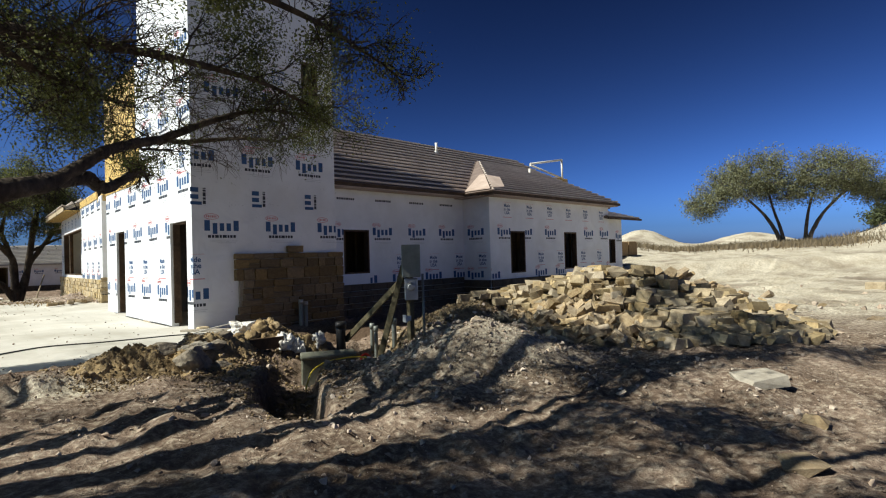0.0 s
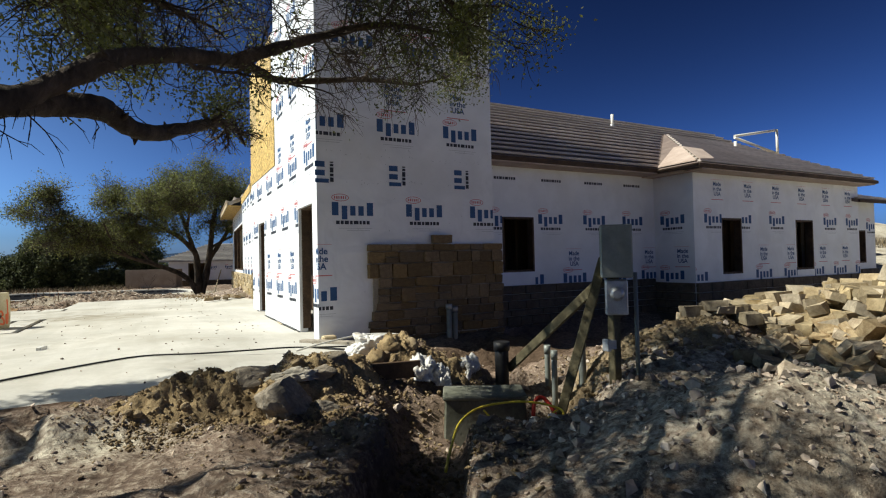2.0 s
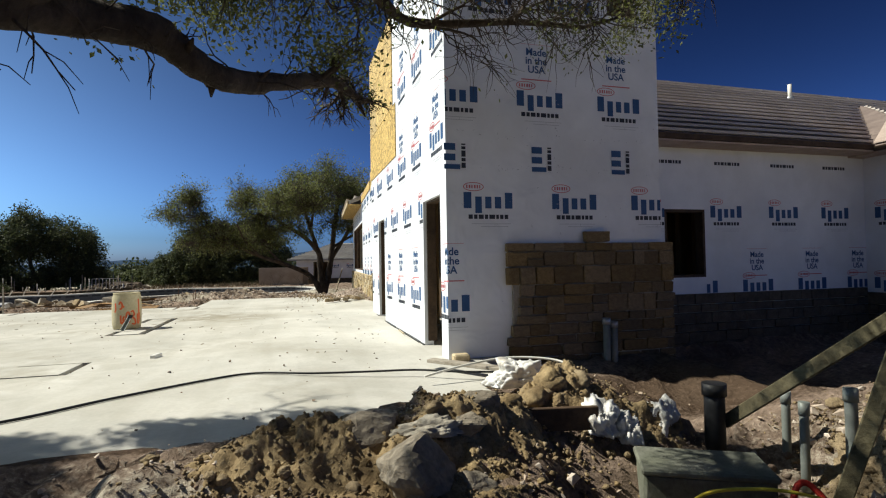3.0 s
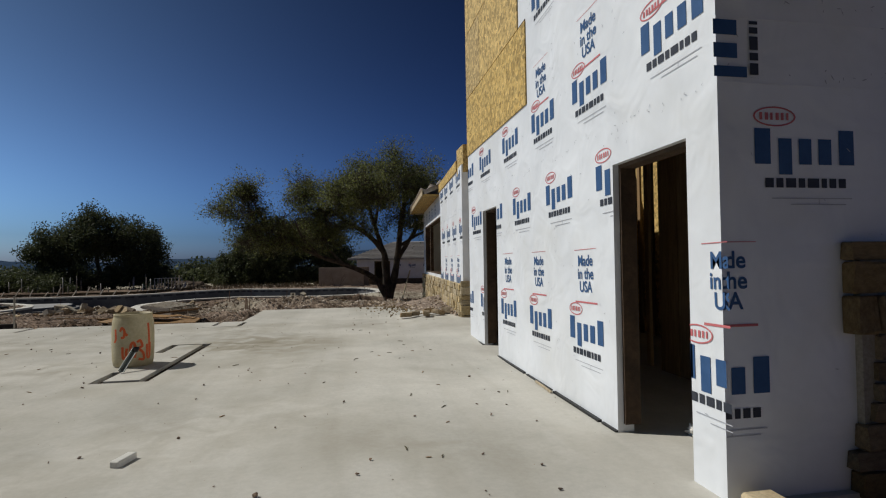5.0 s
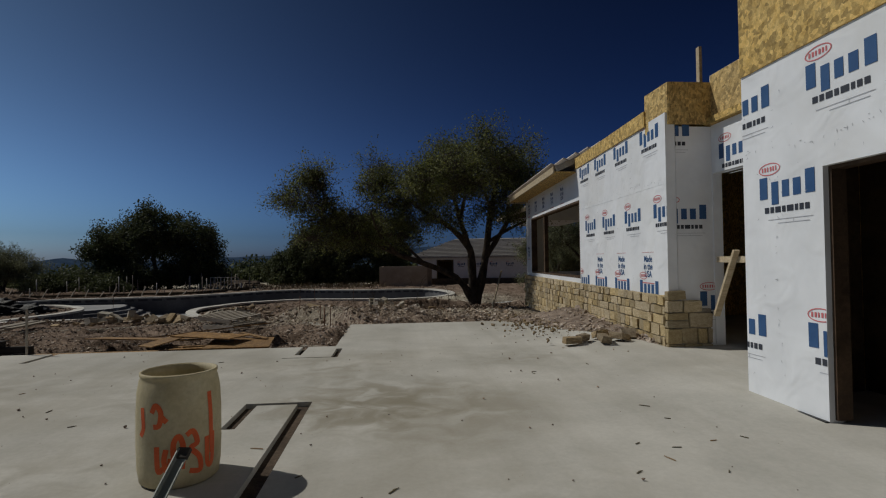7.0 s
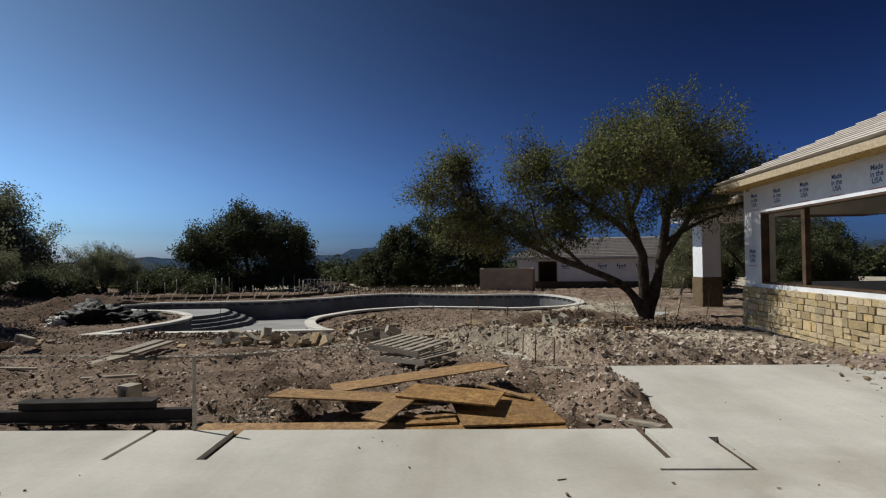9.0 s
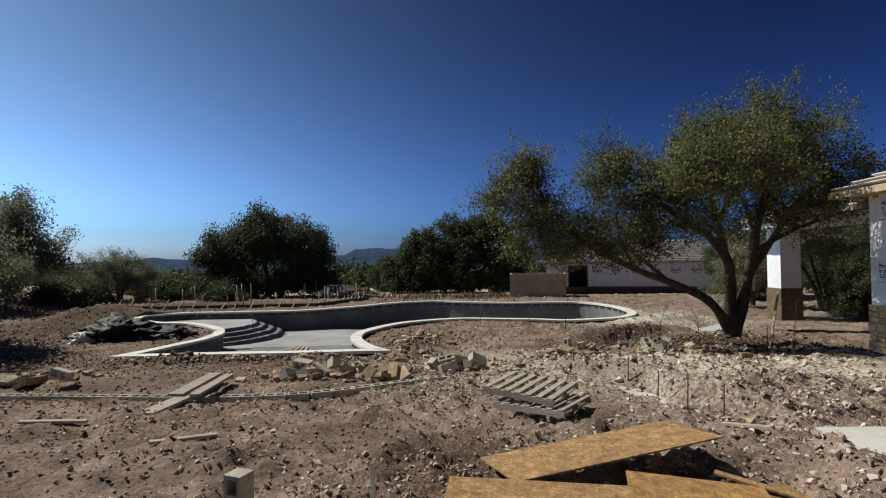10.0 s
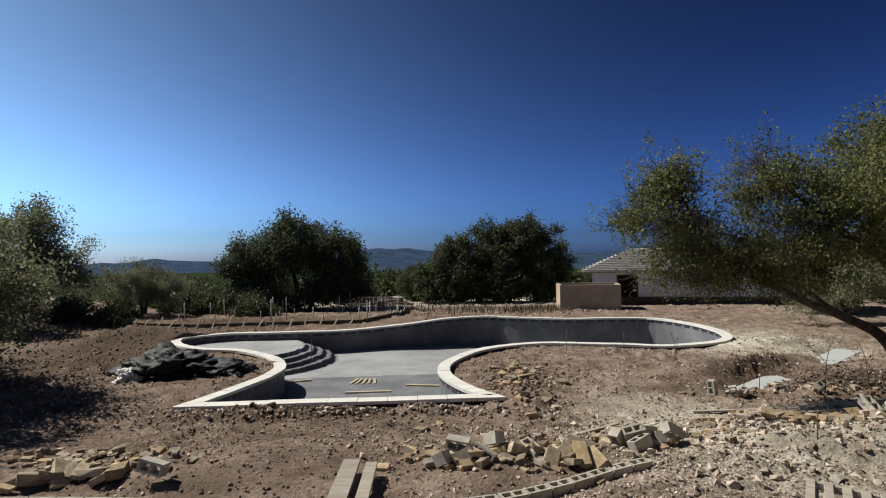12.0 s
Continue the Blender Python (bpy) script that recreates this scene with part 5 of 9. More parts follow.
def facing(key, u0, u1, z0, top, seed, out=0.0, edge=None, cell=(0.18, 0.5), pieces=STONES, rises=(0.13, 0.17, 0.21, 0.26)):
    """Rough ashlar on a wall: courses of stones of uneven size, each a piece of its own. top(u): where it ends; edge(z): its ragged side."""
    ob, fm, L = W[key]
    rg = random.Random(seed)
    zmax = max(top(u0 + (u1 - u0) * k / 20) for k in range(21))
    part("mortar_bed", boxes([(((u0 + u1) / 2 + 0.06, (z0 + zmax) / 2 - 0.12, 0.025 + out), (u1 - u0 - 0.14, zmax - z0 - 0.24, 0.05), fm)]), M_MORTAR, ob)
    z = z0
    while z < zmax - 0.06:
        h = rg.choice(rises)
        u = u0 if edge is None else u0 + edge(z)
        while u < u1 - 0.04:
            w = min(rg.uniform(*cell), u1 - u)
            if u1 - u - w < 0.08:
                w = u1 - u
            if z + h * 0.6 < top(u + w / 2):
                split = h > 0.2 and rg.random() < 0.3
                for zz, hh in (((z, h * 0.5), (z + h * 0.5, h * 0.5)) if split else ((z, h),)):
                    s = new("stone", rg.choice(pieces))
                    s.parent = ob
                    d = rg.uniform(0.075, 0.11)
                    s.matrix_basis = fm @ pose(u + w / 2, zz + hh / 2, d / 2 + out, 0, 0, rg.uniform(-1, 1)) @ Matrix.Diagonal((w - 0.014, hh - 0.014, d, 1))
            u += w
        z += h


facing("ts", 0.82, 3.62, -0.75, lambda u: 1.55 + (0.14 if 1.9 < u < 2.7 else 0), 1, edge=lambda z: 0.22 * abs(math.sin(z * 2.3)) if z < 0.9 else 0.03, pieces=BROWN)
facing("ww", 0.0, 11.49, -0.25, lambda u: 0.88 + 0.06 * math.sin(u * 4), 2, cell=(0.15, 0.36), rises=(0.12, 0.15, 0.19, 0.24))
facing("ws", -0.24, 0.5, -0.02, lambda u: 0.9 - 0.75 * max(0, u - 0.15), 3, cell=(0.15, 0.36), rises=(0.12, 0.15, 0.19, 0.24))

# footing strip below the wrap on the south side, faced in stone pieces that are hard to tell apart in the shade, which
# is also put into their dark colour
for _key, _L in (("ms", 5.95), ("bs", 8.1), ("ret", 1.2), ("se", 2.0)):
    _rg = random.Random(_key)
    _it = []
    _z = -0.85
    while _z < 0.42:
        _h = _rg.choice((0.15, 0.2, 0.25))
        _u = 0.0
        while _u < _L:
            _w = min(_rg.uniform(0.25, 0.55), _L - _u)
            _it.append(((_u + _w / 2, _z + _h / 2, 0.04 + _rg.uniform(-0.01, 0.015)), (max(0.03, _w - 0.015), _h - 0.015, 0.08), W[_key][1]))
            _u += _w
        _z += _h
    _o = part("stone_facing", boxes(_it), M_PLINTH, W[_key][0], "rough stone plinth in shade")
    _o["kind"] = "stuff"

# ---- the pool ----
pool = empty("pool", label="empty freeform swimming pool shell in grey gunite with pale stone coping", category="pool")
_line = []
for _i in range(len(POOL_LINE)):
    _a, _b = POOL_LINE[_i], POOL_LINE[(_i + 1) % len(POOL_LINE)]
    _n = max(1, round((_b - _a).length / 0.8))
    _line += [_a.lerp(_b, _k / _n) for _k in range(_n)]
_inl, _wl = offset_line(_line, 0.42), offset_line(_line, 0.36)
_nl = len(_line)
for _i in range(_nl):
    _j = (_i + 1) % _nl
    _g = 0.008
    _a, _b, _c, _d = _line[_i].lerp(_line[_j], _g), _line[_j].lerp(_line[_i], _g), _inl[_j].lerp(_inl[_i], _g), _inl[_i].lerp(_inl[_j], _g)
    _z0, _z1 = POOL_Z, POOL_Z + 0.09 + 0.006 * math.sin(_i * 5.1)
    _V = [Vector((q.x, q.y, z)) for z in (_z0, _z1) for q in (_a, _b, _c, _d)]
    mesh_ob("coping_stone", _V, [(0, 1, 2, 3), (7, 6, 5, 4), (0, 4, 5, 1), (1, 5, 6, 2), (2, 6, 7, 3), (3, 7, 4, 0)], M_COPING, pool)


def pool_floor(x, y):
    z = -1.50 - 0.10 * step(37.35, 37.45, y) - 0.25 * step(38, 46, y) - 0.75 * step(43, 52, y) * step(-14, -6, x) - 0.2 * step(-4, 2, x)
    r = np.hypot(x + 19.6, y - 46.4)
    for k in range(4):
        z = np.maximum(z, np.where(r < 3.3 + 0.42 * k, -1.12 - 0.17 * k, -9))
    return z + fbm(x, y, 0.8, 3) * 0.03


_px, _py = np.meshgrid(np.arange(-23.6, 4.6, 0.14), np.arange(34.2, 56.4, 0.14))
_pz = pool_floor(_px, _py)
_ny, _nx = _px.shape
_i = np.arange(_nx - 1)[None, :] + (np.arange(_ny - 1) * _nx)[:, None]
_fa = np.stack([_i, _i + 1, _i + 1 + _nx, _i + _nx], -1).reshape(-1, 4)
_keep = inside_pool(_px[:-1, :-1] + 0.07, _py[:-1, :-1] + 0.07, offset_line(POOL_LINE, 0.1)).ravel()
_o = new("pool_floor", big_mesh("pool_floor", np.stack([_px, _py, _pz], -1).reshape(-1, 3), _fa[_keep], M_PLASTER))
_o.parent = pool
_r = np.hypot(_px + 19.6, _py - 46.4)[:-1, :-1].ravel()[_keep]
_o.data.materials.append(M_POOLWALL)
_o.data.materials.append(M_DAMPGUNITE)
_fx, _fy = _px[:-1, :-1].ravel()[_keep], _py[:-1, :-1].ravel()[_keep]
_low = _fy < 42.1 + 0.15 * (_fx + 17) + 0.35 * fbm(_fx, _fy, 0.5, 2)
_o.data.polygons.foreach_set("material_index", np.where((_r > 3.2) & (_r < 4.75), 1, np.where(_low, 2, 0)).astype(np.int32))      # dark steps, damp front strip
_V = [Vector((q.x, q.y, z)) for q in _wl for z in (POOL_Z, -3.4)] + [Vector((q.x, q.y, z)) for q in _line for z in (POOL_Z, -3.4)]
_F = [(2 * i, 2 * ((i + 1) % _nl), 2 * ((i + 1) % _nl) + 1, 2 * i + 1) for i in range(_nl)]
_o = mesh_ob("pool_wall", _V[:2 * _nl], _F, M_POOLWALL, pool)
for _i in range(0, _nl, 1):       # dark waterline tiles under the coping
    _j = (_i + 1) % _nl
    _a, _b = _wl[_i].lerp(_wl[_j], 0.12), _wl[_i].lerp(_wl[_j], 0.80)
    _nv = Vector((_b.y - _a.y, -(_b.x - _a.x), 0)).normalized() * 0.012
    _V = [Vector((q.x, q.y, z)) for z in (POOL_Z - 0.17, POOL_Z - 0.02) for q in (_a, _b, _b + _nv, _a + _nv)]
    mesh_ob("waterline_tile", _V, [(0, 1, 2, 3), (7, 6, 5, 4), (0, 4, 5, 1), (1, 5, 6, 2), (2, 6, 7, 3), (3, 7, 4, 0)], M_TILE, pool)
for _x, _y, _a in ((-12.0, 39.6, 4), (-10.0, 40.6, -8), (-16.2, 40.0, 2), (-15.4, 41.6, 25)):
    _t = tagged(new("timber_offcut"), "pale timber offcut lying on the pool floor", "timber")
    part("board", boxes([((0, 0, 0.03), (1.6, 0.12, 0.045), Matrix.Translation((_x, _y, float(pool_floor(np.array(_x), np.array(_y))))) @ pose(0, 0, 0, 0, 0, _a))], 0.004), M_WOOD, _t)
_t = tagged(new("timber_stack"), "short pale boards fanned on the pool floor", "timber")
for _k in range(5):
    part("board", boxes([((0, 0, 0.03), (0.9, 0.10, 0.04), Matrix.Translation((-12.9 + 0.2 * _k, 41.6, float(pool_floor(np.array(-12.6), np.array(41.6))))) @ pose(0, 0, 0, 0, 0, 80 + 5 * _k))], 0.004), M_WOOD, _t)

# ---- stones: the heap beside the building ----
heap = empty("stone_heap", label="heap of broken tan building stone on pale spoil", category="stone heap")
_rg = random.Random(11)
_done = 0
_placed = []
while _done < 1900:
    _a, _r = _rg.uniform(0, 6.283), math.sqrt(_rg.random())
    _x, _y = 9.45 + 2.1 * _r * math.cos(_a) + 0.75 * _r * math.sin(_a), 4.9 - 3.2 * _r * math.sin(_a) + 0.35 * _r * math.cos(_a)
    if _y > 6.2 and _x < 8.0 + 0.3 * math.sin(_y * 5):
        continue
    _placed.append((_x, _y, _rg.uniform(0.15, 0.33), (1 - _r * _r) * _rg.random() * (0.8 + 0.6 * noise.noise((_x * 0.9, _y * 0.9, 3)))))
    _done += 1
_placed.sort(key=lambda q: math.hypot(q[0] - 7, q[1] - 5))
for _k, (_x, _y, _sz, _lift) in enumerate(_placed[:300]):
    _o = new("stone", _rg.choice(BLOCKS))
    _o.parent = heap
    _o.matrix_basis = pose(_x, _y, ground_at(_x, _y) + 0.1 * _sz + 0.55 * _lift, _rg.uniform(-60, 60), _rg.uniform(-50, 50), _rg.uniform(0, 360)) @ Matrix.Diagonal((_sz * 1.25, _sz, _sz * _rg.uniform(0.6, 1.0), 1))
_p = np.array([(q[0], q[1], ground_at(q[0], q[1]) + 0.55 * q[3]) for q in _placed[300:]])
_o = scatter("stones_behind", BLOCKS, _p, np.array([q[2] for q in _placed[300:]]) * 1.15, M_HEAP, 3)
_o.parent = heap
_o["kind"] = "stuff"
heap2 = empty("rubble_heap", label="far heap of pale limestone rubble", category="stone heap")
_p = [(15.8 + 3.2 * _rg.gauss(0, 0.5), 6.6 + 1.8 * _rg.gauss(0, 0.5)) for _ in range(230)]
for _x, _y in _p:
    _o = new("stone", _rg.choice(BLOCKS))
    _o.parent = heap2
    _s = _rg.uniform(0.15, 0.45)
    _d = math.hypot((_x - 15.8) / 3.4, (_y - 6.6) / 2)
    _o.matrix_basis = pose(_x, _y, ground_at(_x, _y) + 0.05 + 0.7 * max(0, 1 - _d) * _rg.random(), _rg.uniform(-40, 40), _rg.uniform(-40, 40), _rg.uniform(0, 360)) @ Matrix.Diagonal((_s * 1.2, _s, _s * 0.8, 1))


def weathered_rock(seed):
    """A lump with broken planes, pits and dirt-worn edges."""
    bm = bmesh.new()
    bmesh.ops.create_icosphere(bm, subdivisions=4, radius=1.0)
    rg = random.Random(seed)
    cuts = [(Vector((rg.gauss(0, 1), rg.gauss(0, 1), rg.gauss(0, 1))).normalized(), rg.uniform(0.5, 0.85)) for _ in range(16)]
    for v in bm.verts:
        p = v.co.normalized()
        q = min([1.0] + [d / max(0.05, p.dot(n)) for n, d in cuts if p.dot(n) > 0.05])
        q += 0.07 * noise.noise(p * 2.6 + Vector((seed, 0, 0))) + 0.045 * abs(noise.noise(p * 6.5 + Vector((0, seed, 0)))) + 0.025 * noise.noise(p * 15)
        v.co = Vector((p.x * q * 0.6, p.y * q * 0.5, p.z * q * 0.42))
    me = bpy.data.meshes.new("grey_boulder")
    bm.to_mesh(me)
    bm.free()
    return me


def boulder(x, y, s, seed, up=0.12, label="rough pale limestone boulder lying on the soil", flat=1.0, tilt=20):
    rg = random.Random(seed)
    o = new("boulder", ROCKS[seed % 8])
    o.matrix_basis = pose(x, y, ground_at(x, y) + up * s, rg.uniform(-tilt, tilt), rg.uniform(-tilt, tilt), rg.uniform(0, 360)) @ Matrix.Diagonal((s * rg.uniform(0.9, 1.3), s, s * rg.uniform(0.7, 1.0) * flat, 1))
    return tagged(o, label, "rock", group="boulders on the site")


for _k, (_x, _y, _s) in enumerate(((2.66, 7.66, 0.62), (3.3, 8.3, 0.26), (3.15, 8.05, 0.30), (2.42, 8.12, 0.46), (1.75, 8.3, 0.16), (4.35, 9.6, 0.2), (4.9, 9.9, 0.2), (5.3, 9.6, 0.2), (3.0, 7.6, 0.26), (0.0, 8.40, 0.34),
                                   (4.7, 7.05, 0.35), (4.1, 6.5, 0.22), (5.1, 4.6, 0.22), (6.3, 1.65, 0.62), (5.4, 1.0, 0.3), (4.3, 0.9, 0.35), (14.6, 3.3, 0.6), (13.2, 1.4, 0.3), (17.5, 3.0, 0.4), (6.6, 3.3, 0.3),
                                   (-2.1, 31.6, 0.35), (-1.2, 26.2, 0.28), (-1.0, 25.5, 0.22), (-0.7, 24.9, 0.22), (-0.6, 22.6, 0.26), (-7.0, 33.6, 0.4), (-9.6, 32.6, 0.35), (-9.2, 33.0, 0.3), (-15.0, 30.6, 0.45), (-6.9, 39.5, 0.6), (-7.4, 38.2, 0.5))):
    _o = boulder(_x, _y, _s, 70 + _k, flat=0.4 if _k == 13 else 1.0)
    if _k == 13:
        _o.data = BLOCKS[3].copy()
        _o.data.materials.clear()
        _o.data.materials.append(M_CMU)
        _o["label"] = "flat whitish limestone slab lying on the soil"
        _o.matrix_basis = pose(_x, _y, ground_at(_x, _y) + 0.03, 3, -3, -35) @ Matrix.Diagonal((0.56, 0.50, 0.26, 1))
    if _k in (0, 1, 2, 3, 8, 9):
        _o.data = weathered_rock(300 + _k)
        _o.data.materials.clear()
        _o.data.materials.append(M_GREYROCK)
        _o["label"] = "rough grey limestone boulder in the spoil by the slab"
for _k, (_x, _y, _s) in enumerate(((3.05, 21.45, 0.26), (3.3, 21.6, 0.22), (3.55, 21.3, 0.32), (3.85, 21.4, 0.28), (4.1, 21.6, 0.22), (3.65, 21.75, 0.26))):
    _o = new("facing_stone", BLOCKS[_k])
    _o.matrix_basis = pose(_x, _y, 0.09 + float(slab_z(_x, _y)), 4 * _k, 0, 40 * _k) @ Matrix.Diagonal((_s * 1.2, _s, 0.28, 1))
    tagged(_o, "loose tan facing stone lying on the slab", "stone", group="loose facing stones")

# soil washed and tipped over the slab along the wing's foot
_dy, _dt = np.meshgrid(np.arange(20.95, 25.6, 0.06), np.linspace(0, 1, 34))
_in = 4.33 + 0.059 * (_dy - 20.7)
_wd = np.interp(_dy, (20.9, 21.6, 22.6, 23.8, 25.6), (0.10, 0.30, 0.75, 1.7, 2.5)) * (0.85 + 0.7 * fbm(_dy, _dy * 0 + 3, 1.4, 3))
_dx = _in - _dt * _wd
_dz = (0.12 + 0.10 * step(22.5, 25.0, _dy)) * (1 - _dt) ** 1.5 * (0.55 + 1.3 * np.abs(fbm(_dx, _dy, 2.4, 3)) * 2) + 0.05 * fbm(_dx, _dy, 7.0, 2) * (1 - _dt) - 0.012 * step(0.85, 1.0, _dt) + slab_z(_dx, _dy) + 0.004
_n1, _n2 = _dx.shape
_i = np.arange(_n2 - 1)[None, :] + (np.arange(_n1 - 1) * _n2)[:, None]
drift = new("soil_drift", big_mesh("soil_drift", np.stack([_dx, _dy, _dz], -1).reshape(-1, 3), np.stack([_i, _i + 1, _i + 1 + _n2, _i + _n2], -1).reshape(-1, 4), M_CLOD, smooth=True))
_dr = np.random.default_rng(72)
_at = _dr.choice(_dx.size, 1500)
_loose = scatter("drift_crumbs", CRUMBS, np.stack([_dx.ravel()[_at], _dy.ravel()[_at], _dz.ravel()[_at]], -1), 0.012 + 0.10 * _dr.random(1500) ** 5, M_PEBBLE, 44)
tagged(_loose, "small stones and crumbs lying on the drifted soil", "debris", kind="stuff")
tagged(drift, "brown soil drifted over the slab along the stone base", "soil", kind="stuff")

# gravel and clods
_rg2 = np.random.default_rng(21)


def strew(n, x0, x1, y0, y1, lo, hi, seed, shapes=None, centre=None, spread=None, power=3.0, patchy=True):
    rg = np.random.default_rng(seed)
    if centre is None:
        x, y = rg.uniform(x0, x1, n), rg.uniform(y0, y1, n)
    else:
        x, y = rg.normal(centre[0], spread[0], n), rg.normal(centre[1], spread[1], n)
    on = ((x > -20) & (x < 4.35) & (y > 8.28 + 0.32 * (x > 1.1) + 1.2 * (x > 2.95)) & (y < 22.25)) | ((x > -0.3) & (x < 4.4) & (y > 20) & (y < 25.35)) | (x > 3.9) & (y > 11.2) & (y < 32.3) & ((x > 4.2) | (y < 18.4))
    on |= inside_pool(x, y, POOL_LINE)
    if centre is None and patchy:
        on |= fbm(x + 90, y + 40, 0.5, 3) + 0.5 * fbm(x, y, 1.7, 2) < rg.uniform(-0.08, 0.26, len(x))
    x, y = x[~on], y[~on]
    z, c = land(x, y)
    lump = lumps(x, y)
    s = lo + (hi - lo) * rg.random(len(x)) ** power
    return np.stack([x, y, z + lump], -1), s


_sets = [strew(380, 0, 0, 0, 0, 0.02, 0.14, 40, power=4, centre=(-1.15, 24.1), spread=(0.3, 0.9)), strew(22000, -2, 10, -1, 8.6, 0.010, 0.095, 1, power=9), strew(1800, 0, 0, 0, 0, 0.01, 0.09, 17, power=5, centre=(5.1, 4.3), spread=(0.9, 0.6)), strew(60000, -14, 3, 22.3, 33, 0.014, 0.12, 2, power=6), strew(42000, -26, 6, 32, 44, 0.02, 0.16, 3, power=6),
         strew(1350, 0, 0, 0, 0, 0.02, 0.23, 4, power=4.5, centre=(2.4, 27.6), spread=(1.3, 1.0)), strew(1050, 0, 0, 0, 0, 0.02, 0.18, 5, power=4.5, centre=(-0.6, 26.0), spread=(0.9, 1.6)),
         strew(500, 0, 0, 0, 0, 0.012, 0.08, 6, power=4.5, centre=(2.6, 8.2), spread=(0.8, 0.45)), strew(400, 0, 0, 0, 0, 0.012, 0.08, 7, power=4.5, centre=(4.8, 9.6), spread=(0.6, 0.5)),
         strew(2200, 9, 26, -4, 11, 0.04, 0.3, 8, power=4), strew(2250, 0, 0, 0, 0, 0.02, 0.25, 9, power=4.5, centre=(-1.5, 30.6), spread=(3.0, 1.2)), strew(1350, 0, 0, 0, 0, 0.02, 0.23, 10, power=4.5, centre=(3.5, 33), spread=(1.5, 2.5)),
         strew(1350, 0, 0, 0, 0, 0.02, 0.18, 12, power=4.5, centre=(-7.5, 30.8), spread=(1.8, 0.6)), strew(1800, 0, 0, 0, 0, 0.02, 0.18, 13, power=4.5, centre=(6.0, 5.8), spread=(1.2, 1.2)), strew(1500, -16, 4, 56, 62, 0.05, 0.3, 14, power=4),
         strew(750, 0, 0, 0, 0, 0.02, 0.27, 15, power=4.5, centre=(-12, 34.1), spread=(3, 0.3)), strew(1500, -26, -15, 30, 50, 0.03, 0.2, 16, power=4)]
gravel = scatter("gravel", CRUMBS, np.concatenate([s[0] for s in _sets]), 0.80 * np.concatenate([s[1] for s in _sets]), M_PEBBLE, 31)
tagged(gravel, "loose stones and clods strewn over the churned soil", "gravel", kind="stuff")
_sets = [strew(14000, -2, 9, -1, 8.6, 0.010, 0.055, 61, power=6, patchy=False), strew(28000, -15, 3, 22.3, 33, 0.015, 0.10, 62, power=5, patchy=False), strew(20000, -26, 8, 32, 46, 0.025, 0.15, 63, power=5, patchy=False),
         strew(6000, -34, -19, 34, 54, 0.04, 0.25, 64, power=4, patchy=False), strew(1500, 0, 0, 0, 0, 0.02, 0.2, 65, power=4, centre=(-13, 34.1), spread=(2.2, 0.35)), strew(1200, 0, 0, 0, 0, 0.02, 0.22, 66, power=4, centre=(-7, 37.5), spread=(0.7, 1.6)),
         strew(300, 0, 0, 0, 0, 0.02, 0.08, 67, power=4, centre=(5.1, 4.3), spread=(0.9, 0.6)), strew(1200, 0, 0, 0, 0, 0.02, 0.16, 68, power=4, centre=(7.4, 7.2), spread=(0.9, 0.5))]
_sets2 = [strew(260, 0, 0, 0, 0, 0.06, 0.26, 71, power=1.6, centre=(-8.0, 30.1), spread=(0.9, 0.3)), strew(240, 0, 0, 0, 0, 0.06, 0.26, 72, power=1.6, centre=(-5.4, 31.2), spread=(0.8, 0.3)), strew(260, 0, 0, 0, 0, 0.06, 0.28, 73, power=1.6, centre=(-0.8, 32.0), spread=(1.1, 0.4)),
         strew(160, 0, 0, 0, 0, 0.06, 0.24, 74, power=1.6, centre=(-15.3, 30.2), spread=(1.0, 0.3)), strew(200, 0, 0, 0, 0, 0.05, 0.22, 75, power=1.8, centre=(-3.1, 32.0), spread=(0.6, 0.4)), strew(200, 0, 0, 0, 0, 0.05, 0.22, 76, power=1.8, centre=(0.5, 36.2), spread=(1.4, 0.3)), strew(150, 0, 0, 0, 0, 0.06, 0.3, 77, power=1.8, centre=(-7.0, 37.6), spread=(0.5, 1.3))]
_grit = strew(2200, 0, 0, 0, 0, 0.01, 0.06, 91, power=3, centre=(-5.75, 23.15), spread=(0.22, 0.34))
grit = tagged(scatter("grey_grit", CRUMBS, *_grit, M_GREYROCK, 39), "spilled grey crushed stone beside the board pile", "crushed stone", kind="stuff")
rubble = scatter("rubble", BLOCKS, np.concatenate([s[0] for s in _sets2]), np.concatenate([s[1] for s in _sets2]), M_RUBBLE, 37)
tagged(rubble, "broken brown stone rubble dumped in low heaps", "rubble", kind="stuff")
_lit = strew(3500, 0, 0, 0, 0, 0.03, 0.14, 69, power=3, centre=(3.6, 36.6), spread=(1.5, 1.3))
_pale = [strew(2600, 0, 0, 0, 0, 0.02, 0.16, 101, power=4, centre=(-3.1, 31.7), spread=(0.55, 0.35)), strew(2600, 0, 0, 0, 0, 0.02, 0.13, 102, power=4, centre=(-4.9, 29.9), spread=(1.1, 0.5)), strew(1500, 0, 0, 0, 0, 0.02, 0.11, 103, power=4, centre=(-6.5, 28.6), spread=(1.6, 0.25))]
pale = scatter("crushed_stone", CRUMBS, np.concatenate([q[0] for q in _pale]), 0.6 * np.concatenate([q[1] for q in _pale]), M_PEBBLE, 43)
tagged(pale, "pale crushed stone tipped in a low heap", "crushed stone", kind="stuff")
litter = scatter("leaf_litter", CRUMBS, *_lit, M_CUTSOIL, 36)
tagged(litter, "dark crumbly leaf litter under the oak", "leaf litter", kind="stuff")
clods = scatter("clods", CRUMBS, np.concatenate([s[0] for s in _sets]), 0.8 * np.concatenate([s[1] for s in _sets]), M_CLOD, 35)
clods.data.polygons.foreach_set("use_smooth", [True] * len(clods.data.polygons))
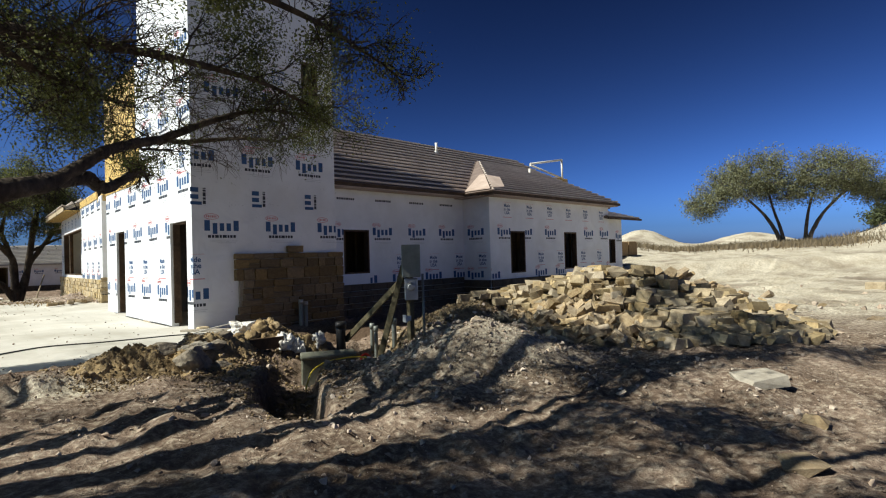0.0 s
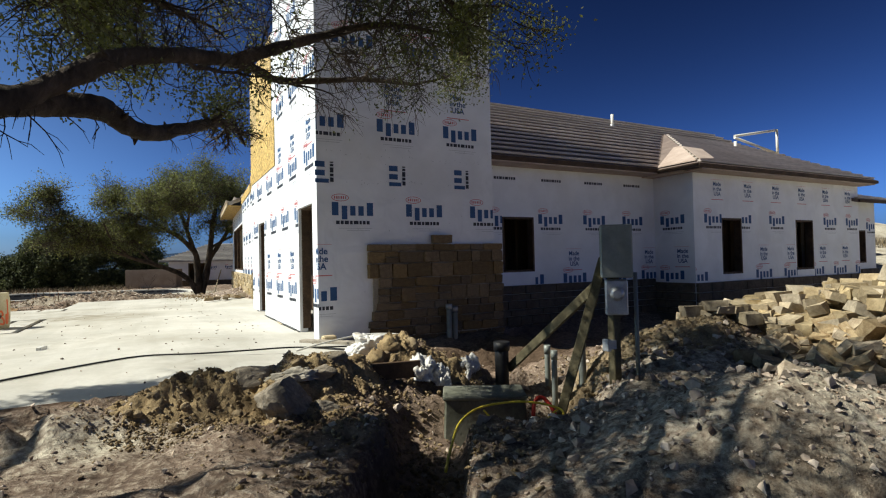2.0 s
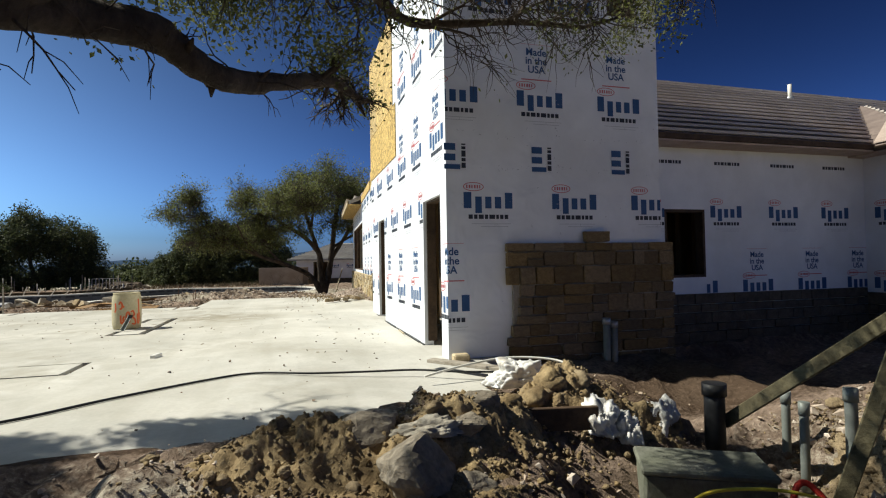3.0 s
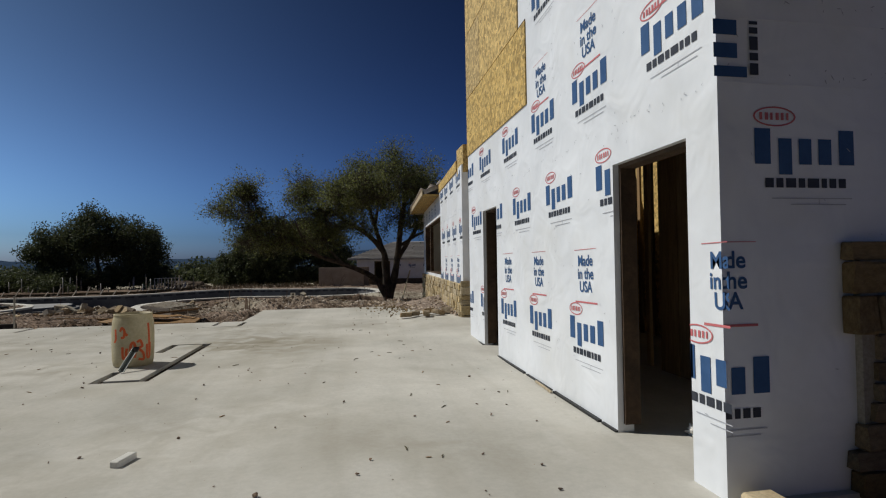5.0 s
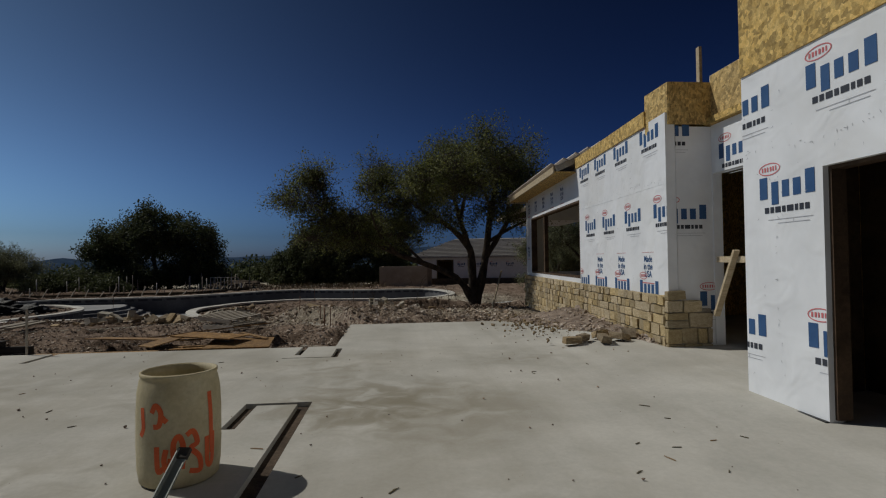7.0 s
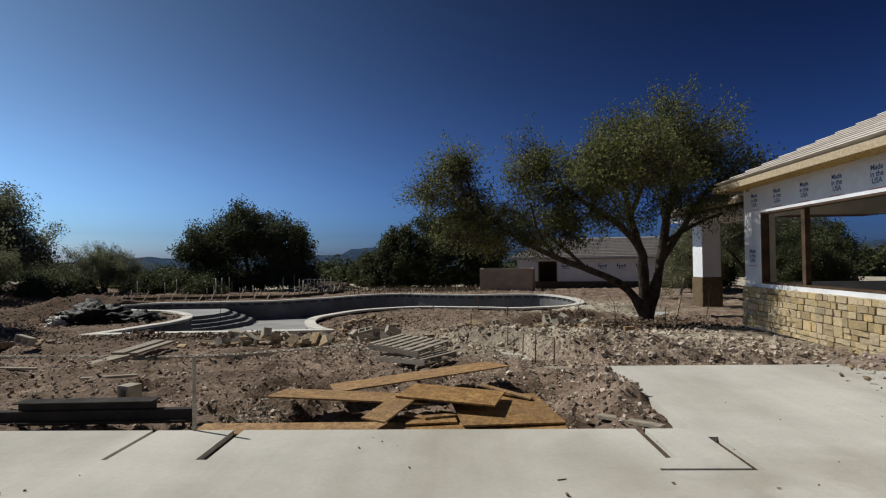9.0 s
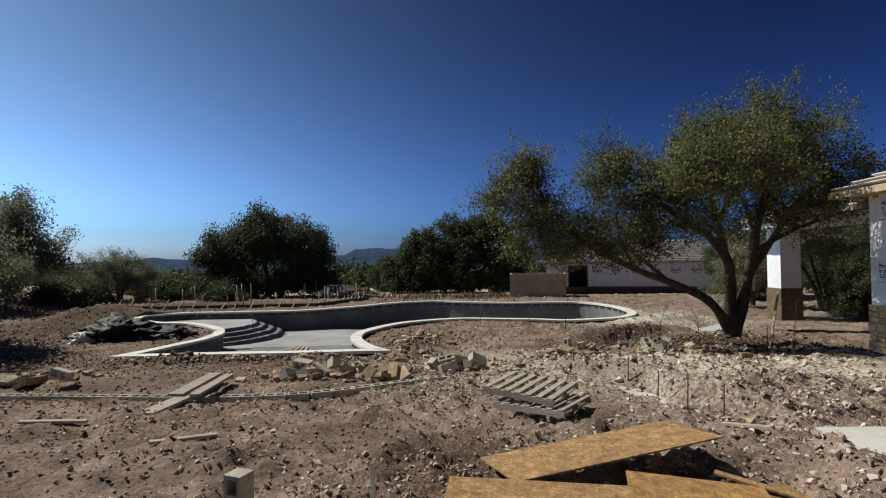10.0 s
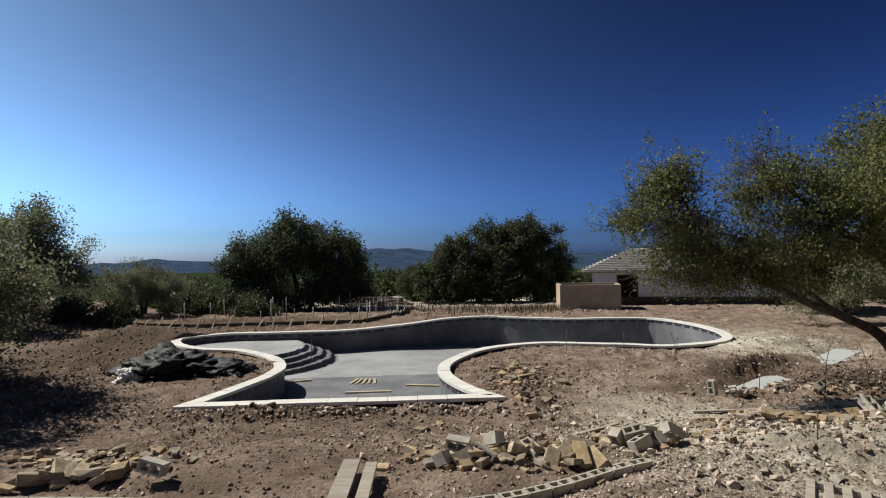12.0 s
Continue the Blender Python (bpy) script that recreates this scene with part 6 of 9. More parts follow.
tagged(clods, "crumbled clods of the same brown soil", "soil clods", kind="stuff")
_sets3 = [strew(7000, 0, 0, 0, 0, 0.005, 0.065, 78, power=6, centre=(1.85, 7.85), spread=(0.33, 0.3)), strew(5000, 0, 0, 0, 0, 0.005, 0.07, 79, power=6, centre=(4.7, 9.7), spread=(0.45, 0.35)), strew(4500, 0, 0, 0, 0, 0.005, 0.06, 80, power=6, centre=(3.3, 8.5), spread=(0.4, 0.3))]
_q = np.random.default_rng(82)
_sets3.append((np.stack([_q.normal(3.3, 0.55, 900), _q.normal(23.9, 0.95, 900), np.full(900, 0.06)], -1), 0.012 + 0.13 * _q.random(900) ** 4))
_sets3 += [strew(5000, 0, 0, 0, 0, 0.005, 0.06, 83, power=6, centre=(6.5, 7.85), spread=(0.55, 0.32)), strew(5000, 0, 0, 0, 0, 0.005, 0.07, 84, power=6, centre=(4.25, 9.1), spread=(0.4, 0.35)), strew(600, 0, 0, 0, 0, 0.012, 0.12, 85, power=3.2, centre=(4.0, 8.2), spread=(0.25, 0.25))]
_sets3 += [strew(2500, 0, 0, 0, 0, 0.006, 0.10, 86, power=6, centre=(3.6, 6.7), spread=(0.35, 0.7)), strew(1800, 0, 0, 0, 0, 0.006, 0.08, 87, power=6, centre=(2.6, 5.6), spread=(0.3, 0.6)), strew(1800, 0, 0, 0, 0, 0.006, 0.10, 88, power=6, centre=(2.9, 7.4), spread=(0.45, 0.35))]
_sets4 = [strew(28, 0, 0, 0, 0, 0.05, 0.12, 89, power=2.5, centre=(1.9, 8.05), spread=(0.4, 0.22)), strew(16, 0, 0, 0, 0, 0.05, 0.12, 90, power=2.5, centre=(2.6, 7.75), spread=(0.5, 0.35)), strew(30, 0, 0, 0, 0, 0.06, 0.24, 95, power=2.5, centre=(4.28, 8.8), spread=(0.24, 0.22)),
          strew(14, 0, 0, 0, 0, 0.05, 0.12, 96, power=3, centre=(4.75, 8.45), spread=(0.3, 0.2)), strew(40, 0, 0, 0, 0, 0.04, 0.15, 97, power=3, centre=(6.6, 7.3), spread=(0.7, 0.35))]
lump_heap = scatter("clay_lumps", LUMPS, np.concatenate([s[0] for s in _sets4]) + (0, 0, 0.05), np.concatenate([s[1] for s in _sets4]) * 1.25, M_REDCLAY, 40, sink=0.6)
lump_heap.data.polygons.foreach_set("use_smooth", [True] * len(lump_heap.data.polygons))
tagged(lump_heap, "soft lumps of orange clay in the spoil beside the slab", "clay lumps", kind="stuff")


def spoil(name, label, x0, x1, y0, y1, humps, material, cell=0.016, bits=5000):
    """Crumbled soil tipped over the ground; humps: blob places with their height."""
    x, y = np.meshgrid(np.arange(x0, x1, cell), np.arange(y0, y1, cell))
    z, c = land(x, y)
    z = z + lumps(x, y)
    k = np.zeros_like(x)
    for cx, cy, rx, ry, turn, up in humps:
        k = k + up * blob(x, y, cx, cy, rx, ry, turn)
    k = k * (0.8 + 1.2 * fbm(x + 4, y, 1.6, 2))
    crumb = 0.24 * np.abs(fbm(x, y + 20, 5.0, 2)) + 0.30 * np.abs(fbm(x + 7, y, 10.0, 2)) + 0.30 * np.abs(fbm(x, y + 3, 22.0, 2)) + 0.16 * fbm(x, y, 40.0, 1)
    z = z + k - 0.045 + crumb * np.clip(k * 5, 0, 1) * 0.75
    n1, n2 = x.shape
    i = np.arange(n2 - 1)[None, :] + (np.arange(n1 - 1) * n2)[:, None]
    f = np.stack([i, i + 1, i + 1 + n2, i + n2], -1).reshape(-1, 4)
    keep = (k[:-1, :-1] > 0.025).ravel()
    ob = new(name, big_mesh(name, np.stack([x, y, z], -1).reshape(-1, 3), f[keep], material, smooth=True))
    rg = np.random.default_rng(len(f))
    at = rg.choice(np.where((k > 0.02).ravel())[0], bits)
    loose = scatter("clay_crumbs", CRUMBS, np.stack([x.ravel()[at], y.ravel()[at], z.ravel()[at]], -1), 0.006 + 0.045 * rg.random(bits) ** 4, material, 41)
    loose.data.polygons.foreach_set("use_smooth", [True] * len(loose.data.polygons))
    tagged(loose, "loose crumbs of clay strewn over the tipped soil", "clay crumbs", kind="stuff")
    return tagged(ob, label, "soil", kind="stuff")


spoil("clay_spoil", "crumbly orange clay tipped in a bank beside the slab", 1.0, 5.6, 7.2, 9.7, [(1.95, 8.05, 0.55, 0.28, 0, 0.13), (2.75, 7.75, 0.6, 0.4, -20, 0.11), (3.4, 8.35, 0.55, 0.35, -15, 0.10), (4.28, 8.8, 0.40, 0.33, -20, 0.20), (4.8, 8.45, 0.4, 0.22, -20, 0.13)], M_REDCLAY)
spoil("clay_spoil", "crumbly pale soil bank between the meter and the stone heap", 5.2, 9.4, 6.0, 8.4, [(7.3, 7.05, 1.1, 0.55, 6, 0.10), (6.2, 7.35, 0.5, 0.35, 10, 0.10), (8.2, 7.0, 0.6, 0.4, 0, 0.05)], M_REDCLAY)
clay = scatter("clay_clods", CRUMBS, np.concatenate([s[0] for s in _sets3]), 0.7 * np.concatenate([s[1] for s in _sets3]), M_REDCLAY, 38)
clay.data.polygons.foreach_set("use_smooth", [True] * len(clay.data.polygons))
tagged(clay, "crumbly orange clay clods dug out beside the slab", "clay clods", kind="stuff")
_n = 900
_p = np.stack([_rg2.uniform(-7, 3.9, _n), _rg2.uniform(9, 24, _n), np.zeros(_n)], -1)
_p[:, 2] = slab_z(_p[:, 0], _p[:, 1])
_p = _p[~((_p[:, 1] > 22.1) & (_p[:, 0] < -0.2))]
chips = scatter("stone_chips", ROCKS, _p, 0.006 + 0.04 * _rg2.random(len(_p)) ** 5, M_CLOD, 33, sink=0.0)
tagged(chips, "small stone chips and crumbs lying on the slab", "debris", kind="stuff")

# ---- utility pit beside the tower ----
box = empty("utility_box", pose(4.83, 7.68, -0.25, 0, 0, -28.6), label="grey concrete utility vault with a lid, set in the pit", category="utility box")
_bm = bmesh.new()
bm_box(_bm, (0, 0, -0.35), (0.86, 0.46, 0.66), None, 0.02)
for _v in _bm.verts:
    _f = 1.0 + 0.10 * (-_v.co.z - 0.02)
    _v.co.x, _v.co.y = _v.co.x * _f, _v.co.y * _f
part("body", _bm, M_VAULT, box)
part("lid", boxes([((0, 0, -0.005), (0.90, 0.50, 0.05))], 0.015), M_VAULT, box)

ped = empty("meter_pedestal", label="electric meter cabinet on a steel post with timber braces", category="electric meter")
_px0, _py0 = 5.84, 6.72
part("post", boxes([((_px0, _py0, 0.45), (0.10, 0.09, 2.0))], 0.008), M_OLDWOOD, ped, "mossy square post")
part("cabinet", boxes([((0, 0, 0), (0.31, 0.15, 0.54), pose(_px0 - 0.05, _py0 - 0.10, 1.27, 0, 0, -40))], 0.012), M_GREYMETAL, ped)
part("meter_base", boxes([((0, 0, 0), (0.22, 0.12, 0.36), pose(_px0 - 0.03, _py0 - 0.07, 0.80, 0, 0, -40))], 0.012), M_GALV, ped)
_bm = bmesh.new()
bm_tube(_bm, [(_px0 - 0.06, _py0 - 0.11, 0.84), (_px0 - 0.11, _py0 - 0.16, 0.84), (_px0 - 0.13, _py0 - 0.18, 0.84)], [0.075, 0.07, 0.04], 14)
part("meter", _bm, M_GALV, ped, "round glass-fronted meter")
part("clamp", boxes([((_px0 - 0.11, _py0 - 0.06, 0.32), (0.10, 0.06, 0.09)), ((_px0 - 0.17, _py0 - 0.06, 0.32), (0.04, 0.09, 0.12))], 0.006), M_GALV, ped)
part("conduit", bm_tube(bmesh.new(), [(_px0 + 0.16, _py0 - 0.16, -0.5), (_px0 + 0.15, _py0 - 0.16, 1.05)], 0.022, 8), M_GREYMETAL, ped)
for _a, _b in (((5.5, 8.15, -0.15), (5.78, 6.80, 0.98)), ((5.45, 7.15, -0.5), (5.74, 6.74, 1.2))):
    _m, _l = between(_a, _b)
    part("brace", boxes([((0, 0, 0), (_l, 0.05, 0.10), _m)], 0.006), M_OLDWOOD, ped, "slanting mossy timber brace")


def standing_pipe(x, y, z0, z1, r, material, label, bend=0.0):
    t = tagged(new("pipe_stub"), label, "pipe", group="pipe stubs in the pit")
    pts = [(x - bend, y - bend * 0.4, z0), (x - bend * 0.4, y - bend * 0.1, z0 + 0.18), (x, y, z0 + 0.4), (x, y, z1)] if bend else [(x, y, z0), (x, y, z1)]
    part("pipe", bm_tube(bmesh.new(), spline(pts, 5), r, 12), material, t)
    part("collar", bm_tube(bmesh.new(), [(x, y, z1 - 0.10), (x, y, z1 + 0.004)], r * 1.18, 12), material, t)


standing_pipe(6.15, 7.55, -0.75, 0.22, 0.045, M_GREYMETAL, "grey plastic conduit stub with a swept bend", 0.2)
standing_pipe(5.95, 7.95, -0.6, 0.12, 0.035, M_GREYMETAL, "grey plastic conduit stub beside the vault")
standing_pipe(5.85, 7.7, -0.6, 0.10, 0.035, M_GREYMETAL, "grey plastic conduit stub beside the vault")
standing_pipe(5.4, 8.15, -0.7, 0.19, 0.085, M_CABLE, "black plastic drain pipe stub behind the vault")
_t = tagged(new("valve_riser"), "paired dark pipes with caps against the stone facing", "pipe")
for _k in range(2):
    part("pipe", bm_tube(bmesh.new(), [(6.28 + 0.12 * _k, 11.10, -0.7), (6.28 + 0.12 * _k, 11.10, 0.35 - 0.05 * _k)], 0.05, 12), M_GREYMETAL, _t)
    part("cap", bm_tube(bmesh.new(), [(6.28 + 0.12 * _k, 11.10, 0.33 - 0.05 * _k), (6.28 + 0.12 * _k, 11.10, 0.42 - 0.05 * _k)], 0.06, 12), M_GALV, _t)


def rope(name, label, category, pts, r, material, flat=None):
    t = tagged(new(name), label, category)
    part("strand", bm_tube(bmesh.new(), spline(pts, 7), r, 6), material, t)
    return t


rope("warning_tape", "yellow tape trailing across the pit", "tape", [(3.55, 6.2, -0.35), (3.9, 6.75, -0.40), (4.25, 7.2, -0.36), (4.6, 7.35, -0.30), (5.0, 7.15, -0.26), (5.3, 6.95, -0.34), (5.15, 6.8, -0.42)], 0.012, M_YELLOW)
rope("warning_tape", "yellow tape trailing across the pit", "tape", [(4.55, 7.25, -0.30), (4.7, 7.1, -0.48), (4.95, 6.95, -0.52), (5.2, 7.0, -0.40), (5.35, 7.05, -0.36)], 0.010, M_YELLOW)
rope("red_cable", "red cable end in the pit", "cable", [(5.1, 7.15, -0.55), (5.15, 7.2, -0.32), (5.25, 7.2, -0.26), (5.3, 7.1, -0.35), (5.3, 7.0, -0.5)], 0.022, M_RED)
rope("extension_cord", "black power cable lying across the slab", "cable", [(-9.0, 8.7, 0.016), (-4.0, 8.75, 0.016), (-1.5, 9.05, 0.016), (-0.38, 9.6, 0.016), (0.24, 10.15, 0.016), (1.1, 10.78, 0.016), (1.55, 10.92, 0.016), (2.15, 10.68, 0.016), (2.75, 10.55, 0.016), (3.3, 10.45, 0.016), (3.7, 10.2, 0.016), (4.3, 9.95, 0.016)], 0.013, M_CABLE)
rope("water_pipe", "pale plastic pipe looped over the soil by the tower", "pipe", [(3.3, 10.0, 0.03), (3.8, 10.1, 0.10), (4.3, 10.05, 0.16), (4.75, 9.8, 0.15), (4.85, 9.45, 0.08), (4.65, 9.2, 0.0)], 0.014, M_PVC)
_t = tagged(new("timber_offcut"), "grey board lying at the slab edge", "timber")
_m, _l = between((3.6, 10.9, 0.03), (4.35, 9.75, 0.06))
part("board", boxes([((0, 0, 0), (_l, 0.14, 0.04), _m)], 0.004), M_GREYWOOD, _t)
_t = tagged(new("timber_offcut"), "brown plank half buried in the spoil", "timber")
_m, _l = between((3.55, 8.75, -0.04), (4.4, 8.35, -0.12))
part("board", boxes([((0, 0, 0), (_l, 0.05, 0.18), _m)], 0.004), M_OLDWOOD, _t)
_t = tagged(new("stone_block"), "tan stone block at the tower corner", "stone")
part("block", boxes([((4.10, 11.2, -0.02), (0.22, 0.16, 0.10))], 0.02), M_STONE, _t)


def crumpled(name, label, x, y, z, sx, sy, sz, seed, material, n=18, category="plastic sheet"):
    """A crumpled sheet of plastic: a folded, closed bag of cloth."""
    rg = random.Random(seed)
    bm = bmesh.new()
    bmesh.ops.create_icosphere(bm, subdivisions=5, radius=1.0)
    for v in bm.verts:
        p = v.co.copy()
        q = 1 + 0.60 * noise.noise(p * 1.7 + Vector((seed, 0, 0))) + 0.50 * abs(noise.noise(p * 3.3 + Vector((0, seed, 0)))) + 0.24 * abs(noise.noise(p * 9 + Vector((0, 0, seed)))) + 0.07 * noise.noise(p * 21 + Vector((0, 0, seed)))
        v.co = Vector((p.x * q * sx, p.y * q * sy, max(p.z * q, -0.25) * sz))
    for f in bm.faces:
        f.smooth = True
    t = tagged(new(name), label, category)
    ob = part("sheet", bm, material, t)
    t.matrix_basis = pose(x, y, z, 0, 0, rg.uniform(0, 360))
    return t


crumpled("plastic_bag", "crumpled white plastic sheet on the spoil by the tower", 4.20, 9.52, 0.02, 0.24, 0.13, 0.19, 2, M_WHITEPLASTIC)
crumpled("torn_sack", "torn grey-white sacking draped over the boulder by the slab", 2.86, 8.00, ground_at(2.86, 8.00) + 0.06, 0.20, 0.09, 0.07, 31, M_CMU, category="sack")
crumpled("plastic_bag", "torn white bag among the rubble", 4.40, 8.35, max(ground_at(4.40, 8.35), -0.25) + 0.02, 0.17, 0.12, 0.17, 3, M_WHITEPLASTIC)
crumpled("plastic_bag", "torn white bag among the rubble", 4.62, 8.28, max(ground_at(4.62, 8.28), -0.28) + 0.02, 0.11, 0.09, 0.15, 4, M_WHITEPLASTIC)
crumpled("plastic_bag", "torn white bag among the rubble", 5.08, 8.45, max(ground_at(5.08, 8.45), -0.25) + 0.02, 0.17, 0.13, 0.17, 5, M_WHITEPLASTIC)
crumpled("plastic_bag", "clear plastic sheet flattened on the soil", -14.9, 26.9, ground_at(-14.9, 26.9) + 0.02, 0.35, 0.25, 0.07, 8, M_WHITEPLASTIC)

_t = tagged(new("form_board"), "brown form board half buried in the clay beside the slab", "board")
_m, _l = between((3.42, 8.42, -0.02), (4.34, 8.27, -0.03))
part("board", boxes([((0, 0, 0), (_l, 0.045, 0.19), _m)], 0.006), M_DARKWOOD, _t)

# ---- the drum on the slab ----
drum = empty("plastic_drum", pose(-1.36, 16.72, 0.0) @ Matrix.Diagonal((1.0, 1.0, 0.98, 1)), label="dusty white open-topped plastic drum sprayed with orange paint, on the slab", category="drum")


def lathe(prof, n=36):
    bm = bmesh.new()
    rings = [[bm.verts.new((r * math.cos(6.28319 * k / n), r * math.sin(6.28319 * k / n), z)) for k in range(n)] for r, z in prof]
    for a, b in zip(rings, rings[1:]):
        for k in range(n):
            bm.faces.new((a[k], a[(k + 1) % n], b[(k + 1) % n], b[k])).smooth = True
    return bm


_prof = [(0.02, 0.005), (0.235, 0.005), (0.25, 0.02), (0.262, 0.10), (0.268, 0.25), (0.268, 0.48), (0.262, 0.62), (0.248, 0.70), (0.238, 0.725), (0.246, 0.735), (0.246, 0.755), (0.232, 0.758), (0.228, 0.70),
         (0.245, 0.60), (0.25, 0.3), (0.24, 0.04), (0.02, 0.03)]
part("shell", lathe(_prof), M_DRUM, drum)


def on_drum(a, z):
    r = 0.271 if 0.2 < z < 0.55 else 0.268
    r = np.interp(z, [0.02, 0.1, 0.25, 0.48, 0.62, 0.70], [0.25, 0.262, 0.268, 0.268, 0.262, 0.248]) + 0.002
    return Vector((r * math.cos(a), r * math.sin(a), z))


# orange sprayed strokes: (angle, height) runs, no legible writing
for _st in ([(-1.30, 0.13), (-1.34, 0.30), (-1.22, 0.36), (-1.12, 0.28), (-1.15, 0.14)], [(-1.05, 0.36), (-0.90, 0.38), (-0.80, 0.30), (-0.95, 0.27), (-0.75, 0.20), (-0.72, 0.11), (-0.98, 0.12)],
            [(-0.45, 0.62), (-0.42, 0.45), (-0.40, 0.20)], [(-0.55, 0.32), (-0.52, 0.14), (-0.38, 0.14), (-0.36, 0.34)], [(-1.85, 0.52), (-1.75, 0.57), (-1.62, 0.52), (-1.66, 0.44), (-1.80, 0.43)],
            [(-1.62, 0.50), (-1.48, 0.46)], [(-1.72, 0.30), (-1.70, 0.14), (-1.55, 0.16)], [(-1.50, 0.28), (-1.55, 0.20), (-1.45, 0.12), (-1.40, 0.22)], [(-2.15, 0.55), (-2.10, 0.42), (-2.2, 0.36)]):
    _pts = spline([(a, z, 0) for a, z in _st], 6)
    _V, _F = [], []
    for _k, _q in enumerate(_pts):
        _d = _pts[min(_k + 1, len(_pts) - 1)] - _pts[max(0, _k - 1)]
        _n = Vector((-_d.y, _d.x * 0.27, 0)).normalized()
        _w = 0.017
        _V += [on_drum(_q.x + _n.x * _w / 0.27, _q.y + _n.y * _w), on_drum(_q.x - _n.x * _w / 0.27, _q.y - _n.y * _w)]
        if _k:
            _F.append((2 * _k - 2, 2 * _k - 1, 2 * _k + 1, 2 * _k))
    mesh_ob("paint_stroke", _V, _F, M_ORANGE, drum)
brk = tagged(new("steel_bracket"), "grey steel anchor strap leaning on the drum", "bracket")
_m, _l = between((-1.27, 16.10, 0.02), (-1.21, 16.42, 0.27))
part("strap", boxes([((0, 0, 0), (_l, 0.06, 0.012), _m), ((0, 0.03, 0.02), (_l, 0.008, 0.04), _m)]), M_GREYMETAL, brk)
part("tip", boxes([((_l / 2 - 0.02, 0, 0.01), (0.07, 0.08, 0.03), _m)]), M_BLACKSTEEL, brk)
_t = tagged(new("timber_offcut"), "small white offcut lying on the slab", "timber")
part("board", boxes([((0, 0, 0.02), (0.20, 0.07, 0.05), pose(0.09, 12.65, 0, 0, 0, 75))], 0.006), M_PVC, _t)
_rg = random.Random(23)
for _k in range(46):
    _x, _y, _a, _l = _rg.uniform(-4.5, 3.8), _rg.uniform(10.5, 21.5), _rg.uniform(0, 180), _rg.uniform(0.03, 0.085)
    if _k < 16:
        _x, _y = _rg.uniform(1.2, 3.8), _rg.uniform(12.2, 18.0)
    _t = tagged(new("wood_splinter"), "thin dark wood splinter lying on the slab", "splinter", group="splinters on the slab")
    _b, _z = _rg.uniform(-25, 25), float(slab_z(_x, _y))
    part("sliver", boxes([((0, 0, 0.005), (_l, 0.008, 0.006), pose(_x, _y, _z, 0, 0, _a)), ((0, 0, 0.005), (_l * 0.6, 0.006, 0.005), pose(_x + 0.45 * _l * math.cos(radians(_a)), _y + 0.45 * _l * math.sin(radians(_a)), _z + 0.001, 0, 0, _a + _b))]), M_OLDWOOD if _k % 3 else M_STUD, _t)
crumpled("plastic_bag", "torn white sack just inside the doorway", 4.62, 12.46, -0.05, 0.07, 0.10, 0.08, 21, M_WHITEPLASTIC)
_t = tagged(new("timber_offcut"), "short raw timber block lying in the doorway", "timber")
part("board", boxes([((0, 0, 0.03), (0.20, 0.09, 0.05), pose(4.60, 12.26, -0.08, 0, 8, 30))], 0.004), M_WOOD, _t)
# black strips added for the shaded gap and membrane under the wrap
_t = tagged(new("base_strip"), "black strip for the shaded gap and membrane along the foot of the wrap", "flashing")
each("strip", [((3.962, 17.81, -0.03), (0.034, 1.08, 0.03)), ((3.962, 15.75, -0.058), (0.034, 1.25, 0.020)), ((3.966, 14.62, -0.060), (0.028, 0.85, 0.014)), ((3.960, 13.55, -0.058), (0.036, 1.1, 0.022)), ((3.966, 12.83, -0.060), (0.026, 0.26, 0.016))], M_CABLE, _t)
_t = tagged(new("timber_offcut"), "thin raw wood sliver lying along the wall's foot", "timber")
part("board", boxes([((0, 0, 0), (0.55, 0.022, 0.02), pose(3.925, 14.35, -0.055, 0, 0, 88))]), M_WOOD, _t)

# ---- the site north of the slab ----
for _c, _w, _d, _rx, _ry, _rz in (((-5.0, 22.43, -0.06), 2.0, 0.32, 2, 0, 1), ((-3.05, 22.42, -0.05), 1.9, 0.26, 0, 0, -1), ((-3.80, 24.45, 0.05), 2.44, 1.0, -7, -4, 18), ((-4.50, 23.25, 0.07), 1.9, 0.68, -6, 2, -3),
                                  ((-3.30, 23.12, 0.12), 1.15, 0.74, -2, 2, -14), ((-2.72, 22.98, -0.01), 1.10, 1.22, 0, 1, 8), ((-3.97, 22.62, 0.10), 0.74, 0.28, 3, -5, 68), ((-3.60, 22.62, -0.01), 0.46, 0.10, 0, 4, -28),
                                  ((-3.42, 22.66, 0.00), 0.40, 0.09, 0, 3, 24), ((-3.52, 22.52, -0.02), 0.55, 0.14, 0, 0, 8), ((-2.62, 23.50, 0.05), 0.70, 0.10, 0, 6, -34)):
    _t = tagged(new("osb_sheet"), "weathered orange-brown board sheet in a loose pile on the ground", "board sheet", group="pile of board sheets")
    part("sheet", boxes([((0, 0, 0), (_w, _d, 0.018), pose(*_c, _rx, _ry, _rz))]), M_OSB_OLD, _t)

bm_ = tagged(new("steel_beam"), "dark steel beam lying on the soil", "beam")
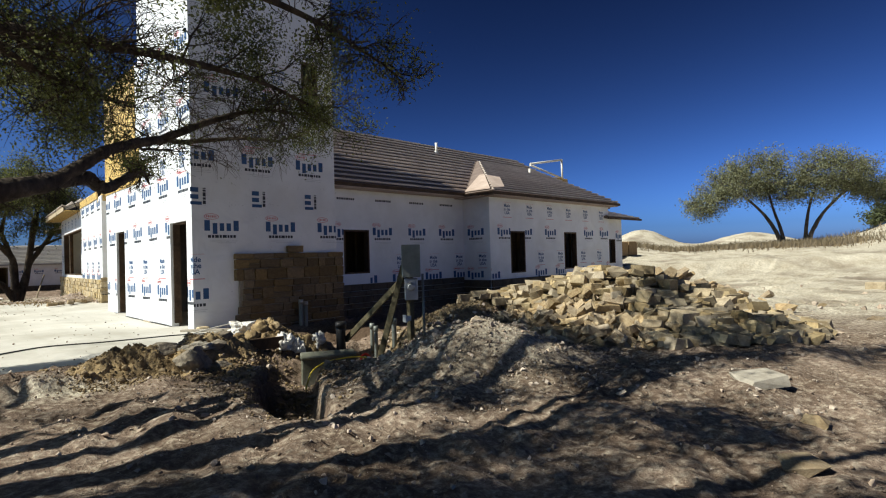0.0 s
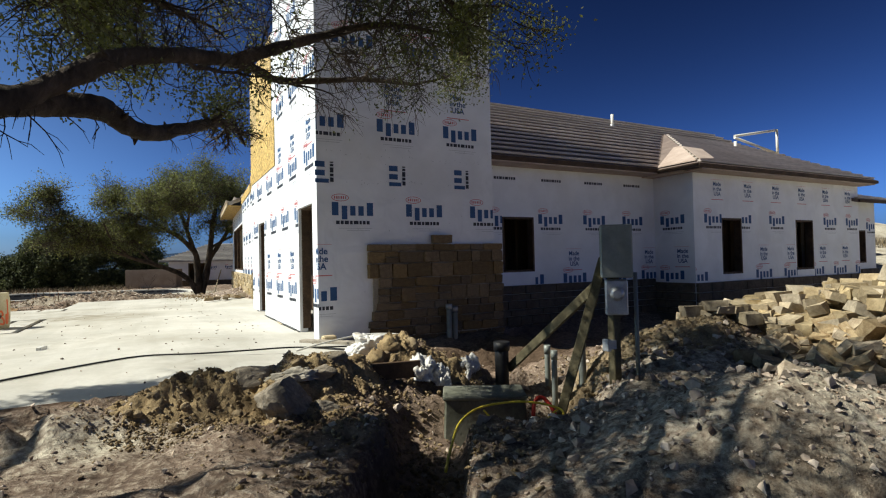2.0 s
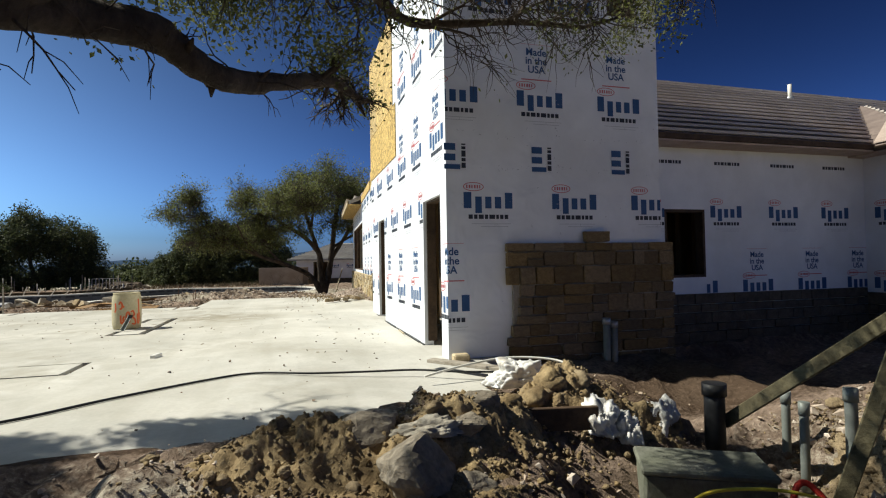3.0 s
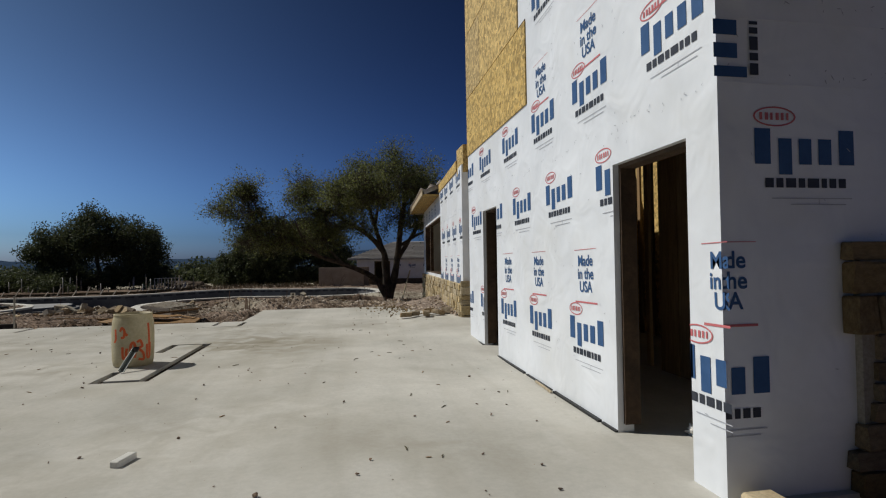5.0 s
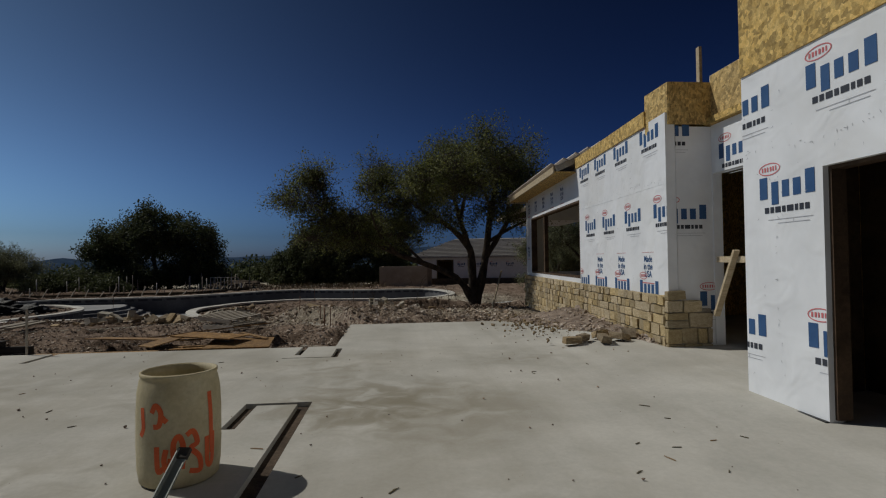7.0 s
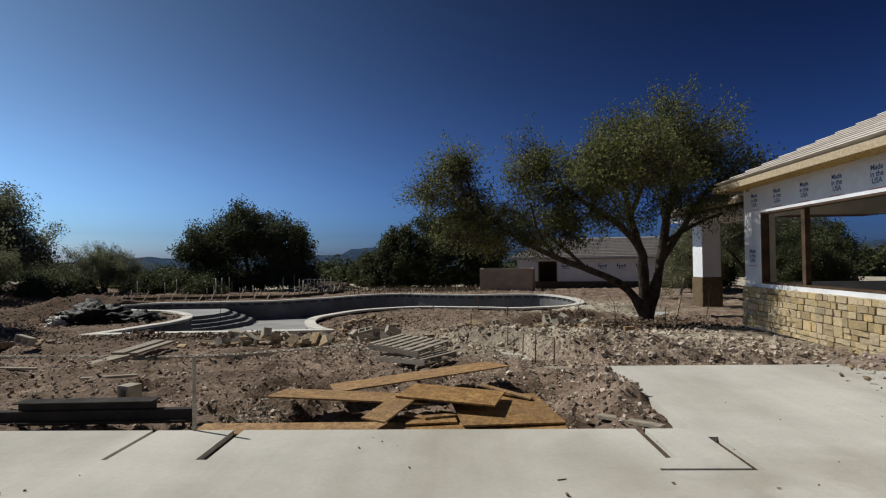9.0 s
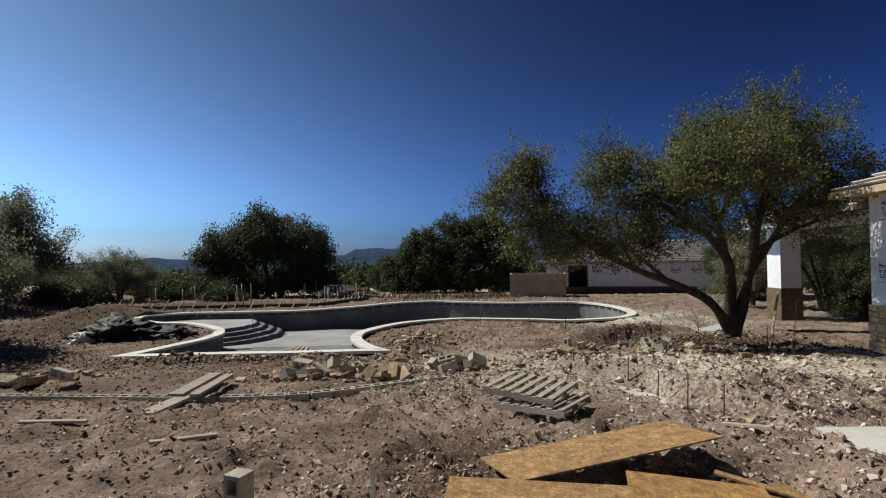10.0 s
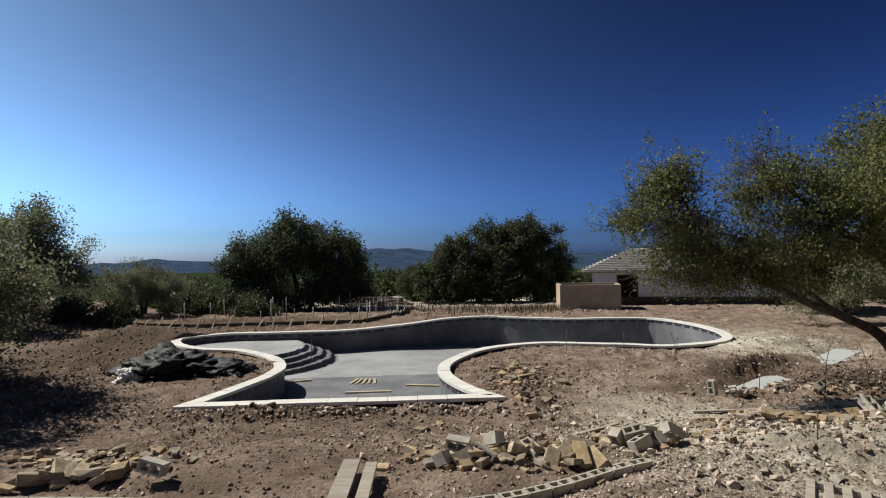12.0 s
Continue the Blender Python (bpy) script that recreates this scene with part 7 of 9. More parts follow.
for _nm, _it in (("flange", ((-7.45, 22.78, 0.24), (1.55, 0.2, 0.016))), ("flange", ((-7.95, 22.78, 0.02), (3.3, 0.2, 0.016))), ("web", ((-8.0, 22.78, 0.06), (3.5, 0.09, 0.16))), ("web", ((-7.45, 22.78, 0.19), (1.55, 0.014, 0.1)))):
    part(_nm, boxes([(*_it, Matrix.Translation((-7.4, 22.78, ground_at(-7.4, 22.78) + 0.06)) @ pose(0, 0, 0, 0, 0, 3) @ Matrix.Translation((7.4, -22.78, 0)))], 0.004), M_BLACKSTEEL, bm_)


def cmu_mesh():
    us, vs = [0, 0.035, 0.18, 0.21, 0.355, 0.39], [0, 0.035, 0.155, 0.19]
    V, F = grid_solid(us, vs, lambda i, j: not (j == 1 and i in (1, 3)), -0.095, 0.095, lambda u, v, w: (u - 0.195, v - 0.095, w))
    me = bpy.data.meshes.new("concrete_block")
    me.from_pydata(V, [], F)
    me.materials.append(M_CMU)
    return me


CMU = cmu_mesh()


def block(m, label="grey hollow concrete block lying loose", group="loose concrete blocks"):
    o = new("concrete_block", CMU)
    o.matrix_basis = m
    return tagged(o, label, "concrete block", group=group)


block(pose(-7.42, 23.5, ground_at(-7.42, 23.5) + 0.15, 0, 90, 70), "concrete block standing on end on the soil")
boulder(-8.65, 23.3, 0.34, 131, label="brown stone lying behind the steel beam")
# the planter row of blocks
_row = spline([(-15.6, 28.55, 0), (-13.5, 28.5, 0), (-11.0, 28.36, 0), (-9.4, 28.36, 0), (-8.3, 28.55, 0), (-7.3, 29.0, 0), (-6.3, 29.6, 0), (-5.6, 29.95, 0)], 30)
_acc, _prev = 0.0, _row[0]
for _q in _row[1:]:
    _acc += (_q - _prev).length
    if _acc >= 0.40:
        _acc = 0.0
        _dv = _q - _prev
        block(pose(_q.x, _q.y, -0.435, 0, 0, math.degrees(math.atan2(_dv.y, _dv.x))), "hollow concrete block set in a curved low row", "row of concrete blocks")
    _prev = _q
_rg = random.Random(9)
for _cx, _cy, _n, _sp in ((-8.3, 30.0, 6, 0.5), (-5.55, 30.75, 9, 0.36), (-0.2, 31.85, 5, 0.35), (-0.9, 35.6, 5, 0.6), (-13.4, 29.0, 1, 0.08)):
    for _k in range(_n):
        _x, _y = _rg.gauss(_cx, _sp), _rg.gauss(_cy, _sp * 0.4)
        block(pose(_x, _y, ground_at(_x, _y) + 0.11 + 0.14 * (_k % 4 == 0), _rg.choice((0, 90, 35, -40)) + _rg.uniform(-18, 18), _rg.choice((0, 25, 75, -20)) + _rg.uniform(-18, 18), _rg.uniform(0, 360)))
for _cx, _cy, _n, _sp in ((-7.8, 30.2, 9, 0.6), (-1.4, 31.75, 10, 0.7), (-7.0, 29.9, 7, 0.4), (-14.9, 29.3, 12, 0.5)):
    for _k in range(_n):
        _x, _y = _rg.gauss(_cx, _sp), _rg.gauss(_cy, _sp * 0.4)
        _o = new("building_stone", _rg.choice(BLOCKS))
        _s = _rg.uniform(0.22, 0.42)
        _o.matrix_basis = pose(_x, _y, ground_at(_x, _y) + 0.08, _rg.uniform(-30, 30), _rg.uniform(-30, 30), _rg.uniform(0, 360)) @ Matrix.Diagonal((_s * 1.4, _s, _s * 0.75, 1))
        tagged(_o, "tan building stone dumped on the soil", "stone", group="dumped building stones")


def pallet(m):
    t = empty("pallet", m, label="weathered grey wooden pallet lying on the soil", category="pallet")
    for k in range(7):
        part("deck_board", boxes([((-0.54 + 0.18 * k, 0, 0.125), (0.095, 1.02, 0.02))], 0.003), M_GREYWOOD, t)
    for y in (-0.49, 0, 0.49):
        part("stringer", boxes([((0, y, 0.07), (1.22, 0.04, 0.09))], 0.003), M_GREYWOOD, t)
    for x in (-0.5, 0, 0.5):
        part("bottom_board", boxes([((x, 0, 0.015), (0.095, 1.02, 0.02))], 0.003), M_GREYWOOD, t)
    return t


pallet(pose(-4.02, 27.05, -0.22, 0, -2, -36))
pallet(pose(-4.18, 27.2, -0.02, 3, 3, -33))


def plank(a, b, w, th, material, label, up=0.0):
    t = tagged(new("plank"), label, "plank")
    m, l = between(a, b)
    part("board", boxes([((0, 0, 0), (l, w, th), m)], 0.004), material, t)
    return t


plank((-10.3, 26.75, -0.22), (-10.2, 28.0, -0.22), 0.30, 0.045, M_GREYWOOD, "grey scaffold board on the soil")
plank((-10.35, 27.75, -0.17), (-10.45, 29.5, -0.17), 0.27, 0.045, M_GREYWOOD, "grey scaffold board crossing the block row")
plank((-10.02, 27.75, -0.18), (-10.12, 29.4, -0.18), 0.18, 0.045, M_GREYWOOD, "grey scaffold board crossing the block row")
for _a, _b in (((-9.3, 25.2), (-8.6, 25.6)), ((-6.55, 31.5), (-5.35, 32.65)), ((-3.3, 33.8), (-1.55, 33.9)), ((-2.6, 33.2), (0.4, 33.4)), ((-0.2, 34.0), (2.2, 34.9)), ((0.2, 33.8), (2.6, 34.6)), ((-1.6, 23.0), (-1.1, 22.4)), ((-1.7, 26.0), (-1.25, 25.4)), ((-0.4, 25.9), (0.1, 25.45)), ((-11.7, 26.0), (-10.9, 26.3)),
               ((-22.5, 33.5), (-20.2, 33.9)), ((0.1, 34.3), (1.9, 35.3))):
    plank((*_a, ground_at(*_a) + 0.05), (*_b, ground_at(*_b) + 0.05), 0.10, 0.04, M_GREYWOOD, "weathered timber lying on the rubble")
_t = tagged(new("wood_stake"), "thin wooden stake standing at the slab edge", "stake")
part("stake", boxes([((-5.93, 22.2, 0.28), (0.035, 0.02, 0.95), pose(0, 0, 0))], 0.003), M_GREYWOOD, _t)
for _k, (_x, _y, _h) in enumerate(((-1.51, 26.38, 0.55), (-1.74, 27.06, 0.6), (-1.87, 27.96, 0.5), (-2.1, 28.88, 0.5), (-2.9, 30.0, 0.4), (-4.4, 43.0, 0.8), (-2.2, 42.6, 0.8), (-14.8, 42.4, 0.7), (3.4, 33.9, 0.8), (-1.5, 35.2, 0.35), (-0.9, 36.1, 0.35), (-0.2, 36.6, 0.4))):
    _t = tagged(new("rebar_stake"), "rusty steel rod driven into the ground", "rod", group="steel rods in the ground")
    _z = ground_at(_x, _y)
    part("rod", bm_tube(bmesh.new(), [(_x, _y, _z - 0.2), (_x + 0.02, _y, _z + _h)], 0.012, 6), M_RUST, _t)
_t = tagged(new("wood_stake"), "pale timber prop leaning on the rubble", "stake")
_m, _l = between((4.2, 35.2, ground_at(4.2, 35.2)), (4.75, 35.6, 0.95))
part("stake", boxes([((0, 0, 0), (_l, 0.07, 0.04), _m)], 0.003), M_WOOD, _t)

crumpled("black_tarp", "crumpled black plastic sheeting heaped beside the pool", -18.9, 39.4, -0.78, 1.5, 1.1, 0.62, 11, M_BLACKPLASTIC, category="tarpaulin")
crumpled("black_tarp", "crumpled black plastic sheeting heaped beside the pool", -17.2, 39.2, -0.80, 1.1, 0.8, 0.34, 12, M_BLACKPLASTIC, category="tarpaulin")
crumpled("plastic_bag", "pale plastic sheet beside the black tarpaulin", -19.8, 38.6, -0.78, 0.5, 0.35, 0.25, 13, M_WHITEPLASTIC)

crumpled("plastic_bag", "pale plastic sheet lying on the soil by the block row", -14.3, 27.6, -0.40, 0.30, 0.25, 0.12, 17, M_WHITEPLASTIC)
_t = tagged(new("poured_footing"), "narrow grey concrete footing strip below the cut bank", "footing")
_st = spline([(-1.45, 25.7, 0), (-1.62, 26.5, 0), (-1.72, 27.3, 0), (-1.95, 28.2, 0), (-2.3, 29.0, 0)], 6)
_V = [Vector((q.x + d, q.y + 0.3 * d, -0.335 + z)) for q in _st for d, z in ((-0.2, 0), (0.2, 0), (0.2, -0.2), (-0.2, -0.2))]
_F = [(4 * i + k, 4 * i + (k + 1) % 4, 4 * i + 4 + (k + 1) % 4, 4 * i + 4 + k) for i in range(len(_st) - 1) for k in range(4)]
mesh_ob("pour", _V, _F, M_CONCRETE, _t)
# footing poured in the trench by the tree
for _c, _s2, _rz in (((0.65, 38.0, -1.16), (3.6, 0.9, 0.1), 41), ((5.6, 42.0, -1.08), (4.2, 0.9, 0.1), 42)):
    _t = tagged(new("poured_footing"), "pale wet concrete footing in a trench", "footing")
    part("pour", boxes([((0, 0, 0), _s2, pose(*_c, 0, 0, _rz))], 0.02), M_WATER, _t)

# ---- formwork with stakes behind the pool ----
form = empty("formwork", label="long board formwork with leaning stakes round a graded pad", category="formwork")
_line2 = [Vector((-29.5, 54.0, -1.0)), Vector((-25.0, 52.8, -1.0)), Vector((-15.0, 54.0, -1.0)), Vector((-12.5, 60.0, -1.0))]
_rg = random.Random(4)
for _a, _b in zip(_line2, _line2[1:]):
    _m, _l = between(_a, _b)
    part("form_board", boxes([((0, 0, 0.12), (_l, 0.04, 0.42), _m)]), M_OLDWOOD, form)
    for _k in range(int(_l / 0.9)):
        _q = _a.lerp(_b, (_k + 0.5) / int(_l / 0.9))
        _m2, _l2 = between(_q + Vector((-0.25 + _rg.uniform(-0.1, 0.1), -0.55, -0.1)), _q + Vector((_rg.uniform(-0.1, 0.1), -0.05, 0.55 + _rg.uniform(-0.15, 0.3))))
        part("stake", boxes([((0, 0, 0), (_l2, 0.07, 0.05), _m2)]), M_GREYWOOD, form)
for _k in range(46):
    _x, _y = _rg.uniform(-28, -13), _rg.uniform(54.5, 64)
    _t = tagged(new("rebar_stake"), "pale pipe stub standing in the graded pad", "pipe", group="stubs in the pad")
    part("rod", bm_tube(bmesh.new(), [(_x, _y, -1.2), (_x, _y, -0.1 + _rg.uniform(-0.3, 0.7))], 0.035, 6), M_GREYWOOD if _k % 3 else M_PVC, _t)
_t = tagged(new("barrier_rack"), "row of white steel barriers on the pad", "barrier")
for _k in range(9):
    part("bar", bm_tube(bmesh.new(), [(-16.4 + 0.3 * _k, 62, -0.95), (-16.4 + 0.3 * _k, 62, 0.15)], 0.03, 6), M_PVC, _t)
part("bar", bm_tube(bmesh.new(), [(-16.4, 62, 0.15), (-14.0, 62, 0.15)], 0.03, 6), M_PVC, _t)
_t = tagged(new("portable_toilet"), "green portable toilet far beyond the pool", "toilet cabin")
part("cabin", boxes([((-20.6, 73, -0.6), (1.1, 1.1, 2.0))], 0.05), M_GREENBOX, _t)
part("roof", boxes([((-20.6, 73, 0.45), (1.2, 1.2, 0.12))], 0.05), M_PVC, _t)
_t = tagged(new("spoil_mound"), "dark gravel mound on the pad", "mound")
_bm = bmesh.new()
bmesh.ops.create_icosphere(_bm, subdivisions=4, radius=1.0)
for _v in _bm.verts:
    _q = 1 + 0.25 * noise.noise(_v.co * 2.5) + 0.1 * noise.noise(_v.co * 9)
    _v.co = Vector((_v.co.x * 3.2 * _q - 16.5, _v.co.y * 2.0 * _q + 70, max(-0.3, _v.co.z) * 0.9 * _q - 1.3))
part("soil", _bm, M_CUTSOIL, _t)

# ---- block enclosure and pump house by the pool ----
enc = empty("block_enclosure", label="low beige rendered block enclosure beside the pool house", category="enclosure")
_ec = [(-1.2, 61.0), (2.9, 60.2), (3.5, 63.2), (-0.9, 64.2)]
for _k in range(4):
    _a, _b = _ec[_k], _ec[(_k + 1) % 4]
    _m, _l = between((*_a, 0), (*_b, 0))
    part("wall", boxes([((0, 0, -0.15), (_l + 0.1, 0.2, 2.1), _m)]), M_BLOCKWALL, enc)
hut = empty("pool_house", label="small pool house in white wrap with a grey hip roof", category="building")
Whut = {}
_hp = [(2.4, 66.0), (18.5, 62.5)]
W["hut"] = wall("wall", _hp[0], _hp[1], -1.2, 1.75, 0.2, [(1.9, 3.6, -1.2, 1.45)], M_WRAP, hut)
W["hutw"] = wall("wall", (4.2, 73.6), (2.44, 66.2), -1.2, 1.75, 0.2, [], M_WRAP, hut)
W["hutn"] = wall("wall", (20.2, 70.0), (4.3, 73.6), -1.2, 1.75, 0.2, [], M_WRAP, hut)
W["hute"] = wall("wall", (18.5, 62.7), (20.2, 70.0), -1.2, 1.75, 0.2, [], M_WRAP, hut)
_r = [Vector(q) for q in ((1.4, 65.6, 1.75), (19.2, 61.7, 1.75), (21.2, 70.6, 1.75), (3.5, 74.6, 1.75), (6.6, 68.8, 3.65), (15.9, 66.8, 3.65))]
for _f in ((0, 1, 5, 4), (1, 2, 5), (2, 3, 4, 5), (3, 0, 4)):
    _p = [_r[i] for i in _f]
    mesh_ob("roof", _p + [q - Vector((0, 0, 0.14)) for q in _p], [tuple(range(len(_p))), tuple(range(2 * len(_p) - 1, len(_p) - 1, -1))] + [(i, i + len(_p), (i + 1) % len(_p) + len(_p), (i + 1) % len(_p)) for i in range(len(_p))], M_SHINGLE, hut)
for _k in range(13):
    _t = (_k + 0.3) / 13.5
    for _i, _j, _p, _q in ((0, 1, 4, 5), (3, 0, 4, 4)):
        _o = batten(_r[_i].lerp(_r[_p], _t) + Vector((0, 0, 0.05)), _r[_j].lerp(_r[_q], _t) + Vector((0, 0, 0.05)), "tile_course")
        _o.parent = hut
prints("hut", [(0.9, "maker", run(4.0, 1.6, 7))])
_o = part("plinth", boxes([((8, -0.85, 0.04), (15.6, 0.9, 0.08), W["hut"][1])]), M_PLINTH, hut, "dark stone plinth")
_o = part("door_frame", buck(W["hut"][1], (1.9, 3.6, -1.2, 1.45), 0.2, 0.12), M_OLDWOOD, hut)
part("partition", boxes([((9, 68.5, 0.2), (12, 0.1, 3.0))]), M_STUD, hut)

# far masonry and stacked crates on the east side
_t = tagged(new("crate_stack"), "long row of brown timber pallets beyond the building", "pallet stack")
for _k in range(5):
    part("pallet", boxes([((31.0 + 1.4 * _k, 18.0, ground_at(31 + 1.4 * _k, 18) + 0.5), (1.25, 1.1, 1.0))], 0.02), M_STUD, _t)
_t = tagged(new("low_kerb"), "row of tan stone blocks along the bank", "kerb")
for _k in range(9):
    part("block", boxes([((24.5 + 0.35 * _k, 2.6 - 0.62 * _k, ground_at(24.5 + 0.35 * _k, 2.6 - 0.62 * _k) + 0.12), (0.25, 0.6, 0.3), None)], 0.03), M_STONE, _t)

# ---- trees ----
class Tree:
    def __init__(self, seed):
        self.rg, self.V, self.F, self.tips = random.Random(seed), [], [], []

    def tube(self, pts, rs, n):
        base = len(self.V)
        up = Vector((0.21, 0.13, 1)).normalized()
        for i, p in enumerate(pts):
            d = pts[min(i + 1, len(pts) - 1)] - pts[max(i - 1, 0)]
            a = d.cross(up)
            if a.length < 1e-4:
                a = Vector((1, 0, 0))
            a.normalize()
            c = d.cross(a).normalized()
            for k in range(n):
                w = rs[i]
                if w > 0.03:
                    g = p + a * (w * math.cos(6.28319 * k / n)) + c * (w * math.sin(6.28319 * k / n))
                    w *= 1 + 0.22 * noise.noise(g * 5.5) + 0.16 * noise.noise(g * 16) + 0.10 * noise.noise(g * 38)
                self.V.append(p + a * (w * math.cos(6.28319 * k / n)) + c * (w * math.sin(6.28319 * k / n)))
        for i in range(len(pts) - 1):
            for k in range(n):
                q = base + i * n
                self.F.append((q + k, q + (k + 1) % n, q + n + (k + 1) % n, q + n + k))

    def branch(self, p, d, L, r, lev, spec):
        """One limb with its own limbs; spec: per level (children, length ratio, spread degrees, lift, wander)."""
        rg = self.rg
        n, ratio, spread, lift, wander = spec[lev]
        segs = 6 if lev == 0 else 5 if lev == 1 else 4
        pts, dd = [p.copy()], d.normalized()
        for k in range(segs):
            dd = (dd + Vector((rg.gauss(0, wander), rg.gauss(0, wander), rg.gauss(0, wander) + lift))).normalized()
            pts.append(pts[-1] + dd * (L / segs))
        end = 0.45 if lev < len(spec) - 1 else 0.25
        self.tube(pts, [r * (1 - (1 - end) * k / segs) for k in range(segs + 1)], 7 if lev == 0 else 5 if lev == 1 else 3)
        self.hang(pts, r, L, lev, spec, 0.3)

    def hang(self, pts, r, L, lev, spec, start):
        rg = self.rg
        if lev >= len(spec) - 1:
            self.tips += pts[1:]
            return
        n, ratio, spread, lift, wander = spec[lev]
        for k in range(n):
            t = start + (1 - start) * (k + rg.random()) / n
            i = min(int(t * (len(pts) - 1)), len(pts) - 2)
            f = t * (len(pts) - 1) - i
            q = pts[i].lerp(pts[i + 1], f)
            d = (pts[i + 1] - pts[i]).normalized()
            ax = Vector((rg.gauss(0, 1), rg.gauss(0, 1), rg.gauss(0, 0.7))).normalized()
            side = (ax - d * ax.dot(d)).normalized()
            a = radians(spread * rg.uniform(0.6, 1.25))
            self.branch(q, d * math.cos(a) + side * math.sin(a), L * ratio * rg.uniform(0.7, 1.2), max(0.0045, r * (1 - 0.6 * t) * 0.6), lev + 1, spec)
        # the limb runs on as its own last shoot
        self.branch(pts[-1], (pts[-1] - pts[-2]).normalized(), L * ratio * 0.9, max(0.0045, r * 0.42), lev + 1, spec)


    def grow(self, nodes, lobes, n, seed, twigs=6, reach=0.75, shell=0.5, bow=0.25, thin=0.010, outward=0.7):
        """Fills lobes (centre, half-sizes, share) with spray ends; each is reached from the nearest wood by a bowed branch and ends in twigs.
        nodes: places on the limbs with their radius."""
        rg = random.Random(seed)
        mid = sum((Vector(c) for c, _, _ in lobes), Vector()) / len(lobes)
        ends = []
        for c, h, share in lobes:
            for _ in range(max(1, round(n * share))):
                d = Vector((rg.gauss(0, 1), rg.gauss(0, 1), rg.gauss(0, 1))).normalized()
                q = (shell + (1 - shell) * rg.random()) * (1 + 0.16 * noise.noise(d * 2.2 + Vector(c)))
                if d.z < -0.35:
                    d.z *= 0.5
                ends.append((Vector((c[0] + d.x * h[0] * q, c[1] + d.y * h[1] * q, c[2] + d.z * h[2] * q)), Vector(c)))
        root = nodes[0][0]
        ends.sort(key=lambda e: (e[0] - root).length + rg.uniform(0, 0.6))
        P, R = [tuple(p) for p, _ in nodes], [r for _, r in nodes]
        for e, c in ends:
            a = np.array(P)
            d = np.linalg.norm(a - np.array(e), axis=1) + 0.35 * np.maximum(0, a[:, 2] - e.z)
            i = int(np.argmin(d))
            p, L = Vector(P[i]), float(d[i])
            r0 = min(R[i] * 0.75, thin + 0.016 * L)
            m = p.lerp(e, 0.5) + Vector((rg.gauss(0, 0.10), rg.gauss(0, 0.10), bow + rg.gauss(0, 0.08))) * L * 0.6
            path = [p, p.lerp(m, 0.55) + Vector((rg.gauss(0, 0.03), rg.gauss(0, 0.03), 0)) * L, m, m.lerp(e, 0.55) + Vector((rg.gauss(0, 0.05), rg.gauss(0, 0.05), rg.gauss(0, 0.04))) * L, e]
            rs = [r0 + (thin - r0) * k / 4 for k in range(5)]
            self.tube(path, rs, 5)
            P += [tuple(q) for q in path[1:]]
            R += rs[1:]
            out = (e - c.lerp(mid, 0.4)).normalized()
            for _ in range(twigs):
                dv = (out * outward + Vector((rg.gauss(0, 0.6), rg.gauss(0, 0.6), rg.gauss(0, 0.45)))).normalized()
                b0 = path[rg.choice((2, 3, 4, 4))]
                t = [b0]
                for _ in range(3):
                    dv = (dv + Vector((rg.gauss(0, 0.28), rg.gauss(0, 0.28), rg.gauss(0.02, 0.22)))).normalized()
                    t.append(t[-1] + dv * (reach * rg.uniform(0.22, 0.42)))
                self.tube(t, [thin * 0.8, thin * 0.65, thin * 0.5, thin * 0.3], 3)
                self.tips += t[1:]


def limb_nodes(pts, r0, r1):
    """The points of a limb with their radius, for Tree.grow."""
    return [(p, r0 + (r1 - r0) * k / (len(pts) - 1)) for k, p in enumerate(pts)]


def leaves(name, tips, count, spread, size, material, seed, parent, drop=0.0):
    rg = np.random.default_rng(seed)
    T = np.array([tuple(t) for t in tips])
    c = T[rg.integers(0, len(T), count)] + np.clip(rg.normal(0, 1, (count, 3)), -1.7, 1.7) * spread
    c[:, 2] -= drop * rg.random(count)
    a = rg.normal(0, 1, (count, 3))
    a /= np.linalg.norm(a, axis=1)[:, None]
    b = np.cross(a, rg.normal(0, 1, (count, 3)))
    b /= np.linalg.norm(b, axis=1)[:, None]
    s = size * (0.6 + 0.8 * rg.random(count))[:, None]
    co = np.stack([c - a * s * 0.5, c + b * s * 0.28, c + a * s * 0.5, c - b * s * 0.28], 1).reshape(-1, 3)
    ob = new(name, big_mesh(name, co, np.arange(count * 4).reshape(-1, 4), material))
    ob.parent = parent
    return ob


AIRY = [(5, 0.6, 50, 0.04, 0.14), (5, 0.6, 48, 0.03, 0.2), (5, 0.62, 46, 0.0, 0.22), (0, 0, 0, -0.02, 0.25)]


def tree(name, label, x, y, trunks, spec, count, spread, size, leaf, seed, z=None, bark=None):
    """trunks: (lean x, lean y, rise, length of limbs, radius) of each stem from one foot."""
    z = ground_at(x, y) - 0.1 if z is None else z
    t = empty(name, pose(x, y, z), label=label, category="tree")
    T = Tree(seed)
    for lx, ly, rise, L, r, *late in trunks:
        p = [Vector((0, 0, 0)), Vector((lx * 0.25, ly * 0.25, rise * 0.35)), Vector((lx * 0.6, ly * 0.6, rise * 0.7)), Vector((lx, ly, rise))]
        p = spline(p, 3)
        T.tube(p, [r * (1.25 - 0.55 * k / (len(p) - 1)) for k in range(len(p))], 9)
        T.hang(p, r * 0.75, L, 0, late[1] if len(late) > 1 else spec, late[0] if late else 0.55)
    w = mesh_ob("trunk", T.V, T.F, bark or M_BARK, t, smooth=True)
    leaves("crown", T.tips, count, spread, size, leaf, seed, t)
    return t


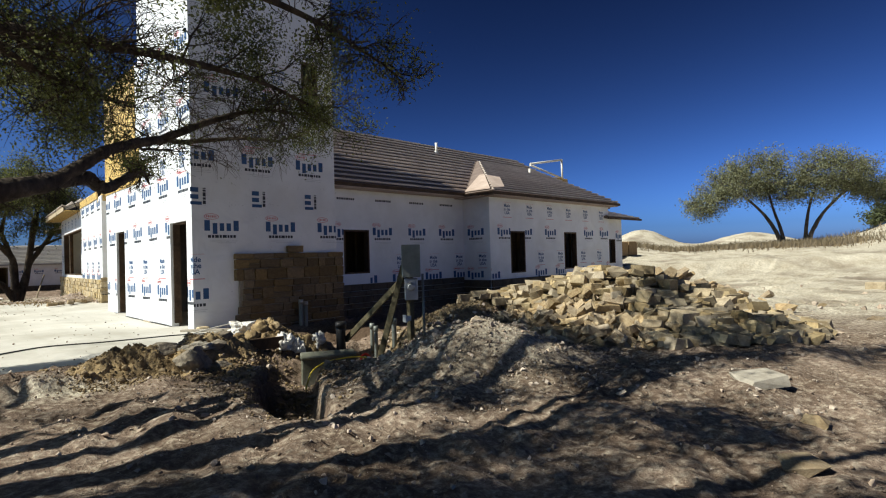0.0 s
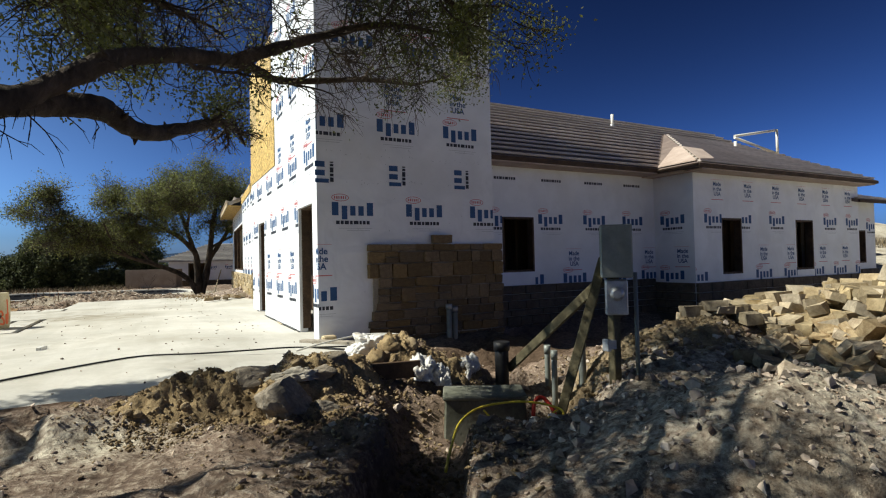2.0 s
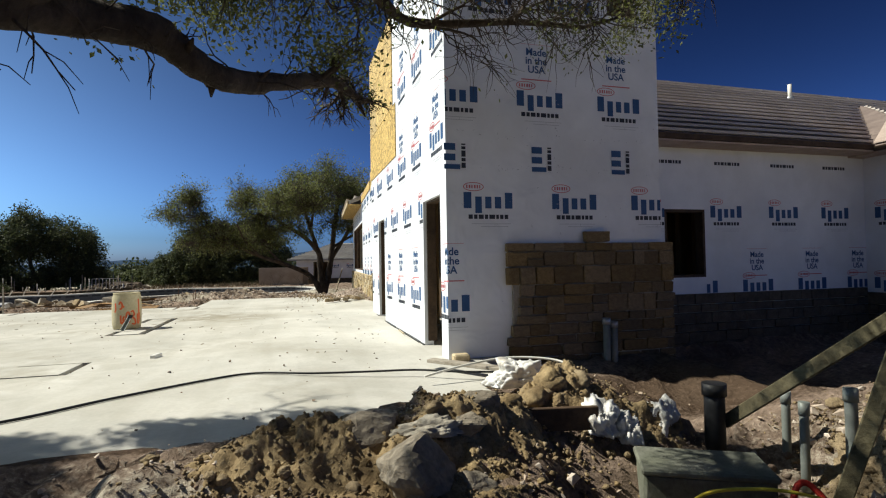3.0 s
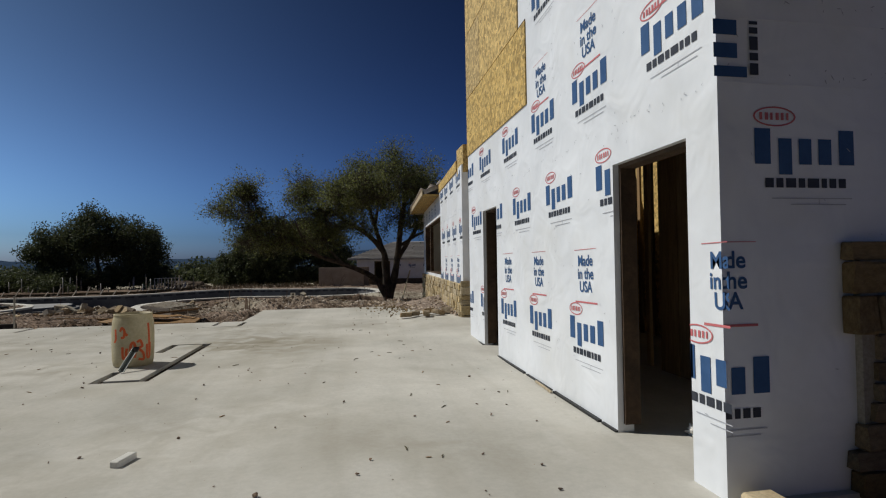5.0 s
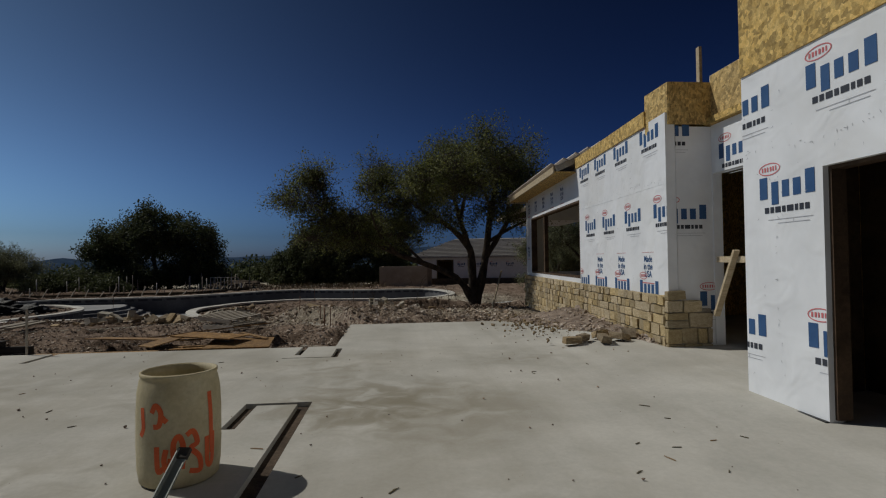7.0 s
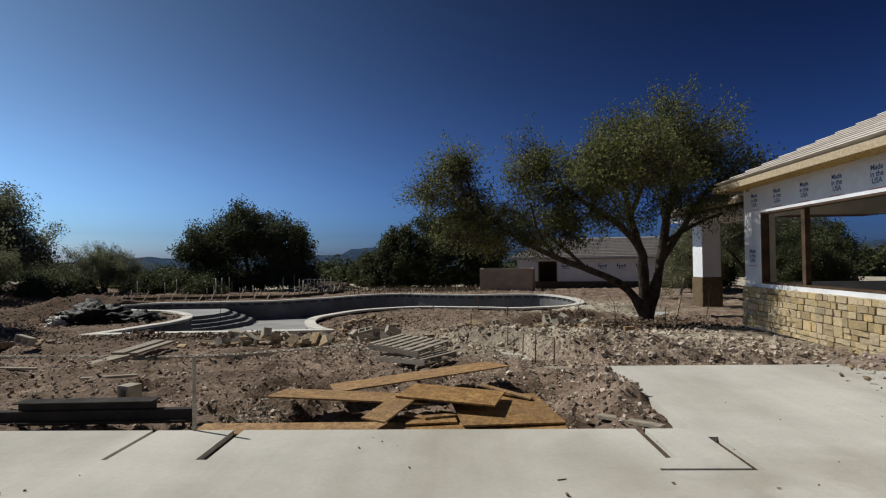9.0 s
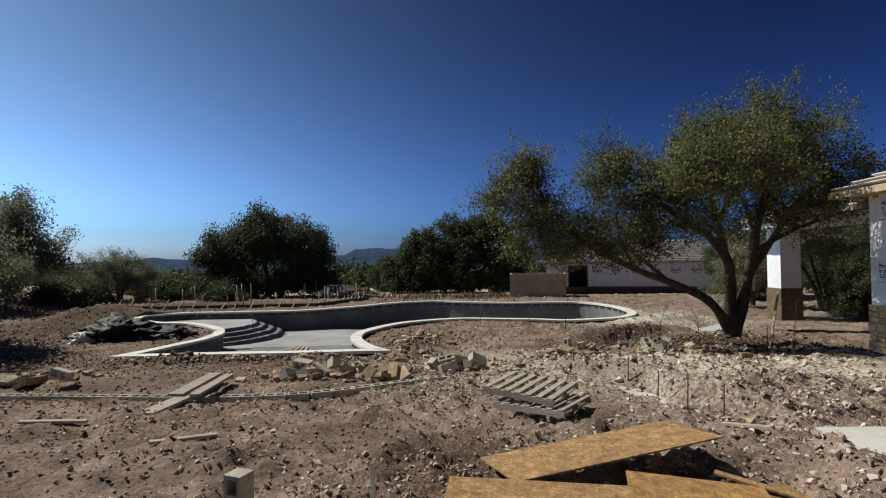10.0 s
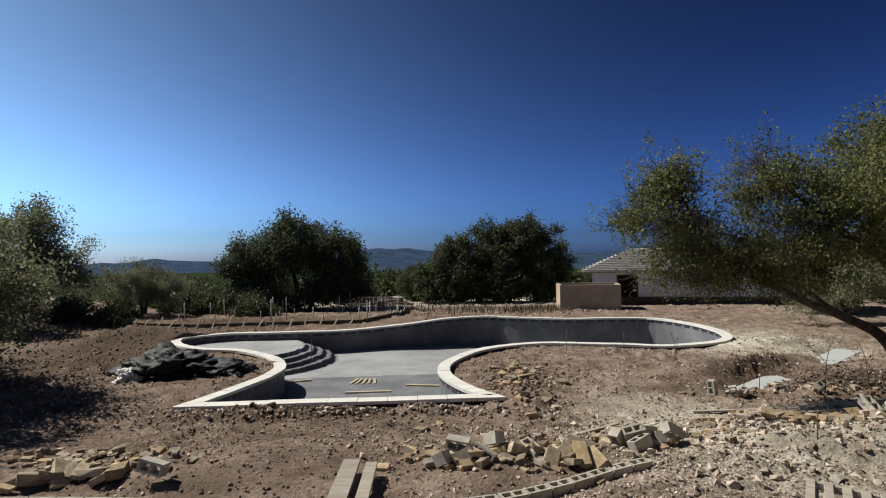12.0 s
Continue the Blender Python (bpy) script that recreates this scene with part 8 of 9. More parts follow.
# the oak beside the pool: a low limb towards the water, steep stems, a broad dome
big_oak = empty("oak_tree", label="airy spreading live oak with leaning trunks beside the pool", category="tree")
T = Tree(51)
_nodes = []
for _pts, _r0, _r1 in (
        ([(3.6, 36.3, -0.5), (3.0, 36.1, 0.5), (1.97, 35.8, 1.1), (0.2, 35.2, 1.75), (-1.4, 35.0, 2.6), (-2.4, 35.0, 3.5), (-3.0, 35.0, 4.8)], 0.165, 0.035),
        ([(3.6, 36.3, -0.5), (3.55, 36.2, 1.0), (3.4, 36.0, 1.95), (2.6, 35.6, 2.8), (1.2, 35.4, 3.7), (0.0, 35.3, 4.7)], 0.22, 0.05),
        ([(3.75, 36.35, -0.5), (4.1, 36.2, 1.2), (4.3, 35.9, 3.0), (4.5, 35.5, 4.6), (4.6, 35.2, 6.0)], 0.21, 0.06),
        ([(4.15, 36.15, 1.5), (5.0, 36.0, 2.9), (5.6, 35.8, 3.9), (6.5, 35.5, 4.7)], 0.13, 0.05),
        ([(4.2, 36.1, 2.2), (5.4, 36.0, 2.9), (6.45, 35.9, 3.3)], 0.09, 0.04),
        ([(3.4, 36.0, 1.95), (3.0, 35.8, 3.2), (2.6, 35.4, 4.6), (2.5, 35.1, 6.0)], 0.13, 0.05),
        ([(3.0, 35.8, 3.2), (3.1, 34.7, 4.2), (3.2, 33.4, 5.0)], 0.09, 0.04),
        ([(4.3, 35.9, 2.8), (4.5, 36.9, 3.8), (4.4, 37.8, 5.0)], 0.11, 0.04),
        ([(1.4, 35.6, 1.3), (0.4, 36.1, 2.3), (-0.6, 36.4, 3.1)], 0.08, 0.03),
        ([(0.2, 35.2, 1.75), (-0.5, 34.4, 2.6), (-0.8, 33.8, 3.4)], 0.07, 0.03)):
    _sp = spline(_pts, 4)
    T.tube(_sp, [_r0 + (_r1 - _r0) * k / (len(_sp) - 1) for k in range(len(_sp))], 9)
    _nodes += limb_nodes(_sp, _r0, _r1)[5:]
T.grow(_nodes, [((3.9, 35.4, 5.3), (2.5, 2.5, 1.7), 0.26), ((2.2, 35.2, 4.7), (1.5, 2.1, 1.2), 0.10), ((5.6, 35.3, 4.6), (1.4, 2.1, 1.4), 0.11), ((4.6, 34.8, 3.5), (2.2, 1.8, 0.8), 0.07), ((1.6, 35.2, 3.3), (1.6, 1.6, 0.9), 0.08),
                ((1.9, 33.0, 4.5), (1.7, 1.4, 1.0), 0.14), ((-0.5, 35.4, 4.8), (0.7, 1.0, 0.9), 0.08), ((0.2, 35.3, 4.0), (1.4, 1.4, 0.8), 0.08), ((-3.0, 35.0, 4.8), (0.6, 0.8, 0.9), 0.07), ((-3.4, 35.0, 3.9), (1.6, 1.3, 0.8), 0.09), ((-1.8, 35.1, 3.2), (1.9, 1.3, 0.7), 0.10), ((-2.3, 35.0, 2.5), (1.9, 1.2, 0.6), 0.08), ((-0.2, 35.2, 2.7), (1.4, 1.2, 0.6), 0.06)],
       600, 51, twigs=9, reach=0.85, shell=0.35, outward=0.35, thin=0.009)
mesh_ob("trunk", T.V, T.F, M_BARK, big_oak, smooth=True)
leaves("crown", [q for q in T.tips if q.z > 1.8 and noise.noise(q * 1.5) > -0.08 and (q.x > 0.6 or (q.x * 41.0 + q.y * 59.0) % 1.0 < (0.7 if q.x > -1.6 else 0.55))], 100000, 0.13, 0.085, M_LEAF, 51, big_oak)


def domed(name, label, x, y, z, stems, lobes, ends, count, size, leaf, seed, spread=0.24, twigs=7, reach=1.1, shell=0.45):
    """An oak with bare stems under a crown of lobes. stems: runs of points from the foot with first and last radius; all relative to the foot."""
    t = empty(name, pose(x, y, z), label=label, category="tree")
    T = Tree(seed)
    nodes = []
    for pts, r0, r1 in stems:
        sp = spline(pts, 4)
        T.tube(sp, [r0 + (r1 - r0) * k / (len(sp) - 1) for k in range(len(sp))], 8)
        nodes += limb_nodes(sp, r0, r1)[4:]
    T.grow(nodes, lobes, ends, seed, twigs=twigs, reach=reach, shell=shell, thin=0.014, bow=0.15)
    mesh_ob("trunk", T.V, T.F, M_BARK, t, smooth=True)
    leaves("crown", T.tips, count, spread, size, leaf, seed, t)
    return t


oakA = domed("oak_tree", "dense dark live oak beyond the pool", -22.7, 66.0, -1.4,
             [([(-1.2, 0, 0), (-1.5, 0, 1.4), (-2.4, 0.2, 3.0), (-3.4, 0, 4.6)], 0.26, 0.1), ([(0.1, 0, 0), (0.1, -0.2, 1.6), (-0.2, -0.4, 3.6), (-0.3, -0.2, 6.0)], 0.28, 0.1), ([(0.9, 0.2, 0), (1.4, 0.3, 1.5), (2.4, 0.4, 3.2), (3.6, 0.2, 4.8)], 0.26, 0.1)],
             [((-3.7, 0, 4.0), (2.2, 2.6, 2.3), 0.24), ((-0.2, 0, 5.2), (2.8, 3.2, 2.9), 0.34), ((3.3, 0.2, 4.3), (2.4, 2.8, 2.5), 0.24), ((-3.6, -0.8, 2.0), (2.2, 1.9, 1.5), 0.13), ((3.7, -0.6, 2.1), (2.3, 1.9, 1.5), 0.13), ((0.2, -1.4, 1.9), (2.6, 1.8, 1.5), 0.12)], 340, 84000, 0.20, M_LEAF_DARK, 52)
oakB = domed("oak_tree", "dense dark live oak behind the pool", -5.6, 72.0, -1.5,
             [([(-1.6, 0, 0), (-1.9, 0, 1.2), (-2.8, 0.2, 2.6), (-3.8, 0, 4.2)], 0.26, 0.1), ([(0.0, 0, 0), (0.0, -0.2, 1.6), (0.3, -0.4, 3.6), (0.2, -0.2, 6.0)], 0.28, 0.1), ([(1.4, 0.2, 0), (1.8, 0.3, 1.3), (2.8, 0.4, 2.8), (4.0, 0.2, 4.4)], 0.26, 0.1)],
             [((-6.2, 0, 2.7), (2.5, 2.8, 2.3), 0.12), ((-3.4, 0, 4.1), (2.9, 3.0, 2.8), 0.16), ((0.0, 0, 5.1), (3.0, 3.4, 3.3), 0.18), ((2.7, 0, 6.1), (2.5, 3.0, 3.2), 0.17), ((5.3, 0.2, 4.5), (2.7, 3.0, 3.2), 0.15), ((-5.0, -1.0, 1.6), (3.0, 2.0, 1.4), 0.10), ((0.0, -1.4, 1.8), (3.4, 2.0, 1.6), 0.12), ((5.0, -1.0, 1.8), (3.0, 2.0, 1.6), 0.10)], 480, 120000, 0.24, M_LEAF_DARK, 53)
oakB.location.x, oakB.scale = -5.4, (0.88, 0.88, 0.92)
mesq = tree("oak_tree", "pale grey-green oak at the edge of the clearing", -39.0, 56.0, [(0.8, -0.4, 3.4, 5.2, 0.24), (-0.9, 0.3, 3.8, 5.4, 0.24), (0.5, 0.9, 3.0, 4.8, 0.2)], AIRY, 36000, 0.30, 0.17, M_LEAF_GREY, 54, z=-0.6)
FAR = [(4, 0.62, 55, 0.05, 0.12), (4, 0.6, 52, 0.05, 0.16), (0, 0, 0, 0, 0.25)]
oakF = tree("oak_tree", "dark oak in the belt of woods below the site", -62.0, 84.0, [(-1.6, 0, 2.6, 5.4, 0.26), (1.5, 0.4, 2.8, 5.4, 0.26), (0.1, -0.8, 3.4, 5.2, 0.24)], FAR, 5000, 0.8, 0.62, M_LEAF_DARK, 62, z=-5.4)
oakG = tree("oak_tree", "dark oak in the belt of woods below the site", -66.0, 90.0, [(-2.2, 0, 2.4, 5.6, 0.26), (2.0, 0.3, 2.6, 5.6, 0.26), (0, 0.7, 3.4, 5.6, 0.24)], FAR, 5000, 0.8, 0.62, M_LEAF_DARK, 63, z=-5.4)
eastA = domed("oak_tree", "spreading oak with bare lower limbs on the white bank", 51.0, 11.4, ground_at(51.0, 11.4) - 0.1,
              [([(0, 0, 0), (-0.3, 0.3, 1.2), (-1.0, 0.9, 2.6), (-2.0, 1.8, 3.9), (-3.0, 2.8, 4.9)], 0.19, 0.06), ([(0.2, -0.2, 0), (0.1, 0.1, 1.6), (-0.4, 0.5, 3.4), (-0.6, 0.8, 5.4)], 0.17, 0.06)],
              [((-1.3, 1.4, 5.6), (2.5, 2.6, 2.0), 0.5), ((-3.3, 3.2, 4.7), (1.8, 2.0, 1.7), 0.28), ((-0.4, 0.2, 4.3), (1.8, 1.6, 1.0), 0.1), ((-4.6, 4.2, 3.5), (1.2, 1.3, 0.9), 0.12)], 300, 30000, 0.13, M_LEAF_GREY, 55, spread=0.16, reach=1.15)
eastB = domed("oak_tree", "spreading oak with bare lower limbs on the white bank", 52.2, 9.9, ground_at(52.2, 9.9) - 0.1,
              [([(0, 0, 0), (0.4, -0.4, 1.2), (1.2, -1.0, 2.6), (2.4, -2.0, 4.0), (3.2, -2.8, 4.9)], 0.2, 0.06), ([(0, 0.1, 0), (0.2, 0.0, 1.7), (0.5, -0.3, 3.6), (0.9, -0.8, 5.4)], 0.17, 0.06)],
              [((1.6, -1.4, 5.7), (2.4, 2.6, 2.0), 0.5), ((3.9, -3.6, 5.0), (2.0, 2.1, 1.8), 0.3), ((0.9, -0.6, 4.3), (1.7, 1.5, 1.0), 0.08), ((5.2, -4.8, 4.0), (1.3, 1.4, 1.0), 0.12)], 300, 30000, 0.13, M_LEAF_GREY, 56, spread=0.16, reach=1.15)


def again(src, x, y, z, turn, s, label, sz=None):
    o = copy_thing(src, pose(x, y, z, 0, 0, turn) @ Matrix.Diagonal((s, s, sz or s, 1)))
    o["label"] = label
    return o


again(oakA, -13.4, 78.0, -1.7, 70, 0.5, "small dark oak behind the pool")
again(mesq, -32.5, 60.0, -1.2, 100, 0.55, "low grey-green oak at the edge of the clearing")
again(mesq, -34.0, 50.0, -1.0, 200, 0.5, "low grey-green oak at the edge of the clearing")
again(mesq, -23.4, 34.2, -0.7, 160, 0.7, "grey-green oak west of the pool")
again(mesq, -25.8, 36.6, -0.7, 75, 0.75, "grey-green oak west of the pool")
again(mesq, -29.8, 38.0, -0.9, 20, 0.85, "grey-green oak west of the pool")
again(mesq, -31.0, 33.0, -0.9, 320, 0.8, "grey-green oak west of the pool")
again(mesq, -45.0, 48.0, -0.6, 240, 0.9, "pale grey-green oak at the edge of the clearing")
again(oakA, 15.0, 57.0, -0.9, 40, 0.6, "dark oak behind the porch")
again(oakA, 23.0, 60.0, -0.9, 250, 0.65, "dark oak behind the porch")
again(mesq, 11.5, 49.5, -0.7, 120, 0.45, "low grey-green oak behind the porch")
again(oakA, 17.5, 48.0, -0.9, 60, 0.55, "dark oak behind the wing")
again(oakA, 13.8, 43.5, -0.9, 200, 0.42, "small dark oak behind the wing")
again(eastA, 13.0, 46.0, -0.6, 60, 0.7, "oak standing behind the wing")
again(eastB, 20.0, 52.0, -0.6, 160, 0.8, "oak standing behind the wing")
_rg = random.Random(77)
for _k in range(34):
    _x = -70 + 2.1 * _k + _rg.uniform(-1.5, 1.5)
    again(_rg.choice((oakF, oakG)), _x, 86 + _rg.uniform(-7, 9), -5.6 + _rg.uniform(-0.6, 0.8), _rg.uniform(0, 360), _rg.uniform(0.7, 0.9), "dark oak in the belt of woods below the site")
for _k in range(12):
    again(_rg.choice((oakF, oakG)), -58 + 2.7 * _k, 70 + _rg.uniform(-4, 4), -3.2, _rg.uniform(0, 360), _rg.uniform(0.42, 0.55), "low dark oak in the belt of woods below the site")
for _k in range(16):
    again(_rg.choice((oakF, oakG)), -48 + 1.6 * _k + _rg.uniform(-1, 1), 58 + _rg.uniform(-4, 6), -1.9, _rg.uniform(0, 360), _rg.uniform(0.26, 0.36), "low thicket oak at the edge of the clearing")
for _k in range(12):
    again(_rg.choice((oakF, oakG)), 6 + 6 * _k, 96 + _rg.uniform(-6, 8), -4.5, _rg.uniform(0, 360), _rg.uniform(0.7, 0.95), "dark oak in the belt of woods below the site")
for _k in range(7):
    again(_rg.choice((oakF, oakG)), 92 + 4 * _rg.random(), 8 - 7 * _k, 2.5, _rg.uniform(0, 360), _rg.uniform(0.5, 0.8), "dark oak on the far bank")

# bare saplings by the trench
BARE = [(4, 0.55, 35, 0.08, 0.12), (3, 0.6, 35, 0.05, 0.16), (0, 0, 0, 0, 0.2)]
for _k, (_x, _y, _h) in enumerate(((0.96, 35.6, 1.1), (2.45, 36.1, 1.0), (-1.0, 40.6, 0.8), (6.4, 37.6, 0.9))):
    T = Tree(200 + _k)
    T.branch(Vector((0, 0, 0)), Vector((0.05, 0, 1)), _h, 0.018, 0, BARE)
    _t = empty("sapling", pose(_x, _y, ground_at(_x, _y) - 0.05), label="thin bare sapling growing by the trench", category="sapling")
    mesh_ob("stem", T.V, T.F, M_BARK, _t, smooth=True)

# low brush under the eastern trees and by the pool


def brush(name, label, spots, count, size, material, seed):
    rg = np.random.default_rng(seed)
    c = np.array(spots)[rg.integers(0, len(spots), count)]
    x, y = c[:, 0] + rg.normal(0, 1, count) * c[:, 2], c[:, 1] + rg.normal(0, 1, count) * c[:, 2]
    z = land(x, y)[0]
    h = size * (0.4 + rg.random(count))
    dx, dy = rg.normal(0, 0.35, count) * h, rg.normal(0, 0.35, count) * h
    w = 0.02 + 0.03 * rg.random(count)
    a = rg.random(count) * 6.28
    co = np.stack([np.stack([x - w * np.cos(a), y - w * np.sin(a), z - 0.03], -1), np.stack([x + w * np.cos(a), y + w * np.sin(a), z - 0.03], -1), np.stack([x + dx, y + dy, z + h], -1)], 1).reshape(-1, 3)
    return tagged(new(name, big_mesh(name, co, np.arange(count * 3).reshape(-1, 3), material)), label, "brush", kind="stuff")


brush("dry_brush", "dry brown brush on the bank under the trees", [(47.5, 13.5, 2.2), (46.5, 10.5, 2.2), (46, 16, 2.0), (47, 7.5, 1.8), (45, 20, 1.5), (52, 11, 2.5), (50, 14, 2.5)], 9000, 0.42, M_DRYBRUSH, 1)
brush("dry_brush", "dry brown brush round the pool's far side", [(-8, 61, 2.5), (-3, 60, 1.5), (-34, 54, 4.0), (-14, 68, 4)], 2500, 0.4, M_DRYBRUSH, 2)

# ---- the oak that overhangs the start of the way ----
over = empty("oak_tree", label="gnarled live oak with low limbs hanging over the soil", category="tree")
T = Tree(91)
TW = [(9, 0.6, 50, 0.02, 0.20), (7, 0.68, 48, 0.0, 0.26), (6, 0.70, 46, -0.02, 0.28), (0, 0, 0, -0.05, 0.28)]
HIGH = [(7, 0.6, 50, 0.02, 0.20), (5, 0.68, 48, 0.0, 0.26), (4, 0.70, 46, -0.02, 0.28), (0, 0, 0, -0.05, 0.28)]
_limbs = [([(-3.0, 5.2, 1.2), (-1.0, 5.85, 1.65), (0.5, 6.2, 2.0), (1.25, 6.9, 2.3), (1.62, 7.45, 2.26), (2.19, 8.5, 2.63), (2.55, 9.2, 2.74)], 0.175, 0.03, 0.42, 0.82),
          ([(0.35, 6.12, 1.98), (0.95, 6.52, 2.22), (1.47, 6.76, 2.65), (2.26, 7.5, 2.98), (2.87, 8.5, 3.2), (3.87, 8.75, 3.42), (4.7, 8.9, 3.5)], 0.105, 0.02, 1.1, 0.40),
          ([(2.26, 7.5, 2.98), (3.0, 7.7, 3.4), (3.8, 7.8, 3.7), (4.6, 7.9, 3.8)], 0.07, 0.02, 1.0, 0.3),
          ([(-3.0, 5.2, 1.7), (-1.4, 5.2, 2.7), (0.3, 5.8, 3.35), (1.8, 6.4, 3.7), (3.2, 6.8, 3.8), (4.2, 7.1, 3.7)], 0.115, 0.02, 1.1, 0.40),
          ([(0.3, 5.8, 3.35), (0.9, 6.6, 3.3), (1.6, 7.6, 3.4), (2.2, 8.6, 3.7)], 0.06, 0.015, 0.9, 0.3),
          ([(-3.0, 5.2, 1.9), (-1.2, 4.6, 3.2), (0.8, 4.4, 3.7), (2.4, 4.3, 3.6), (3.4, 4.2, 3.3)], 0.10, 0.012, 0.55, 0.6),
          ([(-1.0, 5.85, 1.65), (0.1, 7.0, 2.9), (0.8, 8.2, 3.6), (1.4, 9.3, 4.1)], 0.10, 0.02, 0.9, 0.6),
          ([(-3.0, 5.2, 2.0), (-3.4, 6.6, 3.6), (-3.0, 8.0, 4.8), (-2.4, 8.6, 5.4)], 0.15, 0.03, 1.5, 0.4),
          ([(-3.0, 5.2, 2.0), (-2.2, 4.0, 4.2), (-0.8, 3.0, 5.4), (0.4, 2.4, 5.9)], 0.16, 0.03, 1.6, 0.4),
          ([(-3.0, 5.2, 2.0), (-4.8, 4.2, 3.8), (-6.4, 3.4, 4.8), (-7.4, 2.8, 5.2)], 0.16, 0.03, 1.6, 0.4),
          ([(-3.0, 5.2, 2.0), (-2.0, 6.0, 4.6), (-1.0, 6.6, 5.8), (0.4, 7.0, 6.4)], 0.15, 0.03, 1.6, 0.4),
          ([(-3.0, 5.2, 2.0), (-3.4, 3.4, 4.0), (-3.2, 1.6, 5.0), (-2.6, 0.2, 5.4)], 0.15, 0.03, 1.6, 0.4),
          ([(-3.0, 5.2, 2.0), (-1.4, 4.8, 4.6), (0.8, 4.6, 5.8), (2.4, 4.4, 6.4)], 0.15, 0.03, 1.6, 0.4),
          ([(-3.0, 5.2, 2.0), (-3.6, 5.4, 5.0), (-3.8, 5.0, 6.8)], 0.16, 0.03, 1.7, 0.4),
          ([(-3.0, 5.2, 2.0), (-0.6, 5.8, 5.2), (1.8, 6.4, 6.4), (3.4, 6.6, 6.9)], 0.14, 0.03, 1.8, 0.35),
          ([(-3.0, 5.2, 2.0), (-1.6, 7.2, 5.2), (0.2, 8.2, 6.3), (1.6, 8.8, 6.8)], 0.14, 0.03, 1.8, 0.35),
          ([(-3.0, 5.2, 2.0), (-3.6, 7.5, 4.0), (-4.0, 9.5, 5.2), (-3.6, 11.0, 5.6)], 0.14, 0.03, 1.6, 0.4),
          ([(-3.0, 5.2, 2.0), (-4.6, 7.0, 4.0), (-5.8, 9.0, 5.0), (-6.4, 10.4, 5.4)], 0.14, 0.03, 1.6, 0.4)]
_tr = spline([(-3.3, 4.9, -0.4), (-3.2, 5.0, 0.4), (-3.05, 5.15, 1.2), (-3.0, 5.2, 2.05)], 4)
T.tube(_tr, [0.42 - 0.012 * k for k in range(len(_tr))], 12)
for _pts, _r0, _r1, _L, _st in _limbs:
    _sp = spline([Vector(q) + Vector((0.07 * noise.noise(Vector(q) * 3.1), 0.07 * noise.noise(Vector(q) * 2.7), 0.06 * noise.noise(Vector(q) * 3.7))) for q in _pts], 4)
    _fine = spline(_sp, 4)
    T.tube(_fine, [_r0 * 0.86 + (_r1 - _r0 * 0.86) * (k / (len(_fine) - 1)) ** 0.8 for k in range(len(_fine))], 14)
    T.hang(_sp, _r0 * 0.45, _L, 0, TW if _L < 1.3 else HIGH, _st)
    for _k in range(int(len(_fine) * 0.55)):      # broken spurs and bare forked twigs along the limb
        _q = _fine[T.rg.randrange(len(_fine) // 5, len(_fine) - 1)]
        _d = Vector((T.rg.gauss(0, 1), T.rg.gauss(0, 1), T.rg.gauss(-0.3, 1))).normalized()
        if _k % 3 == 0:
            _r, _h = _r0 * T.rg.uniform(0.08, 0.17), T.rg.uniform(0.10, 0.22)
            T.tube([_q, _q + _d * _h * 0.6, _q + _d * _h + Vector((0, 0, 0.3 * _r))], [_r, _r * 0.75, _r * 0.2], 6)
            continue
        _h = T.rg.uniform(0.15, 0.42)
        _run = [_q]
        for _j in range(5):
            _d = (_d + Vector((T.rg.gauss(0, 0.3), T.rg.gauss(0, 0.3), T.rg.gauss(0, 0.3)))).normalized()
            _run.append(_run[-1] + _d * _h / 5)
        T.tube(_run, [0.007, 0.005, 0.0045, 0.004, 0.003, 0.002], 5)
        for _j in (2, 3, 4):
            _e = (_d + Vector((T.rg.gauss(0, 0.7), T.rg.gauss(0, 0.7), T.rg.gauss(0, 0.7)))).normalized() * _h * 0.4
            T.tube([_run[_j], _run[_j] + _e * 0.5 + Vector((0, 0, 0.02)), _run[_j] + _e], [0.003, 0.0025, 0.0015], 3)
_nodes = [n for _pts, _r0, _r1, _L, _st in _limbs[:7] for n in limb_nodes(spline(_pts, 4), _r0, _r1)[6:]]
T.grow(_nodes, [((1.2, 6.9, 3.45), (1.5, 1.4, 0.65), 0.34), ((2.6, 7.9, 3.7), (1.7, 1.3, 0.6), 0.30), ((0.2, 7.4, 3.3), (1.2, 1.2, 0.7), 0.22), ((0.9, 5.6, 3.3), (0.9, 0.7, 0.4), 0.14)], 120, 94, twigs=8, reach=0.62, shell=0.2, bow=0.1, thin=0.007)
mesh_ob("trunk", T.V, T.F, M_BARK, over, smooth=True)


